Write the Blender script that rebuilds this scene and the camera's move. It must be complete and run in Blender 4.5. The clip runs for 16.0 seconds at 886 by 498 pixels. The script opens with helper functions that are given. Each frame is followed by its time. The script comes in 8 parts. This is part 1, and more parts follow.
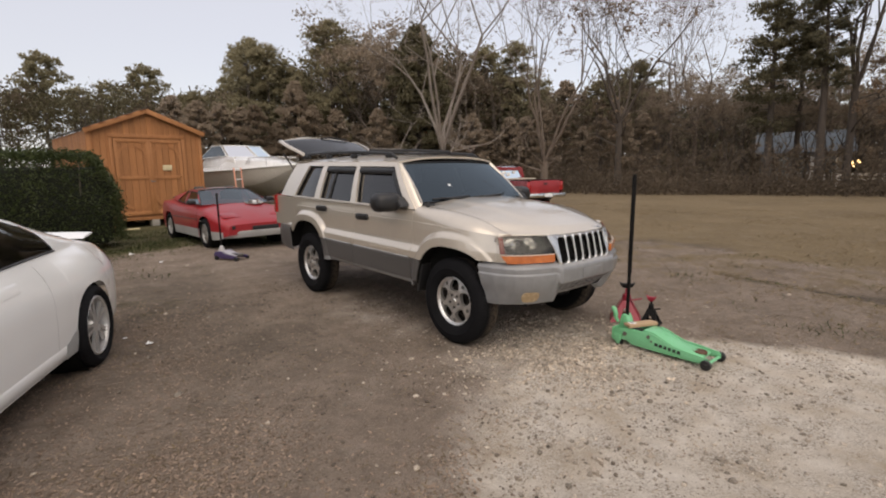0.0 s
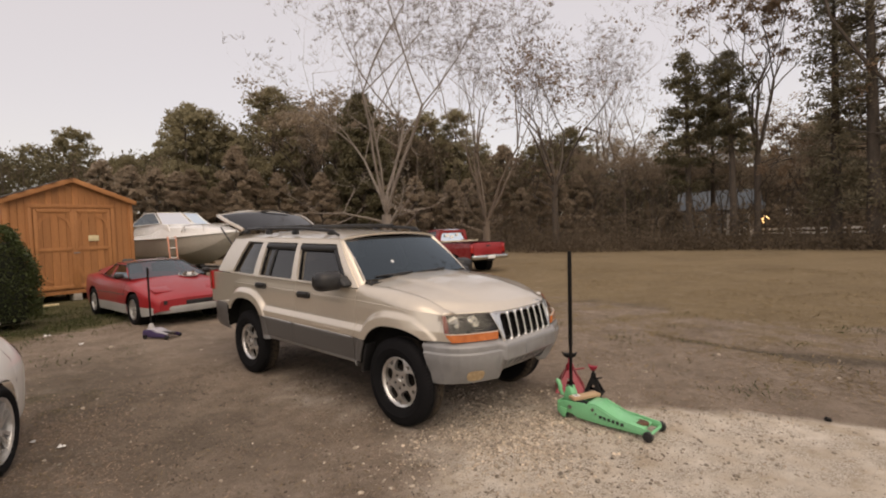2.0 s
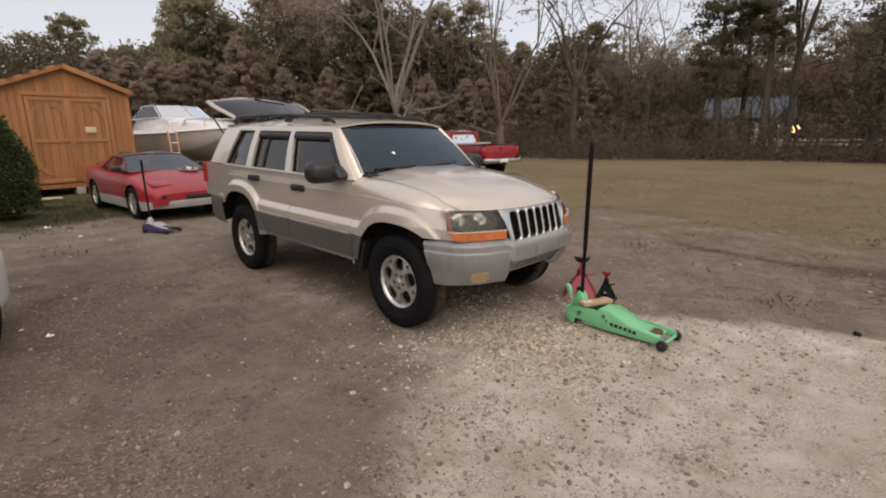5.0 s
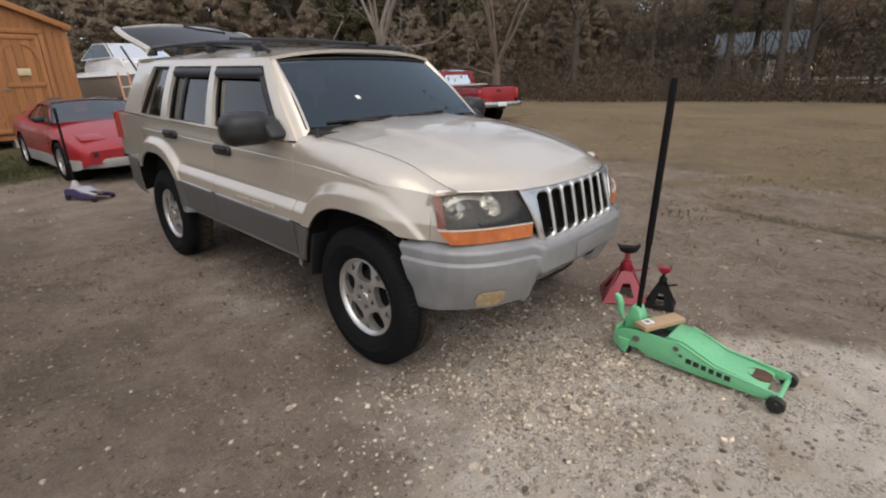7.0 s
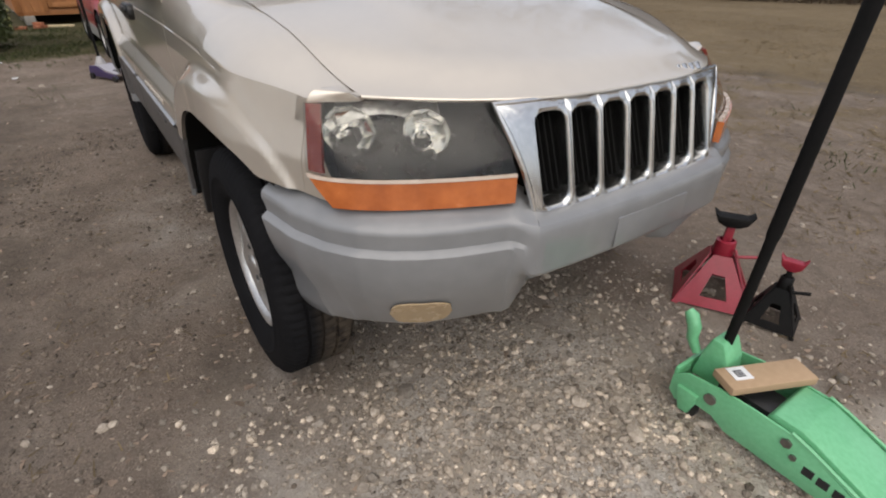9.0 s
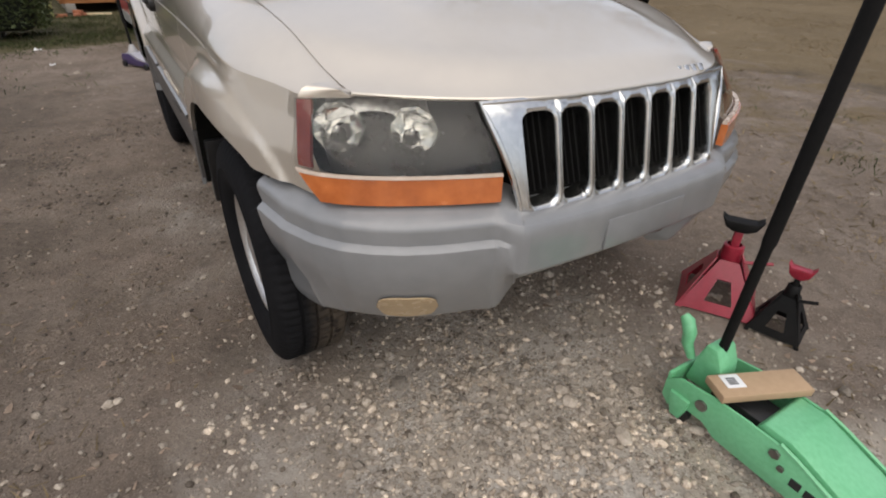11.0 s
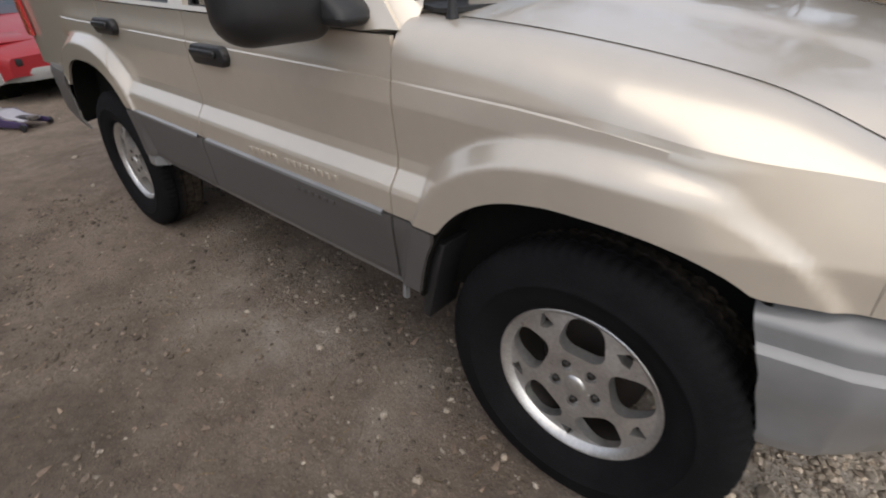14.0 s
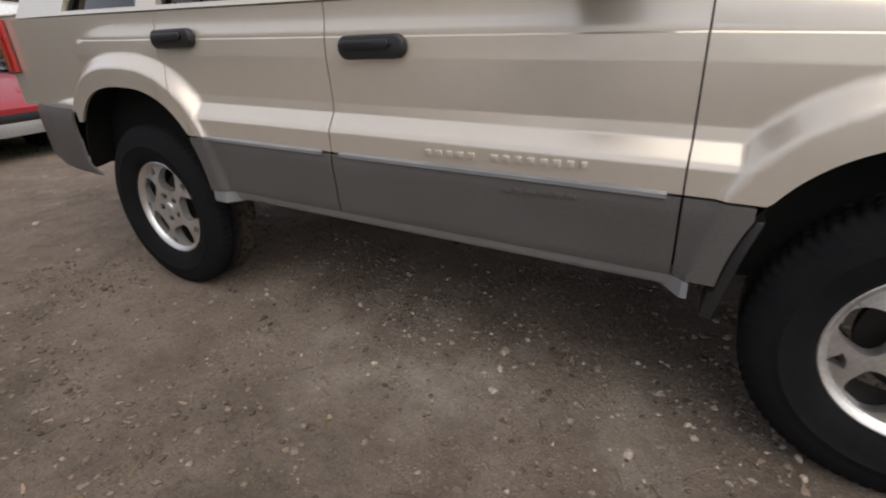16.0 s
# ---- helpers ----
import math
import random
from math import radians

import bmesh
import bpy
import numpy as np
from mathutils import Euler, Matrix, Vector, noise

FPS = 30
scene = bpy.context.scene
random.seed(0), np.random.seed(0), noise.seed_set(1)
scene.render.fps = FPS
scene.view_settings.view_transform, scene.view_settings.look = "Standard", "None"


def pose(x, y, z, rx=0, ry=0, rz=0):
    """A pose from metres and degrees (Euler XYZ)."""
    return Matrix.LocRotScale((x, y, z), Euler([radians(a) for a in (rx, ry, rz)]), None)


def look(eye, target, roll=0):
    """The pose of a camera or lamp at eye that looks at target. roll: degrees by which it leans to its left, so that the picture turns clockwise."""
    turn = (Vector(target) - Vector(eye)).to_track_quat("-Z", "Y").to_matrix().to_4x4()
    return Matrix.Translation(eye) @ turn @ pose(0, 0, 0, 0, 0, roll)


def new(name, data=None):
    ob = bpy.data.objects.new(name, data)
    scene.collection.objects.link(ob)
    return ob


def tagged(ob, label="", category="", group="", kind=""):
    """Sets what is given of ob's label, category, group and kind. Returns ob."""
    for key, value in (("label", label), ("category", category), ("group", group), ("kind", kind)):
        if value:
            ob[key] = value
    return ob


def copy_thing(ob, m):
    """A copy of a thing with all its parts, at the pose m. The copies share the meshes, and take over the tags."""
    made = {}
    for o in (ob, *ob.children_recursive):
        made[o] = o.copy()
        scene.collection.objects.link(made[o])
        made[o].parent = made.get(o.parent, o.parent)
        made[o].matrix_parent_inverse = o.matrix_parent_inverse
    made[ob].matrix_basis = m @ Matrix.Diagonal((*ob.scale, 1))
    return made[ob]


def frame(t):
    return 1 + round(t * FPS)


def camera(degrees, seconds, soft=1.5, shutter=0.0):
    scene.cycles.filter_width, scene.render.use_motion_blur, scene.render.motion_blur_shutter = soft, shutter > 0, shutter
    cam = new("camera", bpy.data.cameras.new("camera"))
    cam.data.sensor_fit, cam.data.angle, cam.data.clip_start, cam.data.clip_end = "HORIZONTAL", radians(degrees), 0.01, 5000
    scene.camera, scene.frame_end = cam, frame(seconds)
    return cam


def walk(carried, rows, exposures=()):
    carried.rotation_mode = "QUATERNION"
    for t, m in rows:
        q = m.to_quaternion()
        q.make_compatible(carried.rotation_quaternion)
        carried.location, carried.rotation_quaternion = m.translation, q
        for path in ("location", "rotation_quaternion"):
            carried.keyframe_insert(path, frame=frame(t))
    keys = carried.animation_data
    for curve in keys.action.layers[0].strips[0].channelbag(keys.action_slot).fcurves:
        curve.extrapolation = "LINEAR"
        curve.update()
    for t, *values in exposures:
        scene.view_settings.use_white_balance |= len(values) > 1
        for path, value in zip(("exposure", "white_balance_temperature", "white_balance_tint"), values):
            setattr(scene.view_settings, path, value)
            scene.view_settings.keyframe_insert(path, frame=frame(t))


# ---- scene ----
cam = camera(83.6, 16.0, soft=2.0, shutter=0.3)
PATH = [
    (0, (3.141, -3.655, 1.51), (1.652, -2.357, 1.199), -0.9),
    (0.5, (3.144, -3.669, 1.514), (1.68, -2.326, 1.282), -0.9),
    (1, (3.156, -3.646, 1.598), (1.76, -2.217, 1.507), -1.1),
    (1.5, (3.164, -3.644, 1.703), (1.797, -2.185, 1.65), -1.3),
    (2, (3.161, -3.634, 1.685), (1.811, -2.161, 1.602), -1.9),
    (2.5, (3.142, -3.634, 1.636), (1.794, -2.163, 1.492), -2.3),
    (3, (3.133, -3.621, 1.629), (1.77, -2.175, 1.405), -2.4),
    (3.5, (3.14, -3.621, 1.619), (1.756, -2.206, 1.336), -2.3),
    (4, (3.147, -3.582, 1.609), (1.76, -2.178, 1.286), -1.8),
    (4.5, (3.089, -3.46, 1.565), (1.713, -2.063, 1.173), -1.0),
    (7, (1.966, -2.27, 1.488), (0.671, -0.897, 0.826), -1.1),
    (7.5, (1.798, -1.85, 1.396), (0.474, -0.546, 0.657), -1.2),
    (8, (1.645, -1.56, 1.364), (0.298, -0.33, 0.544), -0.8),
    (8.5, (1.48, -1.357, 1.309), (0.124, -0.208, 0.393), 0.7),
    (9, (1.499, -1.097, 1.232), (0.082, -0.093, 0.24), 0.5),
    (11.5, (1.557, -1.028, 1.262), (0.099, -0.111, 0.245), 0.9),
    (12, (1.475, -1.138, 1.286), (0.047, -0.177, 0.269), 0.9),
    (12.5, (1.318, -1.327, 1.309), (-0.084, -0.327, 0.292), -0.1),
    (13, (1.011, -1.435, 1.276), (-0.345, -0.358, 0.275), -1.1),
    (13.5, (0.662, -1.498, 1.288), (-0.619, -0.353, 0.264), -2.5),
    (14, (0.353, -1.662, 1.304), (-0.793, -0.38, 0.283), -2.5),
    (14.5, (0.028, -1.678, 1.241), (-1.017, -0.296, 0.242), -3.2),
    (15, (-0.268, -1.719, 1.204), (-1.192, -0.212, 0.268), -2.6),
    (15.5, (-0.383, -1.974, 1.159), (-1.223, -0.386, 0.278), -1.8),
    (16, (-0.478, -2.064, 1.079), (-1.408, -0.49, 0.268), -2.8),
]
EXPOSURES = [(0.0, 0.18, 7050, 12), (1.0, 0.20, 6900, 10), (1.5, 0.16, 7000, 10), (2.0, 0.14, 7950, 15), (2.5, 0.10, 8220, 17), (3.0, 0.08, 7980, 16), (3.5, 0.10, 7520, 14), (4.7, 0.12, 7280, 13), (7.0, 0.22, 6550, 9), (11.0, 0.22, 6500, 9), (14.0, 0.20, 6450, 9), (15.0, 0.26, 6550, 10), (16.0, 0.32, 6620, 10)]
walk(cam, [(t, look(eye, target, roll)) for t, eye, target, roll in PATH], exposures=EXPOSURES)

# ---- light: clear dusk sky with thin haze ----
world = bpy.data.worlds.new("dusk_sky")
scene.world = world
world.use_nodes = True
wn, wl = world.node_tree.nodes, world.node_tree.links
sky = wn.new("ShaderNodeTexSky")
sky.sky_type = "NISHITA"
sky.sun_disc = False
sky.sun_elevation = radians(30)
sky.sun_rotation = radians(140)
sky.air_density, sky.dust_density, sky.ozone_density = 1.0, 0.6, 1.0
haze = wn.new("ShaderNodeMix")
haze.data_type = "RGBA"
haze.inputs[0].default_value = 0.72
haze.inputs[7].default_value = (5.8, 5.9, 6.6, 1)
wl.new(sky.outputs[0], haze.inputs[6])
wl.new(haze.outputs[2], wn["Background"].inputs["Color"])
wn["Background"].inputs["Strength"].default_value = 0.125
# wide lamp high behind the camera, standing in for bright open sky
sun = new("sun", bpy.data.lights.new("sun", "SUN"))
sun.data.energy, sun.data.angle, sun.data.color = 1.85, radians(75), (1.0, 0.90, 0.78)
sun.matrix_world = look((8.0, -4.4, 13.5), (0, 0, 0))

# ---- materials ----
def mat(name, c1, c2=None, rough=0.5, metal=0.0, coat=0.0, s1=3.0, s2=45.0, bump=0.0, bscale=60.0, rv=0.12, spec=0.5, stretch=(1, 1, 1), trans=0.0):
    """A surface with two scales of colour variation, uneven gloss and fine relief."""
    m = bpy.data.materials.new(name)
    m.use_nodes = True
    nt = m.node_tree
    n, l = nt.nodes, nt.links
    b = n["Principled BSDF"]
    b.inputs["Metallic"].default_value = metal
    b.inputs["Specular IOR Level"].default_value = spec
    b.inputs["Coat Weight"].default_value = coat
    b.inputs["Coat Roughness"].default_value = 0.06
    b.inputs["Transmission Weight"].default_value = trans
    co = n.new("ShaderNodeTexCoord")
    mp = n.new("ShaderNodeMapping")
    mp.inputs["Scale"].default_value = stretch
    l.new(co.outputs["Object"], mp.inputs["Vector"])
    big, fine = n.new("ShaderNodeTexNoise"), n.new("ShaderNodeTexNoise")
    big.inputs["Scale"].default_value, fine.inputs["Scale"].default_value = s1, s2
    big.inputs["Detail"].default_value, fine.inputs["Detail"].default_value = 4, 5
    for x in (big, fine):
        l.new(mp.outputs[0], x.inputs["Vector"])
    add = n.new("ShaderNodeMath")
    add.operation = "MULTIPLY_ADD"
    l.new(fine.outputs["Fac"], add.inputs[0])
    add.inputs[1].default_value = 0.5
    half = n.new("ShaderNodeMath")
    half.operation = "MULTIPLY"
    l.new(big.outputs["Fac"], half.inputs[0])
    half.inputs[1].default_value = 0.5
    l.new(half.outputs[0], add.inputs[2])
    ramp = n.new("ShaderNodeValToRGB")
    ramp.color_ramp.elements[0].position, ramp.color_ramp.elements[1].position = 0.36, 0.64
    ramp.color_ramp.elements[0].color = (*c1, 1)
    ramp.color_ramp.elements[1].color = (*(c2 or c1), 1)
    l.new(add.outputs[0], ramp.inputs[0])
    l.new(ramp.outputs[0], b.inputs["Base Color"])
    rr = n.new("ShaderNodeMapRange")
    rr.inputs["To Min"].default_value, rr.inputs["To Max"].default_value = max(0.02, rough - rv), min(1, rough + rv)
    rr.inputs["From Min"].default_value, rr.inputs["From Max"].default_value = 0.3, 0.7
    l.new(add.outputs[0], rr.inputs["Value"])
    l.new(rr.outputs[0], b.inputs["Roughness"])
    if bump:
        bt = n.new("ShaderNodeTexNoise")
        bt.inputs["Scale"].default_value, bt.inputs["Detail"].default_value = bscale, 6
        l.new(mp.outputs[0], bt.inputs["Vector"])
        bp = n.new("ShaderNodeBump")
        bp.inputs["Strength"].default_value, bp.inputs["Distance"].default_value = bump, 0.01
        l.new(bt.outputs["Fac"], bp.inputs["Height"])
        l.new(bp.outputs[0], b.inputs["Normal"])
    return m


def pane_mat(name, tint, haze=0.02, ior=1.5, milky=0.0, gloss=(1, 1, 1)):
    """Tinted glass: see-through with a Fresnel gloss."""
    m = bpy.data.materials.new(name)
    m.use_nodes = True
    n, l = m.node_tree.nodes, m.node_tree.links
    n.remove(n["Principled BSDF"])
    tr, gl, mx, fr = (n.new(k) for k in ("ShaderNodeBsdfTransparent", "ShaderNodeBsdfGlossy", "ShaderNodeMixShader", "ShaderNodeFresnel"))
    tr.inputs["Color"].default_value = (*tint, 1)
    gl.inputs["Roughness"].default_value = haze
    gl.inputs["Color"].default_value = (*gloss, 1)
    fr.inputs["IOR"].default_value = ior
    l.new(fr.outputs[0], mx.inputs[0])
    l.new(tr.outputs[0], mx.inputs[1])
    l.new(gl.outputs[0], mx.inputs[2])
    last = mx
    if milky:
        df, m2, nz, mr = (n.new(k) for k in ("ShaderNodeBsdfDiffuse", "ShaderNodeMixShader", "ShaderNodeTexNoise", "ShaderNodeMapRange"))
        df.inputs["Color"].default_value = (0.75, 0.72, 0.64, 1)
        nz.inputs["Scale"].default_value = 9
        mr.inputs["To Min"].default_value, mr.inputs["To Max"].default_value = milky * 0.4, milky * 1.6
        l.new(nz.outputs["Fac"], mr.inputs["Value"])
        l.new(mr.outputs[0], m2.inputs[0])
        l.new(mx.outputs[0], m2.inputs[1])
        l.new(df.outputs[0], m2.inputs[2])
        last = m2
    l.new(last.outputs[0], n["Material Output"].inputs["Surface"])
    return m


def vary(m, amount=0.35, hue=0.03):
    """Lets each object differ a little in lightness and hue."""
    n, l = m.node_tree.nodes, m.node_tree.links
    b = n["Principled BSDF"]
    src = b.inputs["Base Color"].links[0].from_socket
    info, hsv, mr = n.new("ShaderNodeObjectInfo"), n.new("ShaderNodeHueSaturation"), n.new("ShaderNodeMapRange")
    mr.inputs["To Min"].default_value, mr.inputs["To Max"].default_value = 1 - amount, 1 + amount
    l.new(info.outputs["Random"], mr.inputs["Value"])
    l.new(mr.outputs[0], hsv.inputs["Value"])
    l.new(src, hsv.inputs["Color"])
    l.new(hsv.outputs[0], b.inputs["Base Color"])
    return m


def islands(m, amount=0.4):
    """Lets each loose piece of a mesh differ in lightness."""
    n, l = m.node_tree.nodes, m.node_tree.links
    b = n["Principled BSDF"]
    src = b.inputs["Base Color"].links[0].from_socket
    geo, hsv, mr = n.new("ShaderNodeNewGeometry"), n.new("ShaderNodeHueSaturation"), n.new("ShaderNodeMapRange")
    mr.inputs["To Min"].default_value, mr.inputs["To Max"].default_value = 1 - amount, 1 + amount
    l.new(geo.outputs["Random Per Island"], mr.inputs["Value"])
    l.new(mr.outputs[0], hsv.inputs["Value"])
    l.new(src, hsv.inputs["Color"])
    l.new(hsv.outputs[0], b.inputs["Base Color"])
    return m


def leaf_light(m, share=0.45):
    """Lets light pass through thin leaves."""
    n, l = m.node_tree.nodes, m.node_tree.links
    b, out = n["Principled BSDF"], n["Material Output"]
    tr, mx = n.new("ShaderNodeBsdfTranslucent"), n.new("ShaderNodeMixShader")
    l.new(b.inputs["Base Color"].links[0].from_socket, tr.inputs["Color"])
    mx.inputs[0].default_value = share
    l.new(b.outputs[0], mx.inputs[1])
    l.new(tr.outputs[0], mx.inputs[2])
    l.new(mx.outputs[0], out.inputs["Surface"])
    return m


GOLD = mat("champagne_paint", (0.635, 0.572, 0.490), (0.665, 0.60, 0.512), rough=0.33, metal=0.55, coat=1.0, s1=1.2, s2=20, rv=0.01)
CLAD = mat("grey_cladding", (0.072, 0.067, 0.064), (0.098, 0.092, 0.088), rough=0.5, s1=3, s2=150, bump=0.05, bscale=300)
BUMPER = mat("weathered_grey_bumper", (0.178, 0.182, 0.188), (0.222, 0.225, 0.229), rough=0.36, coat=0.8, s1=2.5, s2=14, bump=0.012, bscale=250, rv=0.06)
BUMPER.node_tree.nodes["Principled BSDF"].inputs["Coat Roughness"].default_value = 0.2
BLACK = mat("black_plastic", (0.010, 0.010, 0.011), (0.018, 0.018, 0.019), rough=0.45, s1=6, s2=80, bump=0.04, bscale=300)
# near-black of its own, so recesses and seam gaps stay dark in any light
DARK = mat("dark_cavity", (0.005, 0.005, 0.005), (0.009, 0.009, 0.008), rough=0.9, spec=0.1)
RUBBER = mat("tyre_rubber", (0.006, 0.006, 0.007), (0.014, 0.014, 0.015), rough=0.8, s1=9, s2=120, bump=0.08, bscale=200, spec=0.12)
CHROME = mat("chrome", (0.56, 0.56, 0.55), (0.66, 0.66, 0.65), rough=0.22, metal=1.0, s1=6, s2=90, rv=0.05)
ALLOY = mat("worn_alloy", (0.52, 0.51, 0.50), (0.72, 0.71, 0.69), rough=0.36, metal=0.85, s1=12, s2=110, rv=0.10, bump=0.03, bscale=150)
STEEL = mat("bare_steel", (0.16, 0.15, 0.14), (0.30, 0.28, 0.26), rough=0.45, metal=0.9, s1=9, s2=90)
RUST = mat("rusty_steel", (0.06, 0.03, 0.02), (0.14, 0.07, 0.04), rough=0.8, s1=14, s2=90, bump=0.2, bscale=140)
AMBER = mat("amber_lens", (0.40, 0.105, 0.026), (0.58, 0.17, 0.045), rough=0.2, coat=0.8, s1=9, s2=30)
REDLENS = mat("red_lens", (0.34, 0.012, 0.014), (0.42, 0.02, 0.02), rough=0.15, coat=0.6)
SEAT = mat("grey_cloth", (0.05, 0.047, 0.043), (0.075, 0.07, 0.064), rough=0.9, bump=0.1, bscale=300)
DUSTY = mat("dusty_tyre_rubber", (0.006, 0.006, 0.007), (0.012, 0.012, 0.013), rough=0.85, s1=9, s2=120, bump=0.08, bscale=200, spec=0.10)


def dust_tread(m, r0, r1, z0, z1, dust):
    """Ground dust caught on the inner half of a tyre's tread; the axle runs along z."""
    n, l = m.node_tree.nodes, m.node_tree.links
    b = n["Principled BSDF"]
    src = b.inputs["Base Color"].links[0].from_socket
    co, sep, rad, nz, mx = (n.new(k) for k in ("ShaderNodeTexCoord", "ShaderNodeSeparateXYZ", "ShaderNodeVectorMath", "ShaderNodeTexNoise", "ShaderNodeMix"))
    flat = n.new("ShaderNodeVectorMath")
    flat.operation, rad.operation = "MULTIPLY", "LENGTH"
    flat.inputs[1].default_value = (1, 1, 0)
    l.new(co.outputs["Object"], flat.inputs[0])
    l.new(flat.outputs[0], rad.inputs[0])
    l.new(co.outputs["Object"], sep.inputs[0])
    nz.inputs["Scale"].default_value = 40
    l.new(co.outputs["Object"], nz.inputs["Vector"])
    fac = None
    for sock, a, c in ((rad.outputs["Value"], r0, r1), (sep.outputs["Z"], z0, z1), (nz.outputs["Fac"], 0.25, 0.55)):
        mr = n.new("ShaderNodeMapRange")
        mr.inputs["From Min"].default_value, mr.inputs["From Max"].default_value = a, c
        l.new(sock, mr.inputs["Value"])
        if fac is None:
            fac = mr.outputs[0]
        else:
            mu = n.new("ShaderNodeMath")
            mu.operation = "MULTIPLY"
            l.new(fac, mu.inputs[0])
            l.new(mr.outputs[0], mu.inputs[1])
            fac = mu.outputs[0]
    mx.data_type = "RGBA"
    l.new(fac, mx.inputs[0])
    l.new(src, mx.inputs[6])
    mx.inputs[7].default_value = (*dust, 1)
    l.new(mx.outputs[2], b.inputs["Base Color"])


dust_tread(DUSTY, 0.34, 0.368, 0.03, -0.05, (0.085, 0.068, 0.052))
DARKGLASS = pane_mat("tinted_glass", (0.03, 0.031, 0.033), ior=1.65)
WINDSHIELD = pane_mat("windshield_glass", (0.03, 0.045, 0.06), ior=1.95, gloss=(0.74, 0.90, 1.0))
CLEAR = pane_mat("hazed_lens", (0.74, 0.73, 0.70), haze=0.10, ior=1.38, milky=0.012)
DOT = mat("white_sticker", (0.75, 0.75, 0.75), (0.8, 0.8, 0.8), rough=0.5)


# ---- mesh tools ----
def sharp(me, deg):
    if deg:
        for p in me.polygons:
            p.use_smooth = True
        if deg < 179:
            me.set_sharp_from_angle(angle=radians(deg))


def part(name, bm, material, parent=None, label="", smooth=35):
    """Links a bmesh as one mesh object under a thing or a part."""
    me = bpy.data.meshes.new(name)
    bm.to_mesh(me)
    bm.free()
    sharp(me, smooth)
    me.materials.append(material)
    ob = new(name, me)
    ob.parent = parent
    if label:
        ob["label"] = label
    return ob


def raw(name, verts, faces, material, parent=None, smooth=0):
    me = bpy.data.meshes.new(name)
    me.from_pydata(verts, [], faces)
    me.update()
    sharp(me, smooth)
    me.materials.append(material)
    ob = new(name, me)
    ob.parent = parent
    return ob


def thing(name, m, label, category, group=""):
    """A thing's own Empty at its base, to carry its parts."""
    ob = new(name)
    ob.empty_display_size = 0.1
    ob.matrix_world = m
    return tagged(ob, label, category, group)


def grid(pts, bm=None, thick=0.0, close=False, keep=None, fold=None):
    """A sheet through rows of points; keep(i, j) tells which cells stay; fold turns its rim in along a vector."""
    bm = bm or bmesh.new()
    vs = [[bm.verts.new(p) for p in row] for row in pts]
    fs = []
    ni = len(vs)
    for i in range(ni if close else ni - 1):
        a, b = vs[i], vs[(i + 1) % ni]
        for j in range(len(a) - 1):
            if keep and not keep(i, j):
                continue
            q = [a[j], b[j], b[j + 1], a[j + 1]]
            u = []
            for v in q:
                if all((v.co - w.co).length > 1e-5 for w in u):
                    u.append(v)
            if len(u) > 2:
                fs.append(bm.faces.new(u))
    loose = [v for row in vs for v in row if not v.link_faces]
    bmesh.ops.delete(bm, geom=loose, context="VERTS")
    bmesh.ops.remove_doubles(bm, verts=[v for v in bm.verts], dist=1e-5)
    if fold:
        rim = [e for e in bm.edges if e.is_boundary]
        got = bmesh.ops.extrude_edge_only(bm, edges=rim)["geom"]
        bmesh.ops.translate(bm, vec=fold, verts=[v for v in got if isinstance(v, bmesh.types.BMVert)])
    elif thick:
        bmesh.ops.solidify(bm, geom=bm.faces[:], thickness=thick)
    bmesh.ops.recalc_face_normals(bm, faces=bm.faces[:])
    return bm


def box(size, at=(0, 0, 0), bev=0.0, rot=(0, 0, 0), bm=None, seg=2, taper=None):
    bm = bm or bmesh.new()
    got = bmesh.ops.create_cube(bm, size=1)["verts"]
    for v in got:
        s = 1.0
        if taper and v.co.z > 0:
            s = taper
        v.co = Vector((v.co.x * size[0] * s, v.co.y * size[1] * s, v.co.z * size[2]))
    if bev:
        es = {e for v in got for e in v.link_edges}
        r = bmesh.ops.bevel(bm, geom=list(es), offset=bev, segments=seg, profile=0.5, affect="EDGES")
        got = list({v for f in r["faces"] for v in f.verts} | {v for v in got if v.is_valid})
    bmesh.ops.transform(bm, matrix=pose(*at, *rot), verts=got)
    return bm


def cyl(r, h, at=(0, 0, 0), rot=(0, 0, 0), bm=None, seg=24, r2=None):
    bm = bm or bmesh.new()
    bmesh.ops.create_cone(bm, cap_ends=True, segments=seg, radius1=r, radius2=r if r2 is None else r2, depth=h, matrix=pose(*at, *rot))
    return bm


def lathe(profile, seg=48, bm=None, m=None, start=0.0):
    """Turns (radius, height) pairs round the z axis."""
    bm = bm or bmesh.new()
    rings = []
    for k in range(seg):
        a = start + 2 * math.pi * k / seg
        rings.append([bm.verts.new((r * math.cos(a), r * math.sin(a), h)) for r, h in profile])
    for k in range(seg):
        a, b = rings[k], rings[(k + 1) % seg]
        for j in range(len(profile) - 1):
            bm.faces.new((a[j], b[j], b[j + 1], a[j + 1]))
    bmesh.ops.remove_doubles(bm, verts=[v for r in rings for v in r], dist=1e-5)
    bmesh.ops.recalc_face_normals(bm, faces=bm.faces[:])
    if m:
        bmesh.ops.transform(bm, matrix=m, verts=bm.verts[:])
    return bm


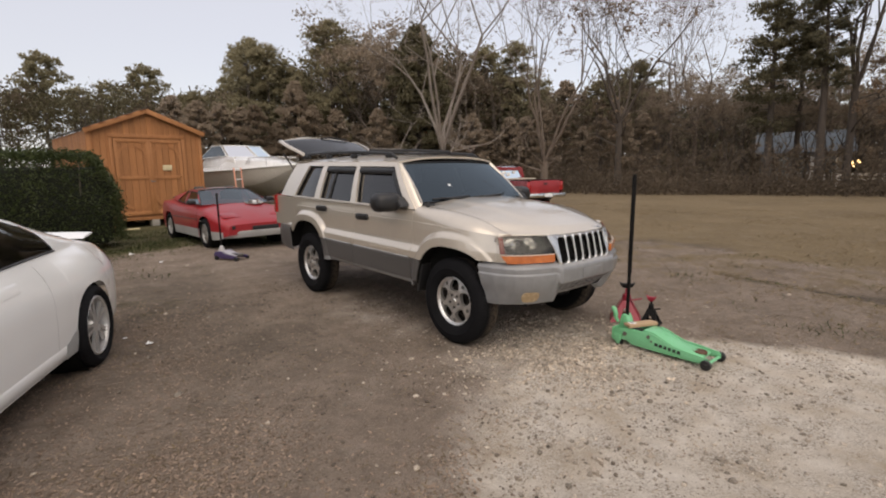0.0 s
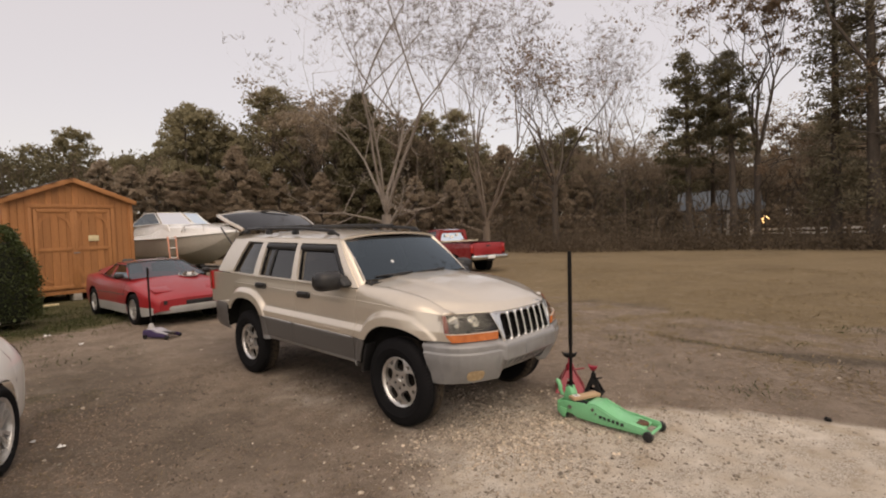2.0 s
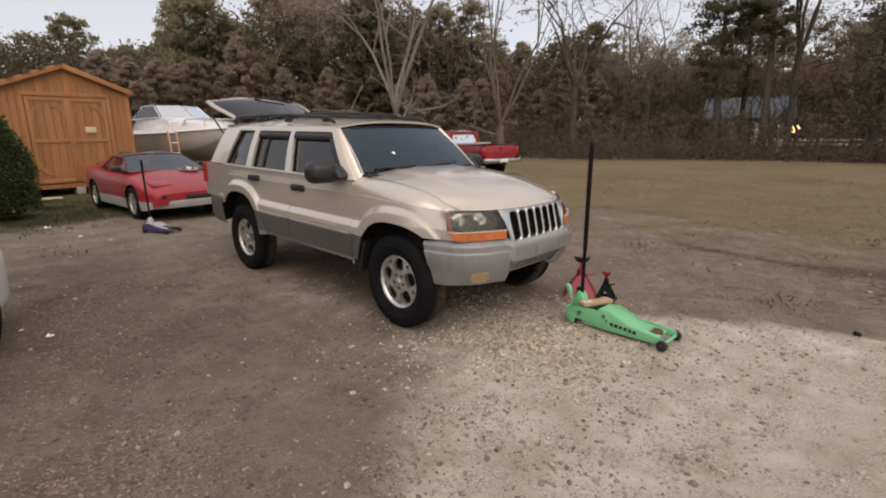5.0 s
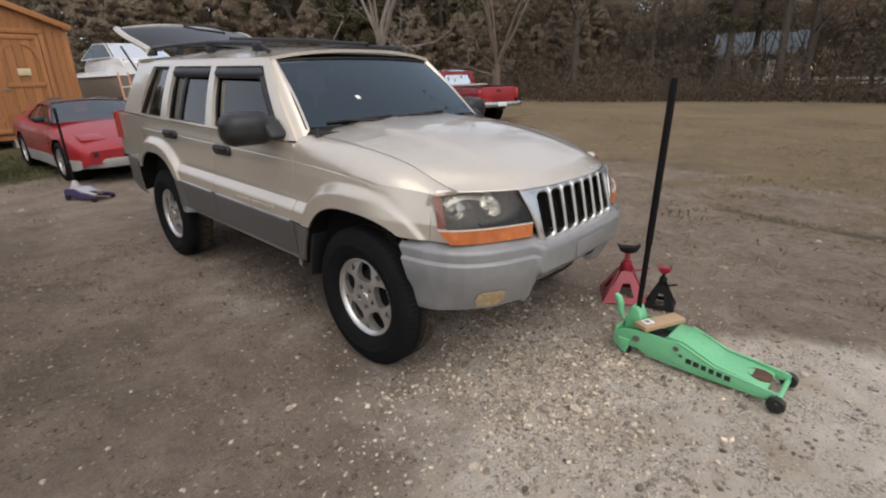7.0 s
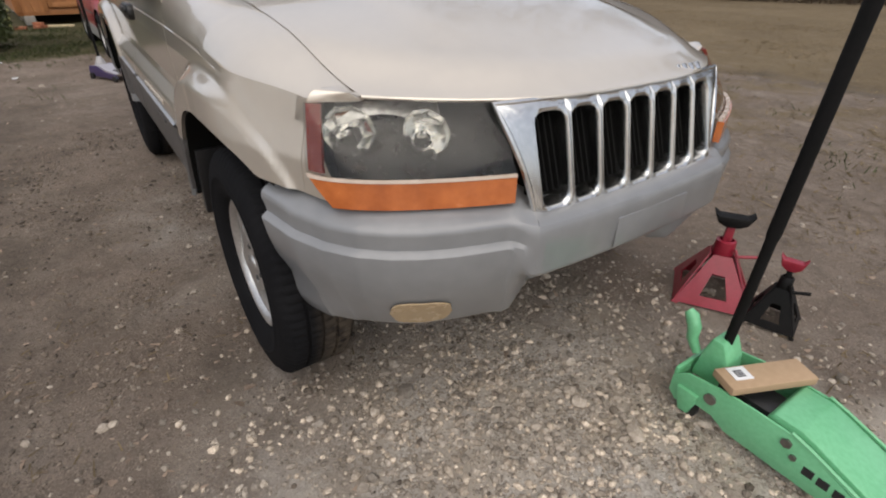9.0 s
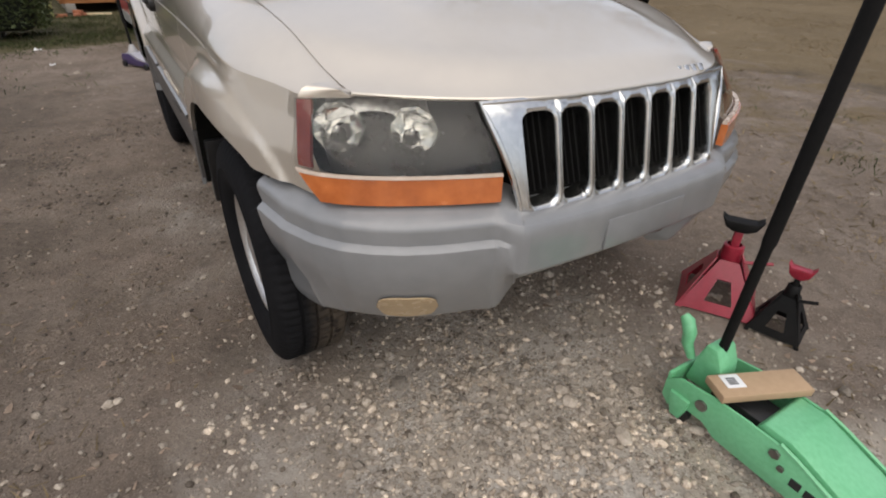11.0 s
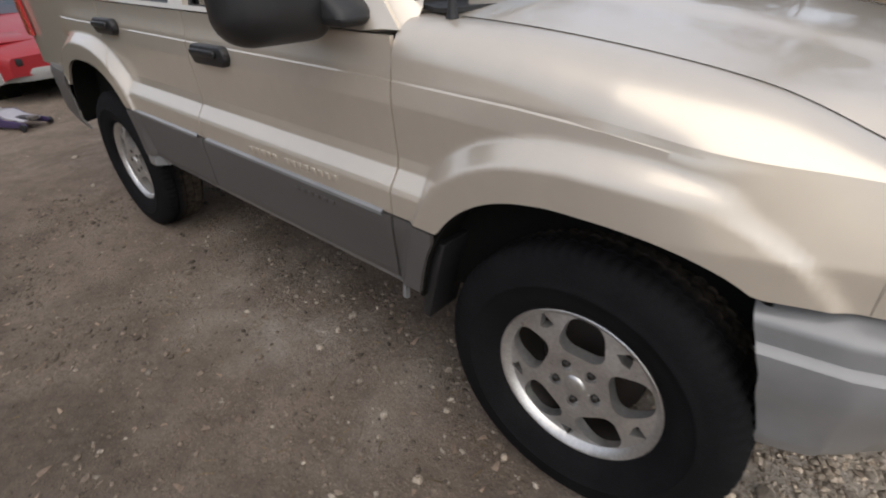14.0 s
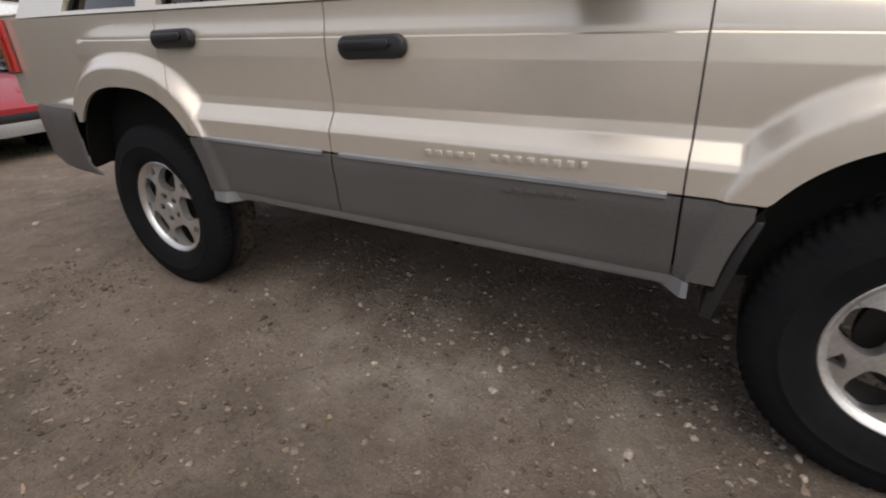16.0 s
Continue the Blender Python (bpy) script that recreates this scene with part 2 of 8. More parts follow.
def tube(path, radius, bm=None, seg=8, cap=True):
    """A round bar along a path; radius may be a list."""
    bm = bm or bmesh.new()
    path = [Vector(p) for p in path]
    rs = radius if isinstance(radius, (list, tuple)) else [radius] * len(path)
    rings = []
    side = None
    for i, p in enumerate(path):
        d = (path[min(i + 1, len(path) - 1)] - path[max(i - 1, 0)]).normalized()
        ref = side if side and abs(side.dot(d)) < 0.95 else (Vector((0, 0, 1)) if abs(d.z) < 0.9 else Vector((1, 0, 0)))
        side = (ref - d * ref.dot(d)).normalized()
        up = d.cross(side)
        rings.append([bm.verts.new(p + rs[i] * (math.cos(2 * math.pi * k / seg) * side + math.sin(2 * math.pi * k / seg) * up)) for k in range(seg)])
    for a, b in zip(rings, rings[1:]):
        for k in range(seg):
            bm.faces.new((a[k], a[(k + 1) % seg], b[(k + 1) % seg], b[k]))
    if cap:
        bm.faces.new(rings[0][::-1])
        bm.faces.new(rings[-1])
    return bm


def prism(outline, depth, bm=None, m=None, bev=0.0):
    """An outline in the xz plane, given thickness along y (both ways)."""
    bm = bm or bmesh.new()
    a = [bm.verts.new((x, -depth / 2, z)) for x, z in outline]
    b = [bm.verts.new((x, depth / 2, z)) for x, z in outline]
    n = len(a)
    bm.faces.new(a)
    bm.faces.new(b[::-1])
    for k in range(n):
        bm.faces.new((a[k], b[k], b[(k + 1) % n], a[(k + 1) % n]))
    got = a + b
    bmesh.ops.recalc_face_normals(bm, faces=list({f for v in got for f in v.link_faces}))
    if bev:
        r = bmesh.ops.bevel(bm, geom=list({e for v in got for e in v.link_edges}), offset=bev, segments=2, profile=0.5, affect="EDGES")
        got = list({v for f in r["faces"] for v in f.verts} | {v for v in got if v.is_valid})
    if m:
        bmesh.ops.transform(bm, matrix=m, verts=got)
    return bm


def cut(bm, cutters):
    """Takes closed shapes out of a bmesh."""
    made = []
    for k, b in enumerate([bm, *cutters]):
        me = bpy.data.meshes.new("tmp")
        b.to_mesh(me)
        b.free()
        made.append(new("tmp", me))
    base = made[0]
    for c in made[1:]:
        mod = base.modifiers.new("cut", "BOOLEAN")
        mod.object, mod.operation, mod.solver = c, "DIFFERENCE", "EXACT"
    dg = bpy.context.evaluated_depsgraph_get()
    me = bpy.data.meshes.new_from_object(base.evaluated_get(dg))
    out = bmesh.new()
    out.from_mesh(me)
    for o in made:
        bpy.data.objects.remove(o)
    return out


def lerp(a, b, t):
    return a + (b - a) * t


def curve(x, pts):
    """Smooth value at x through (x, value) pairs in rising x."""
    if x <= pts[0][0]:
        return pts[0][1]
    for k in range(len(pts) - 1):
        (x0, v0), (x1, v1) = pts[k], pts[k + 1]
        if x <= x1:
            t = (x - x0) / (x1 - x0)
            m0 = (v1 - pts[k - 1][1]) / (x1 - pts[k - 1][0]) if k > 0 else (v1 - v0) / (x1 - x0)
            m1 = (pts[k + 2][1] - v0) / (pts[k + 2][0] - x0) if k + 2 < len(pts) else (v1 - v0) / (x1 - x0)
            h = x1 - x0
            return (2 * t**3 - 3 * t**2 + 1) * v0 + (t**3 - 2 * t**2 + t) * h * m0 + (-2 * t**3 + 3 * t**2) * v1 + (t**3 - t**2) * h * m1
    return pts[-1][1]


def line(x, pts):
    """Straight-line value at x through (x, value) pairs in rising x."""
    if x <= pts[0][0]:
        return pts[0][1]
    for (x0, v0), (x1, v1) in zip(pts, pts[1:]):
        if x <= x1:
            return lerp(v0, v1, (x - x0) / (x1 - x0))
    return pts[-1][1]


def step(a, b, x):
    t = min(1, max(0, (x - a) / (b - a)))
    return t * t * (3 - 2 * t)


def spaced(a, b, d):
    n = max(1, round(abs(b - a) / d))
    return [lerp(a, b, k / n) for k in range(n + 1)]


def mirror(pts):
    """The other side of a car: rows of points with y turned."""
    return [[(x, -y, z) for x, y, z in row] for row in pts]

# ---- ground ----
def ground_mat():
    m = bpy.data.materials.new("yard_ground")
    m.use_nodes = True
    n, l = m.node_tree.nodes, m.node_tree.links
    b = n["Principled BSDF"]
    b.inputs["Roughness"].default_value = 0.95
    b.inputs["Specular IOR Level"].default_value = 0.15
    co = n.new("ShaderNodeTexCoord")

    def noise_tex(scale, detail=5, dist=0.0, rough=0.55):
        t = n.new("ShaderNodeTexNoise")
        t.inputs["Scale"].default_value, t.inputs["Detail"].default_value, t.inputs["Distortion"].default_value, t.inputs["Roughness"].default_value = scale, detail, dist, rough
        l.new(co.outputs["Object"], t.inputs["Vector"])
        return t.outputs["Fac"]

    def ramp(fac, stops):
        r = n.new("ShaderNodeValToRGB")
        els = r.color_ramp.elements
        while len(els) < len(stops):
            els.new(0.5)
        for e, (p, c) in zip(els, stops):
            e.position, e.color = p, (*c, 1) if len(c) == 3 else c
        l.new(fac, r.inputs[0])
        return r.outputs[0]

    def mix(fac, a, c, mode="MIX"):
        x = n.new("ShaderNodeMix")
        x.data_type, x.blend_type = "RGBA", mode
        if isinstance(fac, float):
            x.inputs[0].default_value = fac
        else:
            l.new(fac, x.inputs[0])
        l.new(a, x.inputs[6])
        l.new(c, x.inputs[7])
        return x.outputs[2]

    at = n.new("ShaderNodeAttribute")
    at.attribute_name = "zones"
    sep = n.new("ShaderNodeSeparateColor")
    l.new(at.outputs["Color"], sep.inputs[0])
    dirt = mix(ramp(noise_tex(38, 8, 0.3, 0.7), [(0.40, (0, 0, 0)), (0.60, (1, 1, 1))]), ramp(noise_tex(1.6, 8, 0.8, 0.66), [(0.32, (0.133, 0.104, 0.082)), (0.5, (0.231, 0.184, 0.147)), (0.66, (0.306, 0.252, 0.207))]),
               ramp(noise_tex(150, 6, 0.0, 0.7), [(0.36, (0.102, 0.081, 0.064)), (0.5, (0.217, 0.175, 0.142)), (0.64, (0.41, 0.330, 0.255))]))
    dirt = mix(ramp(noise_tex(8, 8, 0.5, 0.7), [(0.40, (0.30, 0.30, 0.30)), (0.52, (0, 0, 0))]), dirt, ramp(noise_tex(60, 6), [(0.35, (0.066, 0.053, 0.043)), (0.65, (0.138, 0.111, 0.091))]))
    vor = n.new("ShaderNodeTexVoronoi")
    vor.inputs["Scale"].default_value = 130
    l.new(co.outputs["Object"], vor.inputs["Vector"])
    grav = mix(ramp(noise_tex(5, 8), [(0.40, (0, 0, 0)), (0.62, (1, 1, 1))]), ramp(noise_tex(2.6, 7), [(0.32, (0.40, 0.328, 0.248)), (0.5, (0.56, 0.495, 0.418)), (0.68, (0.70, 0.648, 0.58))]),
               ramp(vor.outputs["Color"], [(0.1, (0.25, 0.207, 0.162)), (0.5, (0.49, 0.438, 0.375)), (0.9, (0.67, 0.62, 0.555))]))
    field = mix(noise_tex(18, 6), ramp(noise_tex(0.35, 6, 0.8), [(0.3, (0.150, 0.112, 0.070)), (0.5, (0.21, 0.160, 0.099)), (0.7, (0.255, 0.195, 0.122))]),
                ramp(noise_tex(90, 6), [(0.35, (0.10, 0.076, 0.047)), (0.65, (0.235, 0.182, 0.112))]))
    grass = mix(noise_tex(60, 6), ramp(noise_tex(1.2, 5), [(0.35, (0.055, 0.056, 0.026)), (0.65, (0.11, 0.10, 0.052))]), ramp(noise_tex(120, 5), [(0.35, (0.05, 0.048, 0.024)), (0.65, (0.15, 0.125, 0.07))]))

    def breakup(sock, scale, width=0.16):
        s = n.new("ShaderNodeMath")
        s.operation = "ADD"
        mlt = n.new("ShaderNodeMath")
        mlt.operation = "MULTIPLY_ADD"
        l.new(noise_tex(scale, 8, 0.3, 0.65), mlt.inputs[0])
        mlt.inputs[1].default_value, mlt.inputs[2].default_value = 1.5, -0.75
        l.new(sock, s.inputs[0])
        l.new(mlt.outputs[0], s.inputs[1])
        mr = n.new("ShaderNodeMapRange")
        mr.interpolation_type = "SMOOTHSTEP"
        mr.inputs["From Min"].default_value, mr.inputs["From Max"].default_value = 0.5 - width, 0.5 + width
        l.new(s.outputs[0], mr.inputs["Value"])
        return mr.outputs[0]

    c = mix(breakup(sep.outputs[1], 1.4), dirt, field)
    c = mix(breakup(sep.outputs[2], 1.8), c, grass)
    c = mix(breakup(sep.outputs[0], 2.2, 0.48), c, grav)
    dark_ground = ramp(noise_tex(30, 6), [(0.35, (0.068, 0.056, 0.044)), (0.65, (0.130, 0.108, 0.086))])
    c = mix(breakup(at.outputs["Alpha"], 2.0, 0.5), c, dark_ground)
    l.new(c, b.inputs["Base Color"])
    bp = n.new("ShaderNodeBump")
    bp.inputs["Strength"].default_value, bp.inputs["Distance"].default_value = 0.8, 0.03
    l.new(noise_tex(48, 9, 0.2, 0.78), bp.inputs["Height"])
    l.new(bp.outputs[0], b.inputs["Normal"])
    return m


def ground_z(x, y):
    """Height of the uneven yard."""
    far = step(5, 12, math.hypot(x + 1, y))
    z = 0.018 * (noise.noise((x * 0.7, y * 0.7, 3.1)) - 0.0) + 0.010 * noise.noise((x * 2.3, y * 2.3, 7.7)) + 0.05 * far * noise.noise((x * 0.16, y * 0.16, 1.3))
    # the tyre rut out in the field
    d = (x - 0.9) * 0.30 + (y - 4.15) * 0.95
    z -= 0.07 * math.exp(-(d / 0.28) ** 2) * math.exp(-((x - 1.5) / 1.5) ** 4)
    return z


def zone(x, y):
    """How much gravel, straw field, green and darker ground a spot has."""
    w = 0.5 * noise.noise((x * 0.5, y * 0.5, 9.0)) + 0.25 * noise.noise((x * 1.4, y * 1.4, 2.0))
    edge = line(y, [(-4.0, 2.3), (-2.3, 1.35), (-1.5, 0.75), (-0.8, 0.45), (0.0, 0.35), (0.8, 1.2), (1.3, 2.3), (1.8, 4.5)])
    gravel = 0.98 * step(-0.35, 0.55, x - edge + 0.6 * w) * (1 - step(1.4, 2.3, y - 0.06 * x + w))
    pad = math.exp(-(((x - 0.85) / 0.85) ** 2 + ((y + 0.25) / 0.85) ** 2)) * 0.95
    worn = 0.30 * math.exp(-(((x + 1.2) / 1.6) ** 2 + ((y + 0.8) / 0.35) ** 2))
    gravel = max(gravel, pad, worn)
    fld = step(4.2, 7.5, y + 0.10 * x + w) * step(-30, -6, x + 0.8 * y)
    fld = max(fld, 0.45 * step(1.5, 4.0, y))
    green = step(-6.8, -9.0, x + w * 2) * (1 - step(3, 7, y)) * 0.9
    green = max(green, 0.45 * math.exp(-(((x + 3.6) / 1.8) ** 2 + ((y + 2.7) / 0.9) ** 2)))
    # darker dirt streaks out in the field
    dark_ground = 0.85 * math.exp(-((y - 3.75 - 0.35 * step(1.0, 0.4, x) + 0.25 * w) / 0.22) ** 2) * step(0.3, 0.6, x) * (1 - step(2.9, 3.8, x))
    dark_ground = max(dark_ground, 0.6 * math.exp(-((y - 6.2 + 0.5 * w) / 0.35) ** 2) * step(-2.4, -1.6, x) * (1 - step(-0.4, 0.4, x)))
    # wide darker band beside the vehicle, and a small dark spot by its tyre
    dark_ground = max(dark_ground, (0.52 + 0.25 * w) * step(-7.5, -4.0, x) * (1 - step(-1.2, 1.0, x + 0.5 * w)) * step(-0.8, -1.9, y) * step(-4.2, -2.2, y), 0.55 * math.exp(-(((x + 0.05) / 0.25) ** 2 + ((y + 0.95) / 0.16) ** 2)))
    return (gravel, fld, green, dark_ground)


def ground():
    def axis(near, lim):
        out, v, d = [0.0], 0.0, 0.06
        while v < lim:
            if v > near:
                d *= 1.11
            v += d
            out.append(v)
        return [-a for a in out[:0:-1]] + out
    xs = [x - 0.5 for x in axis(4.6, 900)]
    ys = [y - 0.8 for y in axis(4.6, 900)]
    nx, ny = len(xs), len(ys)
    vs = [(x, y, ground_z(x, y)) for x in xs for y in ys]
    fs = [(i * ny + j, (i + 1) * ny + j, (i + 1) * ny + j + 1, i * ny + j + 1) for i in range(nx - 1) for j in range(ny - 1)]
    ob = raw("ground", vs, fs, ground_mat(), smooth=180)
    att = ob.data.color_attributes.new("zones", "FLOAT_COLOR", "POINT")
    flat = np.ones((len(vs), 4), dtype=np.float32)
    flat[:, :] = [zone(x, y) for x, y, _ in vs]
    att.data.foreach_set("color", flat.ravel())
    tagged(ob, "bare brown dirt yard with gravel and a dry straw-coloured field", "ground", kind="structure")


ground()

# ---- the gold sport utility vehicle: front axle at its origin, nose towards +x ----
RAKE = 0.0215


def rk(p):
    return (p[0], p[1], p[2] - RAKE * p[0])


def rows_rk(rows, s=1):
    return [[rk((x, s * y, z)) for x, y, z in r] for r in rows]


REAR_X = -2.691
ARCH_A, ARCH_Z, ARCH_B, ARCH_N = 0.4615, 0.30, 0.562, 2.6
SIDE = [(0.43, 0.822), (0.455, 0.867), (0.49, 0.884), (0.66, 0.896), (0.69, 0.894), (0.758, 0.894), (0.772, 0.888), (0.815, 0.858), (0.845, 0.854),
        (0.98, 0.862), (1.036, 0.859), (1.040, 0.855), (1.05, 0.855), (1.12, 0.840), (1.18, 0.819)]


def arch_d(x, z, xc):
    dx, dz = abs(x - xc) / ARCH_A, max(0.0, z - ARCH_Z) / ARCH_B
    return (dx**ARCH_N + dz**ARCH_N) ** (1 / ARCH_N)


def arch_low(x):
    lo = 0.43
    for xc in (0.0, REAR_X):
        d = abs(x - xc) / ARCH_A
        if d < 1:
            lo = max(lo, ARCH_Z + ARCH_B * (1 - d**ARCH_N) ** (1 / ARCH_N))
    return lo


def soft_min(a, b, k=0.03):
    h = max(k - abs(a - b), 0.0)
    return min(a, b) - h * h / (4 * k)


def side_y(x, z):
    flat = step(0.15, 0.40, x)
    y = lerp(line(z + crease_drop(x, z), SIDE), curve(z, [(0.43, 0.835), (0.60, 0.880), (0.78, 0.878), (0.90, 0.852), (1.18, 0.81)]), flat)
    y -= 0.065 * step(-2.75, -3.75, x)
    f = 0.0
    for xc in (0.0, REAR_X):
        d = arch_d(x, z, xc)
        f = max(f, 1 - (d - 1.135) / 0.115 if d > 1.135 else 1.0)
    f = max(0.0, min(1.0, f))
    f = lerp(f, f * f * (3 - 2 * f), 0.25)
    g = lerp(0.846, 0.908, f)
    if x > -0.1:
        lean = 0.24 * max(0.0, z - 0.86) * step(-0.1, 0.42, x)
        y = soft_min(y, plan_y(x) - 0.012 * flat - lean)
        g = soft_min(g, plan_y(x) - lean - 0.05 * (1 - f) * flat)
    k = 0.008
    h = max(k - abs(y - g), 0.0) / k
    return max(y, g) + (h * h * k * 0.25 if f > 0 else 0.0)


def plan_y(x):
    """Half width of the front corner, where the fender rolls in over the lamp."""
    return curve(x, [(0.0, 0.920), (0.10, 0.908), (0.20, 0.884), (0.27, 0.861), (0.36, 0.829), (0.44, 0.802), (0.50, 0.783), (0.54, 0.766), (0.58, 0.735), (0.61, 0.70)])


def lamp_edge(z):
    """Rear edge of the headlamp's opening: it runs forwards as it goes down."""
    return line(z, [(0.785, 0.552), (0.858, 0.516), (0.945, 0.466), (0.972, 0.456), (0.986, 0.453)])


def lamp_edge_z(x):
    return line(x, [(0.453, 0.986), (0.456, 0.972), (0.466, 0.945), (0.516, 0.858), (0.552, 0.785)])


def columns(x0, x1):
    """Stations along the body, closer together round the wheel openings."""
    xs = set(spaced(x0, x1, 0.016)) | {x1}
    for xc in (0.0, REAR_X):
        for k in range(61):
            x = xc + ARCH_A * math.sin(math.pi * (k / 60 - 0.5))
            if min(x0, x1) < x < max(x0, x1):
                xs.add(x)
    out = []
    for x in sorted(xs):
        if not out or x - out[-1] > 0.002:
            out.append(x)
    return out


LEVELS = sorted({z for z, _ in SIDE} | set(spaced(0.43, 0.69, 0.03)) | set(spaced(0.69, 1.02, 0.008)) | set(spaced(1.02, 1.18, 0.02)))


def crease_drop(x, z):
    """How far the crease has sunk below its height on the doors."""
    return line(x, [(-0.55, 0.0), (-0.2, 0.008), (0.0, 0.018), (0.3, 0.046), (0.453, 0.060)]) * step(0.85, 1.03, z)


def side_panel(x0, x1, zlo, zhi, bow=None):
    """Rows of points of the body side between two heights."""
    rows = []
    for x in columns(x0, x1):
        lo, hi = max(arch_low(x), zlo(x)), zhi(x)
        r = []
        for z in [lo, *LEVELS, hi]:
            zz = min(max(z - crease_drop(x, z), lo), hi)
            r.append((x, side_y(x, zz), zz))
        rows.append(r)
    return rows


BELT = 1.135
HOOD_C = [(-0.52, 1.222), (-0.2, 1.205), (0.1, 1.173), (0.35, 1.131), (0.52, 1.092), (0.66, 1.050), (0.75, 1.018)]
HOOD_E = [(-0.52, 1.176), (-0.2, 1.158), (0.1, 1.122), (0.3, 1.080), (0.42, 1.048), (0.5, 1.028), (0.60, 1.016), (0.75, 1.008)]
HOOD_W = [(-0.52, 0.720), (0.0, 0.705), (0.3, 0.685), (0.5, 0.652), (0.75, 0.60)]
HOOD_LIP = 0.999


def hood_point(x, u):
    w, c, e = curve(x, HOOD_W), curve(x, HOOD_C), curve(x, HOOD_E)
    z = lerp(c, e, abs(u) ** 2.4) + 0.010 * (1 - step(0.52, 0.66, abs(u))) * step(0.62, 0.3, x)
    k = min(1.0, max(0.0, (nose(u) - x) / lerp(0.10, 0.30, abs(u) ** 3)))
    return (x, u * w, lerp(HOOD_LIP, z, 1 - (1 - k) ** 2))


def nose(u):
    return 0.738 - 0.236 * abs(u) ** 3.2


def ring(w, h, r, n=6):
    """A rounded rectangle round the origin."""
    out = []
    for cx, cz, a0 in ((w / 2 - r, h / 2 - r, 0), (-w / 2 + r, h / 2 - r, 90), (-w / 2 + r, -h / 2 + r, 180), (w / 2 - r, -h / 2 + r, 270)):
        for k in range(n + 1):
            a = radians(a0 + 90 * k / n)
            out.append((cx + r * math.cos(a), cz + r * math.sin(a)))
    return out


def bend(u, p0, p1, p2):
    return Vector(p0) * (1 - u) ** 2 + Vector(p1) * 2 * u * (1 - u) + Vector(p2) * u * u


def lamp_plan(u, z):
    """Plan of the headlamp lens: upright below, raked back towards the hood."""
    w = max(0.0, (z - 0.845) / 0.14) ** 1.35
    return bend(u, (0.500, 0.797), (0.625, 0.755), (0.752, 0.408)).lerp(bend(u, (0.451, 0.765), (0.535, 0.690), (0.665, 0.428)), w)


def lamp_rows(z0, z1, inset=0.0, n=28, m=10, u0=0.0, u1=1.0):
    rows = []
    for i in range(n + 1):
        r = []
        for j in range(m + 1):
            u = lerp(u0, u1, i / n)
            z = lerp(z0(u), z1(u), j / m)
            first = line(z, [(0.785, 0.215), (0.858, 0.004), (0.986, 0.004)])
            u = first + u * (1 - first)
            q = lamp_plan(min(1, u + 0.01), z) - lamp_plan(max(0, u - 0.01), z)
            p = lamp_plan(u, z) - Vector((-q.y, q.x)).normalized() * inset
            r.append((p.x, p.y, z))
        rows.append(r)
    return rows


def tyre_mesh(R, W, r, seg=80):
    """Axis along z, outer face at +z."""
    h = W / 2
    bm = bmesh.new()
    prof = [(r, -h * 0.72), (r + 0.012, -h * 0.84), (lerp(r, R, 0.35), -h * 0.99), (lerp(r, R, 0.62), -h), (R - 0.03, -h * 0.93), (R - 0.008, -h * 0.80), (R, -h * 0.70),
            (R, -h * 0.42), (R - 0.010, -h * 0.40), (R - 0.010, -h * 0.34), (R, -h * 0.32), (R, -h * 0.04), (R - 0.010, -h * 0.02), (R - 0.010, h * 0.02), (R, h * 0.04),
            (R, h * 0.32), (R - 0.010, h * 0.34), (R - 0.010, h * 0.40), (R, h * 0.42), (R, h * 0.70), (R - 0.008, h * 0.80), (R - 0.03, h * 0.93), (lerp(r, R, 0.62), h),
            (lerp(r, R, 0.52), h * 1.0), (lerp(r, R, 0.50), h * 1.02), (lerp(r, R, 0.46), h * 1.02), (lerp(r, R, 0.44), h * 0.995), (lerp(r, R, 0.30), h * 0.97), (r + 0.016, h * 0.86), (r + 0.010, h * 0.80), (r, h * 0.72)]
    rings = []
    for k in range(seg * 3):
        a = 2 * math.pi * k / (seg * 3)
        gap = k % 3 == 0
        rr = []
        for rad, z in prof:
            if gap and rad > R - 0.009:
                rad -= 0.006
            tw = 0.03 * (abs(z) / h) if rad > R - 0.02 else 0.0
            rr.append(bm.verts.new((rad * math.cos(a + tw), rad * math.sin(a + tw), z)))
        rings.append(rr)
    for k in range(len(rings)):
        a, b = rings[k], rings[(k + 1) % len(rings)]
        for j in range(len(prof) - 1):
            bm.faces.new((a[j], b[j], b[j + 1], a[j + 1]))
    bmesh.ops.recalc_face_normals(bm, faces=bm.faces[:])
    return bm


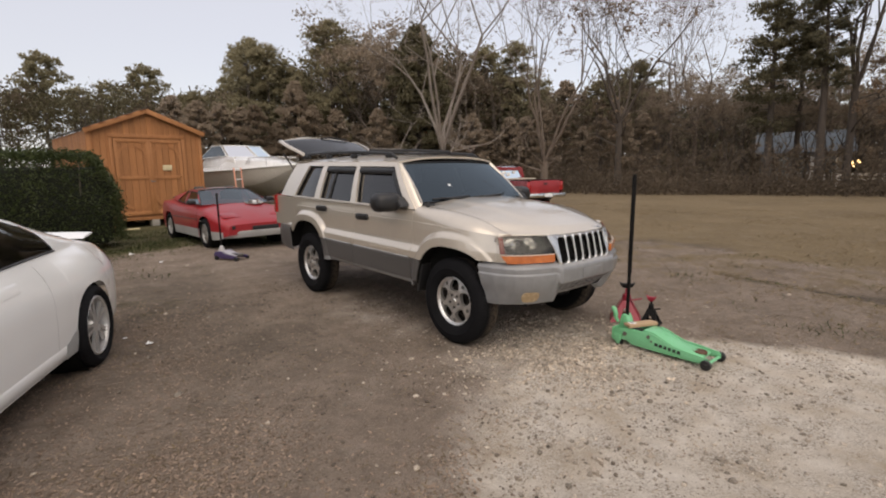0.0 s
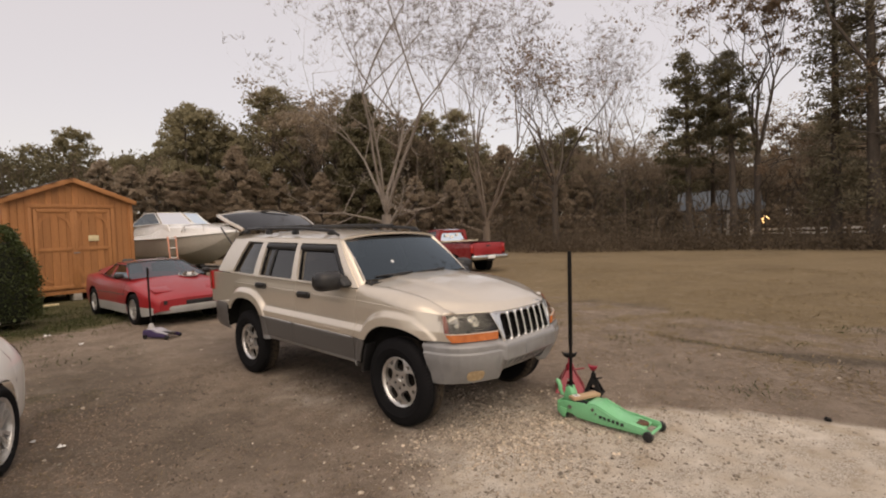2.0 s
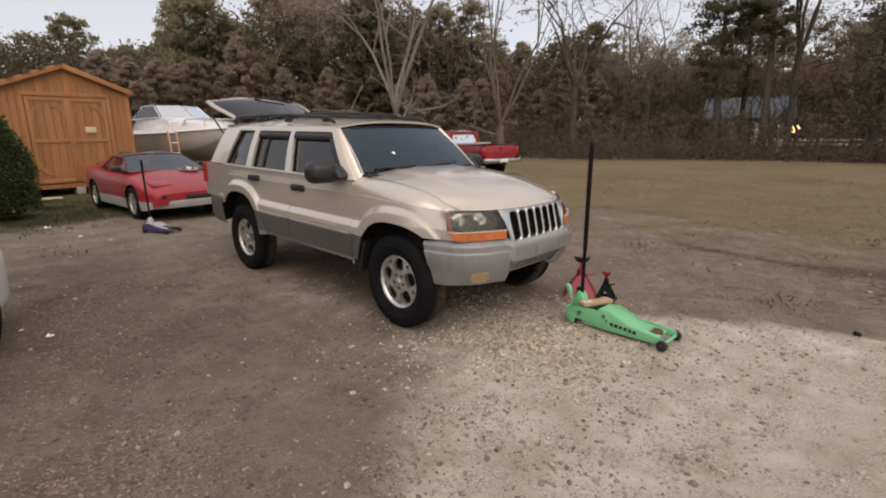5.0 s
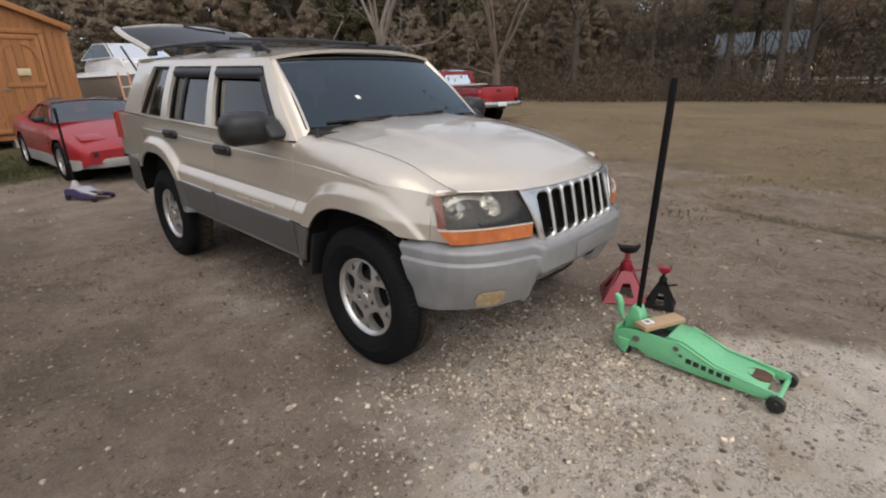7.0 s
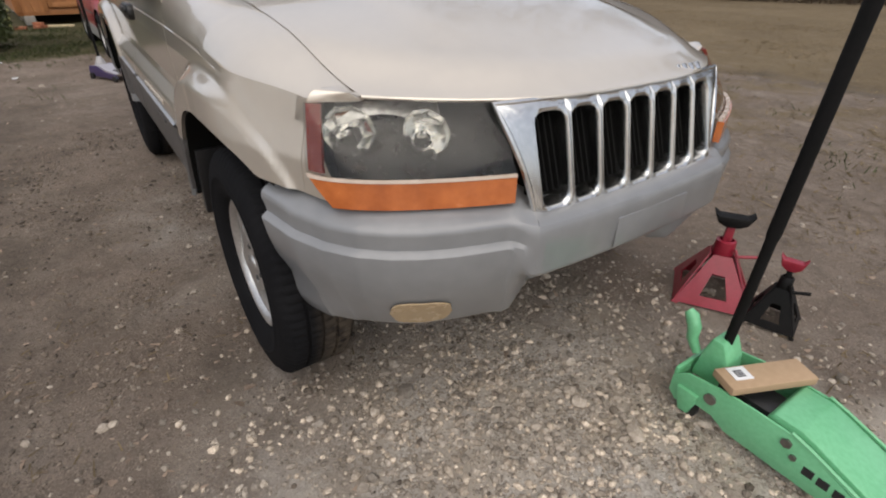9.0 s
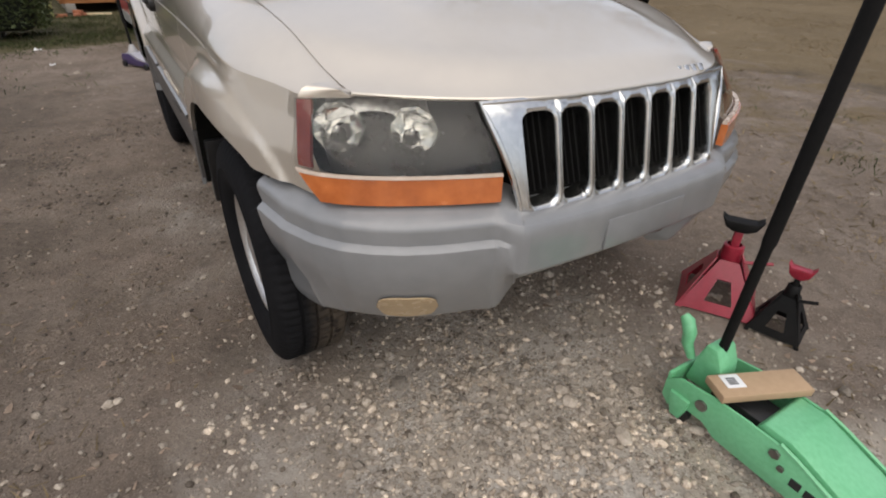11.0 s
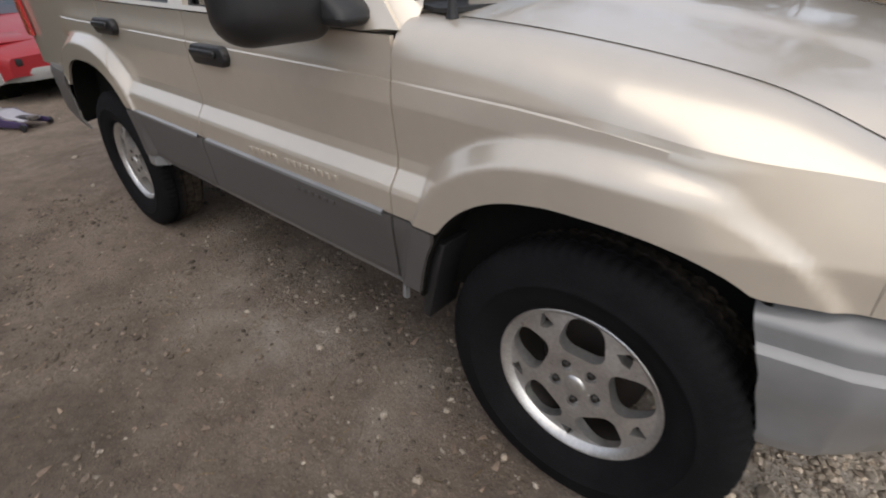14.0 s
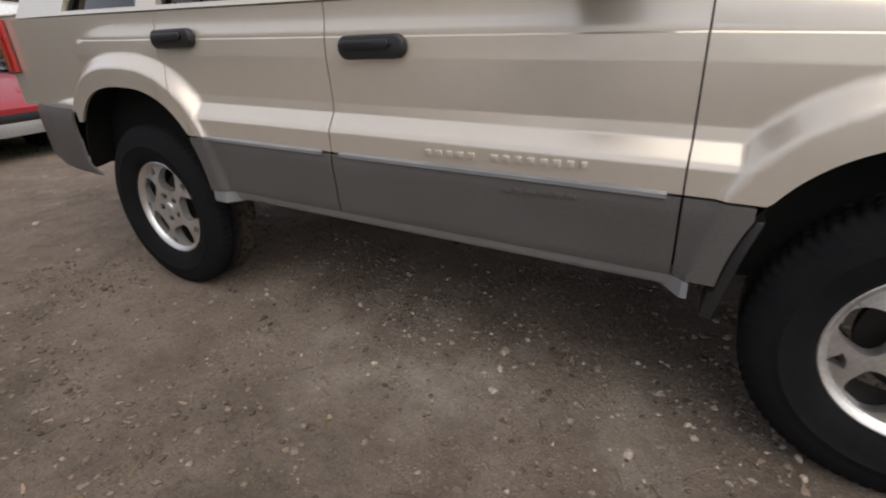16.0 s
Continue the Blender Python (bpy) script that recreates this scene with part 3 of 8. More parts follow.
def jeep_rim(r, depth):
    """Five square windows with small three-cornered ones between them."""
    f = depth
    disc = lathe([(0.0, f), (0.03, f + 0.002), (0.055, f - 0.002), (0.09, f + 0.006), (0.14, f + 0.002), (r - 0.022, f - 0.010), (r - 0.012, f + 0.006), (r - 0.003, f + 0.010), (r + 0.008, f + 0.004),
                  (r + 0.006, f - 0.03), (r - 0.012, f - 0.035), (0.09, f - 0.028), (0.0, f - 0.028)], seg=80)
    cutters = []
    for k in range(5):
        a = 72 * k + 90
        o = ring(0.110, 0.100, 0.036, 5)
        o = [(x * (1 + 0.16 * z / 0.042), z) for x, z in o]
        cutters.append(prism(o, 0.3, m=pose(0, 0, 0, 0, 0, a - 90) @ pose(0, 0.143, 0, 90, 0, 0)))
        t = [(-0.022, 0.010), (0.0, -0.024), (0.022, 0.010), (0.0, 0.016)]
        cutters.append(prism(t, 0.3, m=pose(0, 0, 0, 0, 0, a - 54) @ pose(0, r - 0.042, 0, 90, 0, 0)))
    for k in range(5):
        a = radians(72 * k + 54 + 90 - 54 + 36)
        cutters.append(cyl(0.0185, 0.3, (0.057 * math.cos(a), 0.057 * math.sin(a), f + 0.15 - 0.012), seg=16))
    return cut(disc, cutters)


def jeep():
    root = thing("suv", pose(0, 0.04, 0), "champagne gold sport utility vehicle with grey cladding and open liftgate", "car")
    # sides
    low = lambda x: 0.695
    for s in (-1, 1):
        top = lambda x: BELT
        def rolled(rows):
            """Carries the fender from its crease up to the hood's edge: a round shoulder by the cowl, a flat slope further forward."""
            out = []
            for r in rows:
                x, y0, z0 = r[-1]
                hx, hy, hz = hood_point(x, 1.0)
                hy, hz, m = hy + 0.004, hz - 0.002, step(-0.60, 0.55, x)
                top = []
                for k in range(1, 11):
                    a, t = k * math.pi / 20, k / 10
                    top.append((x, lerp(lerp(y0, hy, (1 - math.cos(a)) ** 1.25), lerp(y0, hy, t) + 0.020 * math.sin(math.pi * t), m), lerp(lerp(z0, hz, math.sin(a)), lerp(z0, hz, t) + 0.012 * math.sin(math.pi * t), m)))
                top[-1] = (x, hy, hz)
                out.append(r + top)
            return out

        def shoulder(x):
            return max(0.990 if x > 0.445 else 0.0, 1.054 - crease_drop(x, 1.04))

        body = grid(rows_rk(side_panel(0.453, 0.552, lambda x: 0.785, lamp_edge_z), s))
        y453 = side_y(0.453, 0.986)
        tip = [[(x, lerp(y453, 0.656, (x - 0.453) / 0.048), z) for z in (0.986, 0.990)] for x in (0.453, 0.461, 0.469, 0.477, 0.485, 0.493, 0.501)]
        grid(rows_rk(rolled(tip), s), bm=body)
        grid(rows_rk(rolled(side_panel(-0.545, 0.453, lambda x: 0.785 if x > 0.22 else 0.695, shoulder)), s), bm=body, fold=(-0.004, -s * 0.014, 0))
        part("front_fender", body, GOLD, root)
        cl = side_panel(-0.545, -0.40, lambda x: 0.487, lambda x: 0.688)
        part("fender_cladding", grid(rows_rk(cl, s), fold=(0, -s * 0.014, 0)), CLAD, root, "dark grey lower fender cladding")
        fd = part("front_door", grid(rows_rk(side_panel(-1.594, -0.550, low, top), s), fold=(0, -s * 0.014, 0)), GOLD, root)
        rd = part("rear_door", grid(rows_rk(side_panel(-2.44, -1.599, lambda x: max(0.695, curve(x, [(-2.44, 0.98), (-2.39, 0.90), (-2.32, 0.80), (-2.28, 0.695), (-1.6, 0.695)]) if x < -2.28 else 0.695), top), s), fold=(0, -s * 0.014, 0)), GOLD, root)
        qp = side_panel(-3.72, -2.445, lambda x: 0.74 if x < -3.1 else 0.695, top)
        part("quarter_panel", grid(rows_rk(qp, s), fold=(0, -s * 0.014, 0)), GOLD, root)
        sil = side_panel(-2.448, -2.2, lambda x: 0.695, lambda x: max(0.697, curve(x, [(-2.44, 0.975), (-2.39, 0.895), (-2.32, 0.795), (-2.28, 0.697)]) if x < -2.28 else 0.697))
        part("flare_foot", grid(rows_rk(sil, s), fold=(0, -s * 0.014, 0)), GOLD, root)
        for nm, a, b, par in (("door_cladding", -1.592, -0.551, fd), ("door_cladding", -2.30, -1.600, rd)):
            g = side_panel(a, b, lambda x: 0.487, lambda x: 0.688)
            g = [[(x, y + 0.004, z) for x, y, z in r] for r in g]
            part(nm, grid(rows_rk(g, s), fold=(0, -s * 0.014, 0)), CLAD, par, "dark grey plastic cladding")
            cap = [[(x, y, z) for y, z in ((0.894, 0.680), (0.904, 0.684), (0.904, 0.694), (0.894, 0.700))] for x in spaced(a + 0.03, b - 0.03, 0.2)]
            part("cladding_lip", grid(rows_rk(cap, s)), BUMPER, par)
        sg = side_panel(-2.235, -0.505, lambda x: 0.44, lambda x: 0.484)
        part("rocker_sill", grid(rows_rk(sg, s), fold=(0, -s * 0.014, 0)), BUMPER, root, "light grey rocker sill edge")
        part("mud_guard", prism([(-0.475, 0.395), (-0.445, 0.39), (-0.405, 0.56), (-0.375, 0.66), (-0.40, 0.66), (-0.46, 0.50)], 0.13, m=pose(0, s * 0.815, 0), bev=0.006), BLACK, root)
        # wheel wells
        for xc in (0.0, REAR_X):
            rows = []
            for k in range(25):
                x = xc + ARCH_A * math.sin(math.pi * (k / 24 - 0.5)) * 0.998
                z = max(arch_low(x), 0.47)
                if x > 0.36:
                    continue
                rows.append([(x, min(0.896, plan_y(x) - 0.02) if x > 0 else 0.896, z + 0.004), (x, 0.74, z + 0.03), (x, 0.52, z + 0.03), (x, 0.45, z - 0.02)])
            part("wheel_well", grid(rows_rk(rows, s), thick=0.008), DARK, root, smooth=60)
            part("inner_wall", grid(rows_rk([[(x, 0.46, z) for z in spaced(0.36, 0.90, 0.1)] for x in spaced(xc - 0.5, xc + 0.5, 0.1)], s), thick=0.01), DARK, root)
        # handles
        for x, zr, par in ((-1.412, 1.011, fd), (-2.318, 1.041, rd)):
            o = ring(0.235, 0.066, 0.032, 6)
            b = prism(o, 0.030, m=pose(x, s * 0.870, zr - RAKE * x), bev=0.007)
            h = part("door_handle", b, BLACK, par, "black recessed pull handle", smooth=50)
            part("pull", prism(ring(0.17, 0.024, 0.011, 4), 0.014, m=pose(x - 0.01, s * 0.890, zr + 0.008 - RAKE * x), bev=0.004), BLACK, h, smooth=50)
        # model badge as plain small bars
        bx = -0.79
        for k, wd in enumerate((0.030, 0.028, 0.030, 0.030, 0.030, 0, 0.030, 0.028, 0.024, 0.028, 0.030, 0.028, 0.024, 0.024)):
            if wd:
                part("badge_bar", box((wd * 0.72, 0.006, 0.020), (bx - 0.435 + k * 0.0345, s * 0.8975, 0.735 + 0.0215 * 0.95), 0.002), GOLD, fd)
        for k in range(6):
            part("badge_bar", box((0.022, 0.004, 0.012), (-0.98 + k * 0.036, s * 0.9035, 0.655 + 0.02), 0.001), CLAD, fd)
        # mirror
        shell = [(-0.072, 0.90), (-0.068, 0.97), (-0.055, 1.0), (-0.01, 1.0), (0.03, 0.95), (0.06, 0.85), (0.082, 0.68), (0.094, 0.45), (0.099, 0.2), (0.1, 0.02)]
        o = ring(0.285, 0.185, 0.074, 8)
        turn = pose(-0.785, s * 0.978, 1.222, 0, 0, s * 8)
        mm = grid([[tuple(turn @ Vector((x, a * f, b * f + 0.012 * (1 - f)))) for a, b in o + o[:1]] for x, f in shell])
        mir = part("door_mirror", mm, BLACK, fd, "large black door mirror", smooth=60)
        part("mirror_arm", prism([(-0.62, 1.165), (-0.62, 1.20), (-0.72, 1.27), (-0.82, 1.27), (-0.83, 1.17)], 0.13, m=pose(0, s * 0.862, 0), bev=0.02), BLACK, mir, smooth=60)
        part("mirror_glass", prism(ring(0.25, 0.16, 0.062, 6), 0.004, m=pose(-0.856, s * 0.978, 1.222, 0, 0, 90 + s * 8)), CHROME, mir)
        # headlamp
        zt = lambda u: 0.988 + 0.009 * u
        hl = part("headlamp", grid(rows_rk(lamp_rows(lambda u: 0.853, zt, 0.0), s)), CLEAR, root, "hazed clear headlamp lens")
        hl.visible_shadow = False
        part("turn_signal", grid(rows_rk(lamp_rows(lambda u: 0.782, lambda u: 0.845, -0.001), s), thick=0.02), AMBER, hl, "amber turn signal strip")
        part("lens_rib", grid(rows_rk(lamp_rows(lambda u: 0.845, lambda u: 0.853, -0.004), s), thick=0.012), mats["rib"], hl)
        part("side_marker", grid(rows_rk(lamp_rows(lambda u: 0.856, lambda u: zt(u) - 0.004, 0.006, u0=0.01, u1=0.15, n=8), s), thick=0.01), mats["marker"], hl, "reddish side marker lens")
        part("housing", grid(rows_rk(lamp_rows(lambda u: 0.80, lambda u: zt(u) - 0.004, 0.088), s)), mats["lamp_dark"], hl)
        part("reflector_bowl", grid(rows_rk(lamp_rows(lambda u: 0.945 - 0.012 * math.sin(9 * u), lambda u: zt(u) - 0.010, 0.062, u0=0.20, u1=0.80, n=14), s), thick=0.003), mats["bowl"], hl, "dull silver reflector bowl")
        for u, rad, tip in ((0.36, 0.060, 50), (0.76, 0.056, 48)):
            p = lamp_plan(u, 0.918)
            cx, cy, cz = rk((p.x - 0.050, s * (p.y - 0.018 + 0.02 * (u > 0.5)), 0.926))
            prof = [(0.0, -0.050), (0.012, -0.048), (0.024, -0.040), (0.036, -0.026), (rad * 0.92, -0.006), (rad, 0.010)]
            part("reflector", lathe(prof, 9, m=pose(cx, cy, cz, 0, tip, s * 12)), mats["reflector"], hl, "silver lamp reflector", smooth=8)
            part("bulb", lathe([(0, 0.004), (0.006, 0.001), (0.008, -0.006), (0.006, -0.03)], 16, m=pose(cx, cy, cz, 0, 66, 0)), mats["reflector"], hl)
        # tail lamp
        tl = [[(x, side_y(-3.7, z) + 0.006, z) for z in (0.90, 0.98, 1.06, 1.14)] for x in (-3.63, -3.70)] + [[(-3.75, side_y(-3.7, z) - 0.02, z) for z in (0.90, 0.98, 1.06, 1.14)], [(-3.765, 0.66, z) for z in (0.90, 0.98, 1.06, 1.14)]]
        part("tail_lamp", grid(rows_rk(tl, s), thick=0.02), REDLENS, root, "red tail lamp")
    # hood
    rows = []
    for i in range(41):
        sx = i / 40
        r = []
        for j in range(49):
            u = -1 + 2 * j / 48
            x = lerp(-0.52, nose(u), 1 - (1 - sx) ** 1.7)
            r.append(rk(hood_point(x, u)))
        rows.append(r)
    bm = grid(rows)
    hood = part("hood", bm, GOLD, root, smooth=50)
    lip = []
    for j in range(49):
        u = -1 + 2 * j / 48
        x, y, z = hood_point(nose(u), u)
        lip.append([rk((x, y, z)), rk((x + 0.002, y, z - 0.004)), rk((x - 0.003, y, z - 0.009)), rk((x - 0.05, y, z - 0.012))])
    part("hood_lip", grid(lip), GOLD, hood)
    for k, wd in enumerate((0.018, 0.024, 0.024, 0.026)):
        x, y, z = hood_point(0.700, 0.42)
        part("badge_bar", box((0.010, wd * 0.8, 0.022), rk((x + 0.004 - 0.0, y - 0.045 + k * 0.030, z - 0.004)), 0.003, rot=(0, -35, 0)), CHROME, hood)
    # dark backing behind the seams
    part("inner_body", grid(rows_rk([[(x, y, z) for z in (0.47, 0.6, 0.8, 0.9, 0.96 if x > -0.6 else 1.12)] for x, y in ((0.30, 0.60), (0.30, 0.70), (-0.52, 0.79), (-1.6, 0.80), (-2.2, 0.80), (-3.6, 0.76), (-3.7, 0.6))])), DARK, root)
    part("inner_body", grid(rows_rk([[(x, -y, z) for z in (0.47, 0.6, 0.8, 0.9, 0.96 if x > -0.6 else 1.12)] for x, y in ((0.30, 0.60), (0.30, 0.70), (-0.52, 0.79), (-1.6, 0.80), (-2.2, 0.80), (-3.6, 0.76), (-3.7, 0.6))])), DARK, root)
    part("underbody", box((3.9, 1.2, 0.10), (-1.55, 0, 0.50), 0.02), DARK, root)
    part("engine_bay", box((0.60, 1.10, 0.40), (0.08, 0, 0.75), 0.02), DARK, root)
    part("axle", tube([(0, -0.68, 0.38), (0, 0.68, 0.38)], 0.045, seg=12), RUST, root)
    part("axle", tube([(REAR_X, -0.68, 0.38), (REAR_X, 0.68, 0.38)], 0.05, seg=12), RUST, root)
    # grille: chrome face with seven slots
    GW, GZ0, GZ1 = 0.715, 0.738, 0.990
    cell = 0.1

    def gp(y, z, back=0.0):
        t = (z - GZ0) / (GZ1 - GZ0)
        return rk((0.786 - 0.056 * t + 0.012 * math.sin(math.pi * t) - 0.084 * y * y - 0.022 * t * (abs(y) / 0.43) ** 2.2 - back, y, z))

    gr = bmesh.new()
    for k in range(7):
        yc = (k - 3) * cell
        zc, hh = (GZ0 + GZ1) / 2 - 0.004, GZ1 - GZ0
        inner = ring(0.084, 0.208, 0.028, 5)
        n = len(inner)
        outer = []
        wl = 0.0 if k else (GW / 2 - 3.5 * cell)
        wr = 0.0 if k < 6 else (GW / 2 - 3.5 * cell)
        for (a, b) in inner:
            ang = math.atan2(b / hh, a / cell)
            ca, sa = math.cos(ang), math.sin(ang)
            m = 0.5 / max(abs(ca), abs(sa))
            ox, oz = ca * m * cell, sa * m * hh
            flare_out = 0.075 * max(0.0, (oz / hh + 0.5)) ** 1.3
            ox += (wr + (flare_out if k == 6 else 0)) * step(0, cell / 2, ox) - (wl + (flare_out if k == 0 else 0)) * step(0, cell / 2, -ox)
            outer.append((ox, oz))
        loops = []
        for sc, bk in ((outer, 0.0), ([(lerp(i[0], o[0], 0.45), lerp(i[1], o[1], 0.45)) for i, o in zip(inner, outer)], -0.010), ([(lerp(i[0], o[0], 0.08), lerp(i[1], o[1], 0.08)) for i, o in zip(inner, outer)], -0.006), (inner, 0.004), ([(x * 0.96, z * 0.98) for x, z in inner], 0.045)):
            loops.append([gr.verts.new(gp(yc + a, (GZ0 + GZ1) / 2 + b, bk)) for a, b in sc])
        for A, B in zip(loops, loops[1:]):
            for q in range(n):
                gr.faces.new((A[q], A[(q + 1) % n], B[(q + 1) % n], B[q]))
    bmesh.ops.recalc_face_normals(gr, faces=gr.faces[:])
    gf = part("grille", gr, CHROME, root, "chrome seven-slot grille", smooth=50)
    part("grille_edge", tube([gp(-GW / 2 - 0.075 * (k / 8) ** 1.3, GZ0 + (GZ1 - GZ0) * k / 8, 0.006) for k in range(9)] + [gp((-GW / 2 - 0.075) + (GW + 0.15) * k / 16, GZ1, 0.006) for k in range(1, 17)] + [gp(GW / 2 + 0.075 * (1 - k / 8) ** 1.3, GZ1 - (GZ1 - GZ0) * k / 8, 0.006) for k in range(1, 9)], 0.008), CHROME, gf)
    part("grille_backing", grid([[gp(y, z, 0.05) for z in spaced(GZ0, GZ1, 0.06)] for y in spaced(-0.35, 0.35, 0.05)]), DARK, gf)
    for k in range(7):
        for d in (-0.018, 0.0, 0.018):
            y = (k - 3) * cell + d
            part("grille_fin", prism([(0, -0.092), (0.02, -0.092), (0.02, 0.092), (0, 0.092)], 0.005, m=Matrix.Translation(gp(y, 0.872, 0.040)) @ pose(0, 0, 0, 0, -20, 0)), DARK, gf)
    # front bumper
    PL = [(0.840, 0.0), (0.836, 0.20), (0.828, 0.33), (0.824, 0.372), (0.819, 0.388), (0.810, 0.399), (0.784, 0.428), (0.776, 0.439), (0.770, 0.454), (0.755, 0.505),
          (0.735, 0.565), (0.706, 0.63), (0.668, 0.69), (0.62, 0.745), (0.56, 0.79), (0.475, 0.828), (0.348, 0.850)]

    def plan(t):
        f = t * (len(PL) - 1)
        i = min(int(f), len(PL) - 2)
        a, b = Vector(PL[i]), Vector(PL[i + 1])
        return a.lerp(b, f - i)

    CEN = [(-0.13, 0.764), (-0.06, 0.757), (-0.020, 0.749), (-0.006, 0.742), (0.0, 0.730), (0.002, 0.715), (0.002, 0.700), (0.002, 0.690), (0.001, 0.680), (-0.001, 0.645), (-0.004, 0.615), (-0.012, 0.603),
           (-0.040, 0.590), (-0.085, 0.558), (-0.120, 0.515), (-0.138, 0.492), (-0.16, 0.478), (-0.20, 0.474)]
    SID = [(-0.13, 0.792), (-0.066, 0.784), (-0.012, 0.757), (-0.004, 0.751), (0.0, 0.744), (0.001, 0.736), (-0.004, 0.706), (-0.004, 0.702), (0.011, 0.694), (0.014, 0.690), (0.014, 0.685), (0.010, 0.645),
           (-0.004, 0.592), (-0.030, 0.536), (-0.060, 0.484), (-0.076, 0.452), (-0.090, 0.434), (-0.15, 0.424)]
    rows = []
    N = 128
    for k in range(-N, N + 1):
        t = abs(k) / N
        s = 1 if k >= 0 else -1
        p = plan(t)
        d = plan(min(1, t + 0.01)) - plan(max(0, t - 0.01))
        nr = Vector((d.y, -d.x)).normalized()
        if nr.x < 0 and nr.y < 0:
            nr = -nr
        mix = step(0.392, 0.436, p.y)
        wrap = step(0.64, 0.35, p.x)
        r = []
        for (o0, z0), (o1, z1) in zip(CEN, SID):
            o, z = lerp(o0, o1, mix), lerp(z0, z1, mix)
            q = p + nr * (o * lerp(1.0, 0.55, wrap) if o < -0.05 and z < 0.6 else o)
            r.append(rk((q.x - wrap * (0.045 * step(0.60, 0.78, z) - 0.03 * step(0.6, 0.47, z)), s * q.y, z)))
        rows.append(r)
    bp = part("front_bumper", grid(rows), BUMPER, root, "weathered grey plastic front bumper", smooth=26)
    def low_side(z):
        return line(z, [(0.424, -0.15), (0.434, -0.090), (0.452, -0.076), (0.484, -0.060), (0.536, -0.030), (0.592, -0.004), (0.645, 0.010)])

    for s in (-1, 1):
        fr = []
        for i in range(17):
            a = -1 + 2 * i / 16
            t = lerp(0.615, 0.765, i / 16)
            p, d = plan(t), plan(t + 0.01) - plan(t - 0.01)
            nr = Vector((d.y, -d.x)).normalized()
            hh = 0.042 * (1 - abs(a) ** 4.0) ** 0.5 + 0.003
            r = []
            for q in (-1, -0.6, -0.2, 0.2, 0.6, 1):
                z = 0.505 + q * hh
                w = p + nr * (low_side(z) + 0.006)
                r.append(rk((w.x, s * w.y, z)))
            fr.append(r)
        part("fog_lamp", grid(fr, thick=0.004), mats["fog"], bp, "yellowed fog lamp lens", smooth=60)
    intake = []
    for k in range(25):
        y = -0.36 + 0.72 * k / 24
        x = 0.840 - 0.02 * (y / 0.4) ** 2
        intake.append([rk((x - 0.043, y, 0.594)), rk((x - 0.080, y, 0.568)), rk((x - 0.112, y, 0.532)), rk((x - 0.118, y, 0.520))])
    it = part("air_intake", grid(intake, thick=0.003), DARK, bp, "dark lower air intake")
    for k in range(9):
        y = -0.32 + k * 0.08
        x = 0.840 - 0.02 * (y / 0.4) ** 2
        part("intake_fin", prism([(x - 0.045, 0.583), (x - 0.032, 0.580), (x - 0.100, 0.508), (x - 0.115, 0.510)], 0.020, m=pose(0, y, 0), bev=0.003), BUMPER, it)
    part("plate_pad", box((0.006, 0.30, 0.085), rk((0.8395, 0.02, 0.662)), 0.003), BUMPER, bp)
    # rear bumper
    rows = []
    RP = [(-3.15, 0.900), (-3.4, 0.882), (-3.58, 0.850), (-3.70, 0.77), (-3.755, 0.62), (-3.77, 0.3), (-3.77, 0.0)]
    full = [(x, y) for x, y in RP] + [(x, -y) for x, y in RP[-2::-1]]
    for x, y in full:
        rows.append([rk((x + dx * 0.3, y * (1 - dx * 0.1 / 0.9), z)) for dx, z in ((0.4, 0.742), (0.06, 0.740), (0.0, 0.71), (0.0, 0.62), (0.02, 0.61), (0.02, 0.50), (0.2, 0.44))])
    part("rear_bumper", grid(rows, thick=0.01), CLAD, root, "grey rear bumper", smooth=50)
    # greenhouse
    cols = [(-0.545, -0.975), (-0.640, -1.030), (-1.565, -1.640), (-1.675, -1.715), (-2.405, -2.360), (-2.535, -2.470), (-3.14, -2.88), (-3.60, -3.32)]
    gh = dict(zb=BELT - 0.002, zt=1.572, yb=0.822, yt=0.672, cols=cols, rowsH=(0.0, 0.035, 0.90, 1.0))

    def side_at(x_b, x_t, h, off=0.0):
        y = gh["yb"] - (gh["yb"] - gh["yt"]) * (0.75 * h + 0.25 * h**3) + off
        y -= 0.045 * step(-2.6, -3.6, x_b)
        if x_b > -0.64:
            y -= 0.03 * (1 - h) * step(-0.64, -0.5, x_b)
        return (lerp(x_b, x_t, h), y, lerp(gh["zb"], gh["zt"], h))

    for s in (-1, 1):
        cs = []
        for a, b in zip(cols, cols[1:]):
            cs += [(lerp(a[0], b[0], t / 6), lerp(a[1], b[1], t / 6)) for t in range(6)]
        cs.append(cols[-1])
        hs = []
        for a, b in zip(gh["rowsH"], gh["rowsH"][1:]):
            hs += [lerp(a, b, t / 6) for t in range(6)]
        hs.append(1.0)
        pts = [[rk(side_at(xb, xt, h)) for h in hs] for xb, xt in cs]
        pts = [[(x, s * y, z) for x, y, z in r] for r in pts]
        keep = lambda i, j: not (i // 6 in (1, 3, 5) and 6 <= j < 12)
        part("window_frame", grid(pts, thick=0.03, keep=keep), GOLD, root, smooth=40)
        for i0, gm in ((1, DARKGLASS), (3, DARKGLASS), (5, DARKGLASS)):
            a, b = cols[i0], cols[i0 + 1]
            pr = []
            for t in range(9):
                xb, xt = lerp(a[0] + 0.01, b[0] - 0.01, t / 8), lerp(a[1] + 0.01, b[1] - 0.01, t / 8)
                pr.append([(x, s * y, z) for x, y, z in (rk(side_at(xb, xt, lerp(0.03, 0.905, q / 8), -0.012)) for q in range(9))])
            w = part("side_window", grid(pr), gm, root, "dark tinted side window")
            w.visible_shadow = False
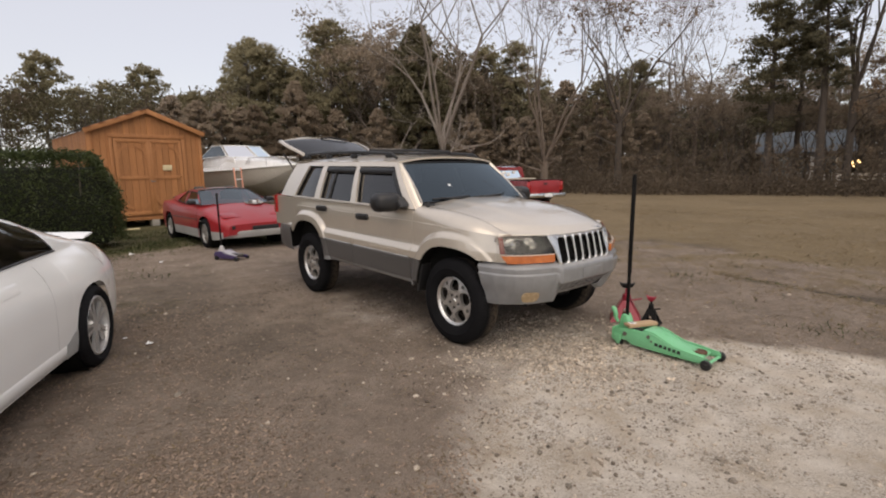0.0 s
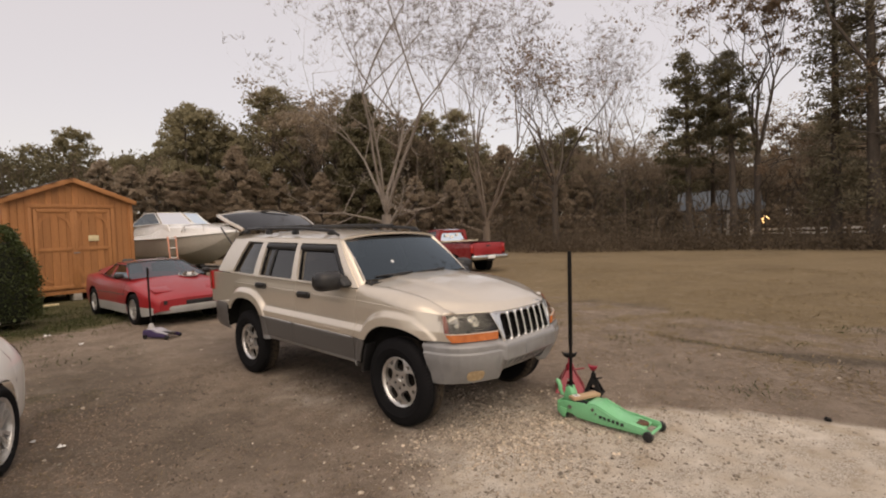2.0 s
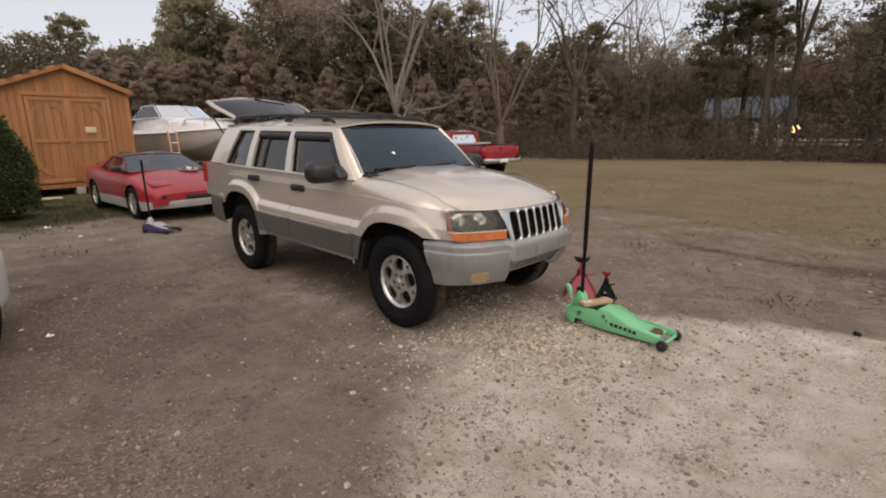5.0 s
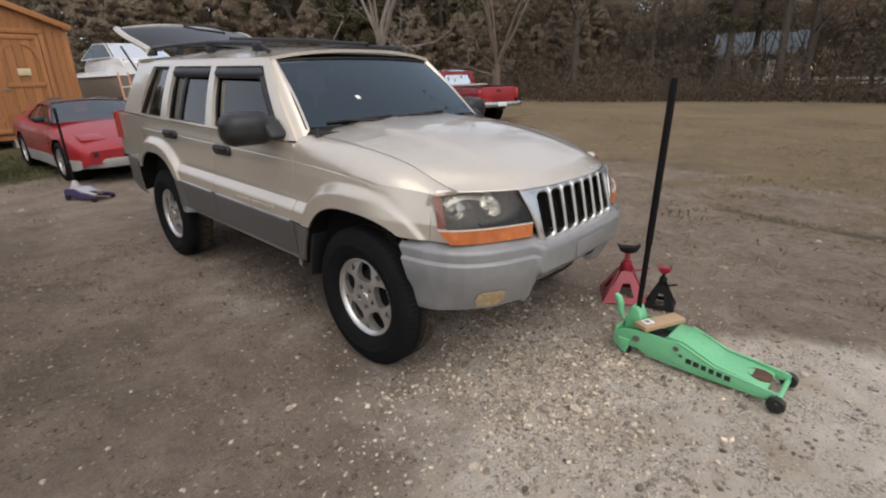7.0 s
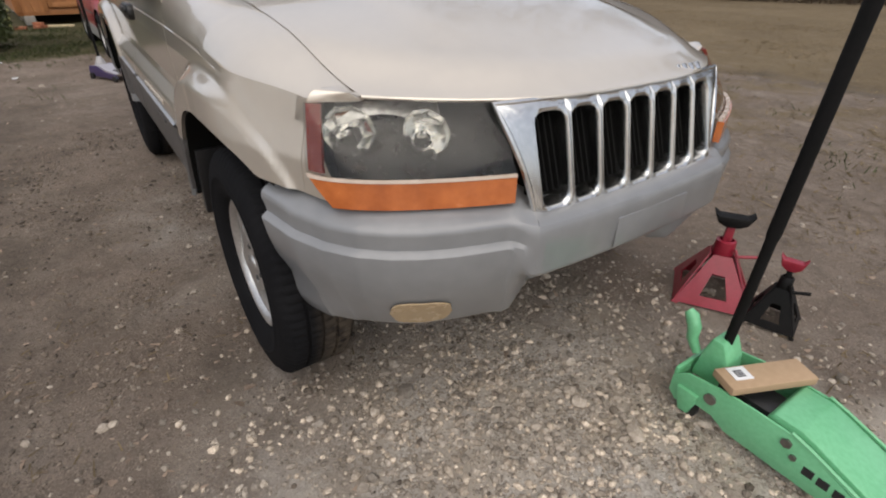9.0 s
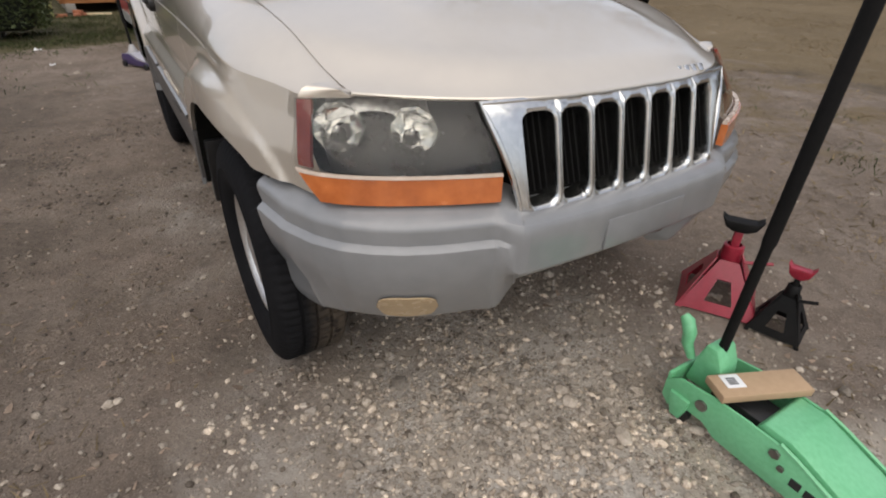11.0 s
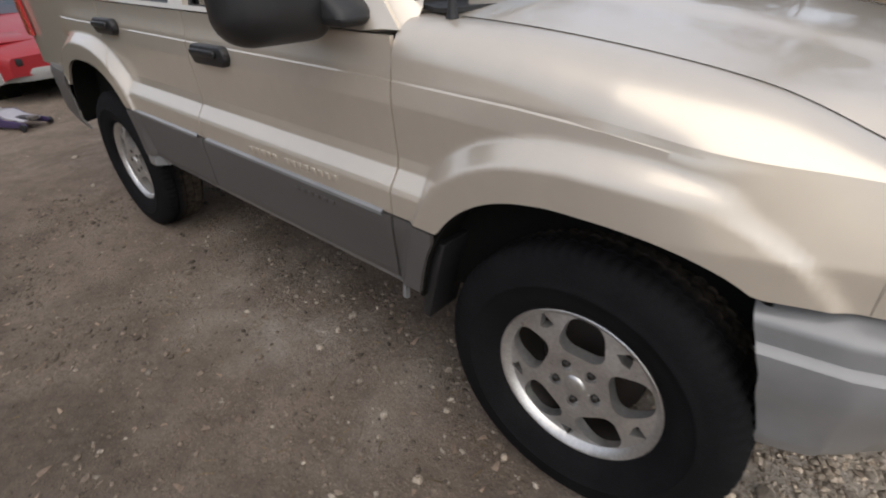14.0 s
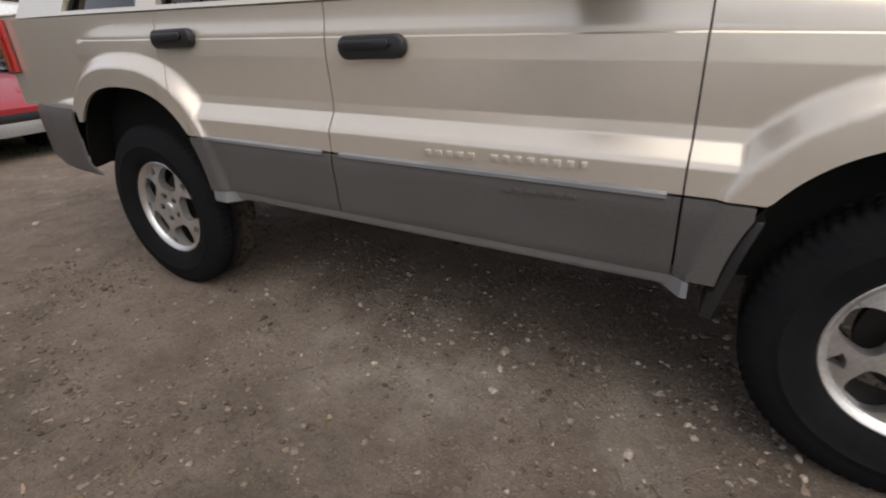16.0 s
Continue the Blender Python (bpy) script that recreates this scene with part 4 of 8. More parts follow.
            loop = [side_at(lerp(a[0], b[0], t), lerp(a[1], b[1], t), h, 0.0) for t, h in [(0, 0.035), (0.5, 0.035), (1, 0.035), (1, 0.45), (1, 0.9), (0.5, 0.9), (0, 0.9), (0, 0.45), (0, 0.035)]]
            part("window_seal", tube([(x, s * y, z) for x, y, z in map(rk, loop)], 0.009, seg=6), BLACK, w)
        d0 = [rk(side_at(-2.22, -2.16, h, -0.006)) for h in (0.03, 0.5, 0.9)]
        part("window_divider", tube([(x, s * y, z) for x, y, z in d0], 0.016, seg=6), BLACK, root)
        # rain guards over the door windows
        for (xb0, xt0), (xb1, xt1), in (((-0.640, -1.030), (-1.565, -1.640)), ((-1.675, -1.715), (-2.405, -2.360))):
            r = []
            if xb0 == -0.640:
                for h in spaced(0.30, 0.88, 0.08):
                    r.append([side_at(xb0 - dx, xt0 - dx, h, o) for dx, o in ((-0.015, 0.004), (0.0, 0.028), (0.055, 0.034), (0.085, 0.014))])
            for t in spaced(0.02, 1.0, 0.06):
                xb, xt = lerp(xb0, xb1, t), lerp(xt0, xt1, t)
                r.append([side_at(xb, xt, h, o) for h, o in ((0.93, 0.004), (0.90, 0.030), (0.82, 0.038), (0.755, 0.016))])
            part("rain_guard", grid([[(x, s * y, z) for x, y, z in map(rk, q)] for q in r], thick=0.004), BLACK, root, "smoked window rain guard", smooth=60)
        # roof rail
        rp = [(-1.12, 0.60, 1.625), (-1.22, 0.605, 1.672), (-1.9, 0.605, 1.700), (-2.6, 0.605, 1.700), (-3.1, 0.60, 1.690), (-3.28, 0.595, 1.640)]
        rail = part("roof_rail", tube([rk((x, s * y, z)) for x, y, z in rp], [0.014, 0.019, 0.019, 0.019, 0.019, 0.014], seg=10), BLACK, root, smooth=60)
        for x in (-1.24, -1.95, -2.55, -3.12):
            part("rail_foot", box((0.11, 0.04, 0.055), rk((x, s * 0.605, 1.655)), 0.012), BLACK, rail)
    for x in (-1.62, -2.62):
        part("cross_bar", tube([rk((x, -0.60, 1.712)), rk((x, 0, 1.722)), rk((x, 0.60, 1.712))], 0.016, seg=10), BLACK, root)
    # roof
    rows = []
    for i in range(31):
        t = i / 30
        r = []
        for j in range(33):
            u = -1 + 2 * j / 32
            xf = -0.975 + 0.055 * (1 - u * u)
            x = lerp(xf, -3.32 - 0.02 * (1 - u * u), t)
            y = 0.668 * u * (1 - 0.0)
            crown = 0.088 * (1 - abs(u) ** 2.6) * (0.35 + 0.65 * math.sin(math.pi * min(1, 0.12 + 0.8 * t)))
            r.append(rk((x, y, 1.572 + crown)))
        rows.append(r)
    part("roof", grid(rows, thick=0.02), GOLD, root, smooth=60)
    # windshield
    def ws(u, h, off=0.0):
        xb, xt = -0.555 + 0.085 * (1 - u * u), -0.978 + 0.055 * (1 - u * u)
        y = u * lerp(0.745, 0.655, h)
        zb, zt = 1.200, 1.565 + 0.024 * (1 - abs(u) ** 2.6)
        bow = 0.02 * math.sin(math.pi * h)
        return rk((lerp(xb, xt, h) + bow + off, y, lerp(zb, zt, h)))
    w = part("windshield", grid([[ws(-0.985 + 1.97 * i / 24, 0.02 + 0.96 * j / 12) for j in range(13)] for i in range(25)]), WINDSHIELD, root, "wide dark windshield reflecting the sky")
    w.visible_shadow = False
    for s in (-1, 1):
        rows = []
        for k in range(13):
            h = k / 12
            x0, y0, z0 = rk(side_at(*cols[0], h))
            zz = lerp(gh["zb"], gh["zt"], h)
            x1, y1, z1 = ws(s * 0.97, min(1.0, max(0.0, (zz - 1.2) / 0.365)))
            rows.append([(lerp(x0, x1, t) + 0.018 * math.sin(math.pi * t), lerp(s * y0, y1, t), lerp(z0, z1, t) + 0.006 * math.sin(math.pi * t)) for t in (0, 0.25, 0.5, 0.75, 1)])
        part("a_pillar", grid(rows), GOLD, root, smooth=60)
    part("windshield_seal", tube([ws(-1, h / 8, 0.002) for h in range(9)] + [ws(-1 + u / 8, 1, 0.002) for u in range(1, 17)] + [ws(1, 1 - h / 8, 0.002) for h in range(1, 9)], 0.006, seg=6), BLACK, w)
    part("cowl", grid([[rk((-0.50 + 0.075 * (1 - u * u) + dx, u * 0.735, z)) for dx, z in ((0.05, 1.188), (0.0, 1.186), (-0.06, 1.196))] for u in [(-1 + k / 8) for k in range(17)]], thick=0.01), BLACK, root)
    for a, b in (((-0.20, 0.03), (-0.70, 0.10)), ((0.42, 0.03), (-0.02, 0.10))):
        pa, pb = ws(*a, 0.012), ws(*b, 0.022)
        pm = ws((a[0] + b[0]) / 2, (a[1] + b[1]) / 2 + 0.015, 0.05)
        wi = part("wiper", tube([pa, pm, pb], [0.011, 0.008, 0.006], seg=6), BLACK, root)
        part("wiper_blade", tube([ws(b[0] - 0.12 + 0.62 * k / 6, b[1] + 0.03 * k / 6 - 0.02, 0.012) for k in range(7)], 0.008, seg=6), BLACK, wi)
    part("antenna_base", lathe([(0, 0.05), (0.008, 0.045), (0.012, 0.015), (0.016, 0.0), (0, -0.005)], 16, m=Matrix.Translation(rk((-0.445, -0.742, 1.168)))), BLACK, root)
    part("inspection_sticker", box((0.002, 0.03, 0.03), ws(-0.42, 0.40, 0.004), rot=(0, -48, 0)), DOT, w)
    # liftgate swung up
    hinge = Vector((-3.31, 0, 1.640 + 0.0215 * 3.31))
    lg = new("liftgate")
    lg.parent = root
    lg.matrix_local = Matrix.Translation(hinge) @ pose(0, 0, 0, 0, 20, 0)
    lg["label"] = "open liftgate with dark glass underside"
    GL = 0.86

    def gate(a, u, off):
        w = lerp(0.59, 0.655, step(0, 0.45, a)) * (1 - 0.30 * step(0.55, 0.90, a) ** 2)
        return (-a - 0.05 * (1 - u * u) * step(0.5, GL, a), u * w, off - 0.07 * step(0.6, GL, a) + 0.05 * (1 - u * u))
    us = [-1, -0.955] + [-0.955 + 1.91 * k / 16 for k in range(1, 16)] + [0.955, 1]
    sa = [0.0, 0.07] + spaced(0.13, 0.62, 0.07) + [0.66, 0.74, 0.80, GL]
    hole = lambda i, j: not (i < len(sa) - 3 and 1 <= j < len(us) - 2)
    part("gate_skin", grid([[gate(a, u, 0.05) for u in us] for a in sa], thick=0.012, keep=hole), GOLD, lg, smooth=60)
    part("gate_glass", grid([[gate(a, u * 0.96, 0.047) for u in us] for a in spaced(0.0, 0.75, 0.07)]), mats["gate_glass"], lg, "dark liftgate window", smooth=60)
    rows = [[gate(a, u * 0.995, 0.018) for u in us] for a in spaced(0.0, GL - 0.02, 0.07)]
    part("gate_lining", grid(rows, thick=0.01), mats["gate_dark"], lg, "dark trim underside", smooth=60)
    rim = [gate(a, -1, 0.040) for a in spaced(0, GL, 0.1)] + [gate(GL, -1 + 2 * k / 16, 0.040) for k in range(1, 16)] + [gate(a, 1, 0.040) for a in spaced(GL, 0, 0.1)]
    part("gate_edge", tube(rim, 0.015, seg=8), GOLD, lg, smooth=60)
    for x in (-0.30, 0.30):
        part("gate_hinge", box((0.10, 0.05, 0.035), (-0.02, x, 0.045), 0.01), BLACK, lg)
    part("gate_wiper", tube([(-0.66, 0.0, 0.10), (-0.64, 0.15, 0.12), (-0.60, 0.42, 0.10)], 0.011, seg=6), BLACK, lg)
    for s in (-1, 1):
        part("gas_strut", tube([(-3.45, s * 0.64, 1.45 + 0.07), (-3.78, s * 0.66, 1.80)], 0.010, seg=8), BLACK, root)
    # cabin
    part("dashboard", prism([(-0.58, 0.9), (-0.55, 1.17), (-0.70, 1.20), (-0.95, 1.15), (-0.98, 0.9)], 1.40, bev=0.03), SEAT, root)
    part("steering_wheel", lathe([(0.17 + 0.014 * math.cos(a), 0.014 * math.sin(a)) for a in [2 * math.pi * k / 8 for k in range(9)]], 28, m=pose(-1.06, 0.36, 1.14, 0, -65, 0)), BLACK, root, smooth=60)
    for x, ys in ((-1.62, (-0.36, 0.36)), (-2.52, (-0.36, 0.36))):
        for y in ys:
            st = part("front_seat" if x > -2 else "rear_seat", box((0.16, 0.50, 0.66), (x, y, 1.05), 0.06, rot=(0, -14, 0)), SEAT, root, smooth=60)
            part("headrest", box((0.10, 0.27, 0.18), (x - 0.10, y, 1.43), 0.05, rot=(0, -10, 0)), SEAT, st, smooth=60)
            part("cushion", box((0.50, 0.50, 0.16), (x + 0.25, y, 0.78), 0.05), SEAT, st, smooth=60)
    part("headliner", grid(rows_rk([[(x, y, 1.565 + 0.05 * (1 - (y / 0.65) ** 2)) for y in spaced(-0.64, 0.64, 0.16)] for x in spaced(-1.0, -3.38, 0.4)])), SEAT, root)
    part("cabin_floor", box((2.9, 1.46, 0.05), (-2.1, 0, 0.66), 0.01), DARK, root)
    # wheels
    R, W, rr = 0.381, 0.235, 0.218
    tyre_me = rim_me = None
    for x in (0.0, REAR_X):
        for s in (-1, 1):
            w = new("wheel")
            w.parent = root
            w.matrix_local = pose(x, s * 0.762, R - 0.006, 0, 0, STEER if x == 0 else 0) @ pose(0, 0, 0, -90 * s, 0, 0) @ pose(0, 0, 0, 0, 0, -2 + 31 * x)
            if tyre_me is None:
                t = part("tyre", tyre_mesh(R, W, rr), DUSTY, w, smooth=40)
                r = part("rim", jeep_rim(rr, 0.076), ALLOY, w, "worn silver five-spoke alloy rim", smooth=40)
                b = part("barrel", lathe([(rr, -0.10), (rr - 0.012, -0.10), (rr - 0.025, 0.0), (rr - 0.022, 0.06), (rr, 0.075)], 60), mats["brake"], w, smooth=60)
                br = part("brake_disc", lathe([(0, -0.01), (0.14, -0.01), (0.14, -0.035), (0, -0.035)], 40), mats["brake"], w)
                cp = part("hub_cap", lathe([(0, 0.085), (0.018, 0.085), (0.026, 0.081), (0.029, 0.073)], 24), ALLOY, w, smooth=50)
                tyre_me = [("tyre", t.data), ("rim", r.data), ("barrel", b.data), ("brake_disc", br.data), ("hub_cap", cp.data)]
                nm = lathe([(0, 0.016), (0.007, 0.016), (0.012, 0.009), (0.012, -0.012)], 6)
                me = bpy.data.meshes.new("lug_nut")
                nm.to_mesh(me)
                nm.free()
                me.materials.append(mats["lug"])
            else:
                for nme, d in tyre_me:
                    o = new(nme, d)
                    o.parent = w
            for k in range(5):
                a = radians(72 * k + 126)
                o = new("lug_nut", me)
                o.parent = w
                o.location = (0.057 * math.cos(a), 0.057 * math.sin(a), 0.063)
    return root


STEER = 0.0
mats = {
    "lug": mat("dark_lug_steel", (0.035, 0.032, 0.030), (0.09, 0.085, 0.08), rough=0.35, metal=0.8, s1=20, s2=120),
    "gate_glass": pane_mat("dark_gate_glass", (0.01, 0.012, 0.016), ior=1.28),
    "marker": mat("red_marker", (0.17, 0.024, 0.014), (0.24, 0.034, 0.02), rough=0.25, coat=0.4),
    "lamp_dark": mat("lamp_housing", (0.010, 0.010, 0.010), (0.022, 0.022, 0.021), rough=0.3, metal=0.0, s1=12, s2=60),
    "rib": mat("pale_lens_rib", (0.50, 0.40, 0.32), (0.60, 0.50, 0.42), rough=0.25),
    "reflector": mat("lamp_reflector", (0.80, 0.80, 0.78), (0.93, 0.93, 0.91), rough=0.13, metal=1.0, s1=30, s2=90, bump=0.12, bscale=45),
    "bowl": mat("dull_reflector", (0.20, 0.20, 0.19), (0.62, 0.62, 0.60), rough=0.35, metal=0.9, s1=14, s2=60, bump=0.1, bscale=30),
    # near-black: the dark of the rim openings is put into this colour
    "brake": mat("dark_wheel_inside", (0.012, 0.010, 0.009), (0.030, 0.022, 0.017), rough=0.7, s1=12, s2=60),
    "fog": mat("yellowed_lens", (0.36, 0.26, 0.15), (0.46, 0.34, 0.20), rough=0.25, coat=0.4),
    "gate_dark": mat("gate_underside", (0.012, 0.014, 0.018), (0.02, 0.022, 0.028), rough=0.12, spec=0.6),
}
jeep()

# ---- other vehicles ----
WHITE = mat("white_car_paint", (0.86, 0.86, 0.84), (0.89, 0.89, 0.87), rough=0.22, coat=0.9, s1=1.5, s2=200, rv=0.05)
RED = mat("faded_red_paint", (0.25, 0.010, 0.015), (0.32, 0.018, 0.024), rough=0.42, coat=0.25, s1=2.0, s2=60, rv=0.12)
MAROON = mat("red_truck_paint", (0.20, 0.010, 0.016), (0.27, 0.018, 0.022), rough=0.28, coat=0.7, s1=2.0, s2=60)
SILVER = mat("silver_trim", (0.30, 0.30, 0.29), (0.40, 0.40, 0.39), rough=0.5, s1=4, s2=60)
CARGLASS = pane_mat("car_glass", (0.20, 0.225, 0.24), ior=2.1, gloss=(0.85, 0.95, 1.0))
COUPERIM = mat("silver_alloy", (0.55, 0.545, 0.53), (0.70, 0.69, 0.68), rough=0.35, metal=0.7, s1=10, s2=90)


def car_rows(xs, half, low, shoulder, deck, prof, n=14, m=9):
    """Cross-sections of a car body from sill to sill, over the top."""
    rows = []
    for x in xs:
        lo, sh, dk, w = low(x), shoulder(x), deck(x), half(x)
        lo = min(lo, sh - 0.004)
        side = []
        for k in range(n + 1):
            z = lerp(lo, sh, k / n)
            side.append((x, w * line(z / sh, prof), z))
        ys, top = side[-1][1], []
        for k in range(1, m + 1):
            a = k / m * math.pi / 2
            top.append((x, ys * (1 - (k / m) ** 1.15), sh + (dk - sh) * math.sin(a)))
        near = [(x, -y, z) for x, y, z in side + top]
        rows.append(near + [(x, y, z) for x, y, z in (side + top)[-2::-1]])
    return rows


def arch_lift(x, base, arches):
    z = base
    for xc, a, zc, b in arches:
        d = abs(x - xc) / a
        if d < 1:
            z = max(z, zc + b * (1 - d**2.4) ** (1 / 2.4))
    return z


def stations(x0, x1, arches, d=0.05):
    xs = set(spaced(x0, x1, d))
    for xc, a, _, _ in arches:
        xs |= {xc + a * math.sin(math.pi * (k / 30 - 0.5)) for k in range(31)}
    out = []
    for x in sorted(xs):
        if not out or x - out[-1] > 0.003:
            out.append(x)
    return out


def cap_ends(bm, rows):
    for r in (rows[0], rows[-1]):
        vs = [bm.verts.new(p) for p in r]
        bm.faces.new(vs)
    bmesh.ops.remove_doubles(bm, verts=bm.verts[:], dist=1e-4)
    bmesh.ops.recalc_face_normals(bm, faces=bm.faces[:])
    return bm


def cabin(root, paint, glass, cols, panes, crown=0.04, bow=0.10, trim=0.05, roof_mat=None):
    """Pillars, glass and roof. cols: (base point, top point) of each upright line of the near side, from the front back."""
    def sp(c, h, s, off=0.0):
        b, t = c
        y = lerp(b[1], t[1], h) + 0.03 * math.sin(math.pi * h) + off
        return (lerp(b[0], t[0], h), s * y, lerp(b[2], t[2], h))
    for s in (-1, 1):
        for i, kind in enumerate(panes):
            a, b = cols[i], cols[i + 1]
            n = 12
            def q(u, v, off=0.0):
                p0, p1 = sp(a, v, s, off), sp(b, v, s, off)
                return tuple(lerp(p0[k], p1[k], u) for k in range(3))
            du = min(0.45, trim / max(0.05, abs(a[0][0] - b[0][0])))
            us = [0, du] + [lerp(du, 1 - du, k / n) for k in range(1, n)] + [1 - du, 1]
            vs = [0, 0.05] + [lerp(0.05, 0.9, k / n) for k in range(1, n)] + [0.9, 1]
            hole = (lambda I, J: not (1 <= I < len(us) - 2 and 1 <= J < len(vs) - 2)) if kind else None
            part("pillar" if kind else "roof_panel", grid([[q(u, v) for v in vs] for u in us], keep=hole, fold=(0, -s * 0.02, 0)), paint, root)
            if kind:
                w = part("side_window", grid([[q(u, v, -0.01) for v in vs[1:-1]] for u in us[1:-1]]), glass, root, "dark side window")
                w.visible_shadow = False
                part("window_seal", tube([q(du, 0.05, 0.002), q(1 - du, 0.05, 0.002), q(1 - du, 0.9, 0.002), q(du, 0.9, 0.002), q(du, 0.05, 0.002)], 0.010, seg=6), BLACK, w)
    top = [c[1] for c in cols]
    rows = []
    for t in top:
        rows.append([(t[0], t[1] * u, t[2] + crown * (1 - u * u)) for u in [(-1 + k / 8) for k in range(17)]])
    part("roof", grid(rows, thick=0.015), roof_mat or paint, root, smooth=60)
    for c, sgn, nm in ((cols[0], 1, "windshield"), (cols[-1], -1, "rear_window")):
        def wq(u, v):
            b, t = c
            x = lerp(b[0], t[0], v) + sgn * bow * (1 - v * 0.6) * (1 - u * u)
            return (x, u * lerp(b[1], t[1], v), lerp(b[2], t[2], v) + crown * (1 - u * u) * v + 0.01 * (1 - u * u))
        w = part(nm, grid([[wq(-1 + k / 8, v / 6) for v in range(7)] for k in range(17)]), glass, root)
        w.visible_shadow = False
        part("window_seal", tube([wq(-1, 0), wq(-1, 0.5), wq(-1, 1)] + [wq(-1 + k / 4, 1) for k in range(1, 9)] + [wq(1, 0.5), wq(1, 0)], 0.014, seg=6), BLACK, w)
    xs = [c[0][0] for c in cols]
    part("cabin_floor", box((abs(xs[0] - xs[-1]) * 0.8, 1.2, 0.05), ((xs[0] + xs[-1]) / 2, 0, cols[0][0][2] - 0.35), 0.01), DARK, root)
    for y in (-0.34, 0.34):
        x = lerp(xs[0], xs[-1], 0.52)
        st = part("seat", box((0.16, 0.48, 0.62), (x, y, cols[0][0][2] - 0.05), 0.06, rot=(0, -18, 0)), SEAT, root, smooth=60)
        part("headrest", box((0.08, 0.24, 0.15), (x - 0.14, y, cols[0][0][2] + 0.29), 0.04, rot=(0, -14, 0)), SEAT, st, smooth=60)


def spoke_rim(r, f, spokes, split, wide):
    """A rim of plain or split spokes."""
    bm = lathe([(r + 0.006, f - 0.04), (r + 0.006, f), (r - 0.004, f + 0.006), (r - 0.018, f - 0.004), (r - 0.03, f - 0.06), (r - 0.03, f - 0.12)], 56)
    lathe([(0, f - 0.012), (0.03, f - 0.010), (0.062, f - 0.022), (0.07, f - 0.05)], 28, bm=bm)
    for k in range(spokes):
        for o in ((-split, split) if split else (0,)):
            a = 360 / spokes * k
            pts = [(0.045, -wide), (r * 0.6, -wide * 0.8), (r - 0.012, -wide * 1.15), (r - 0.012, wide * 1.15), (r * 0.6, wide * 0.8), (0.045, wide)]
            prism([(x, z) for x, z in pts], 0.022, bm=bm, m=pose(0, 0, f - 0.022, 0, 0, a + o) @ pose(0, 0, 0, 90, 0, 0))
    return bm


def car_wheels(root, places, R, W, rr, rim_bm, rim_mat, label):
    made = None
    for x, y, st in places:
        s = 1 if y > 0 else -1
        w = new("wheel")
        w.parent = root
        w.matrix_local = pose(x, y, R - 0.005, 0, 0, st) @ pose(0, 0, 0, -90 * s, 0, 0)
        if made is None:
            t = part("tyre", tyre_mesh(R, W, rr, 40), RUBBER, w, smooth=40)
            r = part("rim", rim_bm, rim_mat, w, label, smooth=40)
            # dark dish added behind the spokes to keep the gaps dark
            d = part("brake_disc", lathe([(0, 0.05), (rr * 0.55, 0.05), (rr * 0.55, 0.0), (rr * 0.88, 0.0), (rr * 0.92, 0.088)], 32), mats["brake"], w)
            made = [("tyre", t.data), ("rim", r.data), ("brake_disc", d.data)]
        else:
            for nm, me in made:
                o = new(nm, me)
                o.parent = w


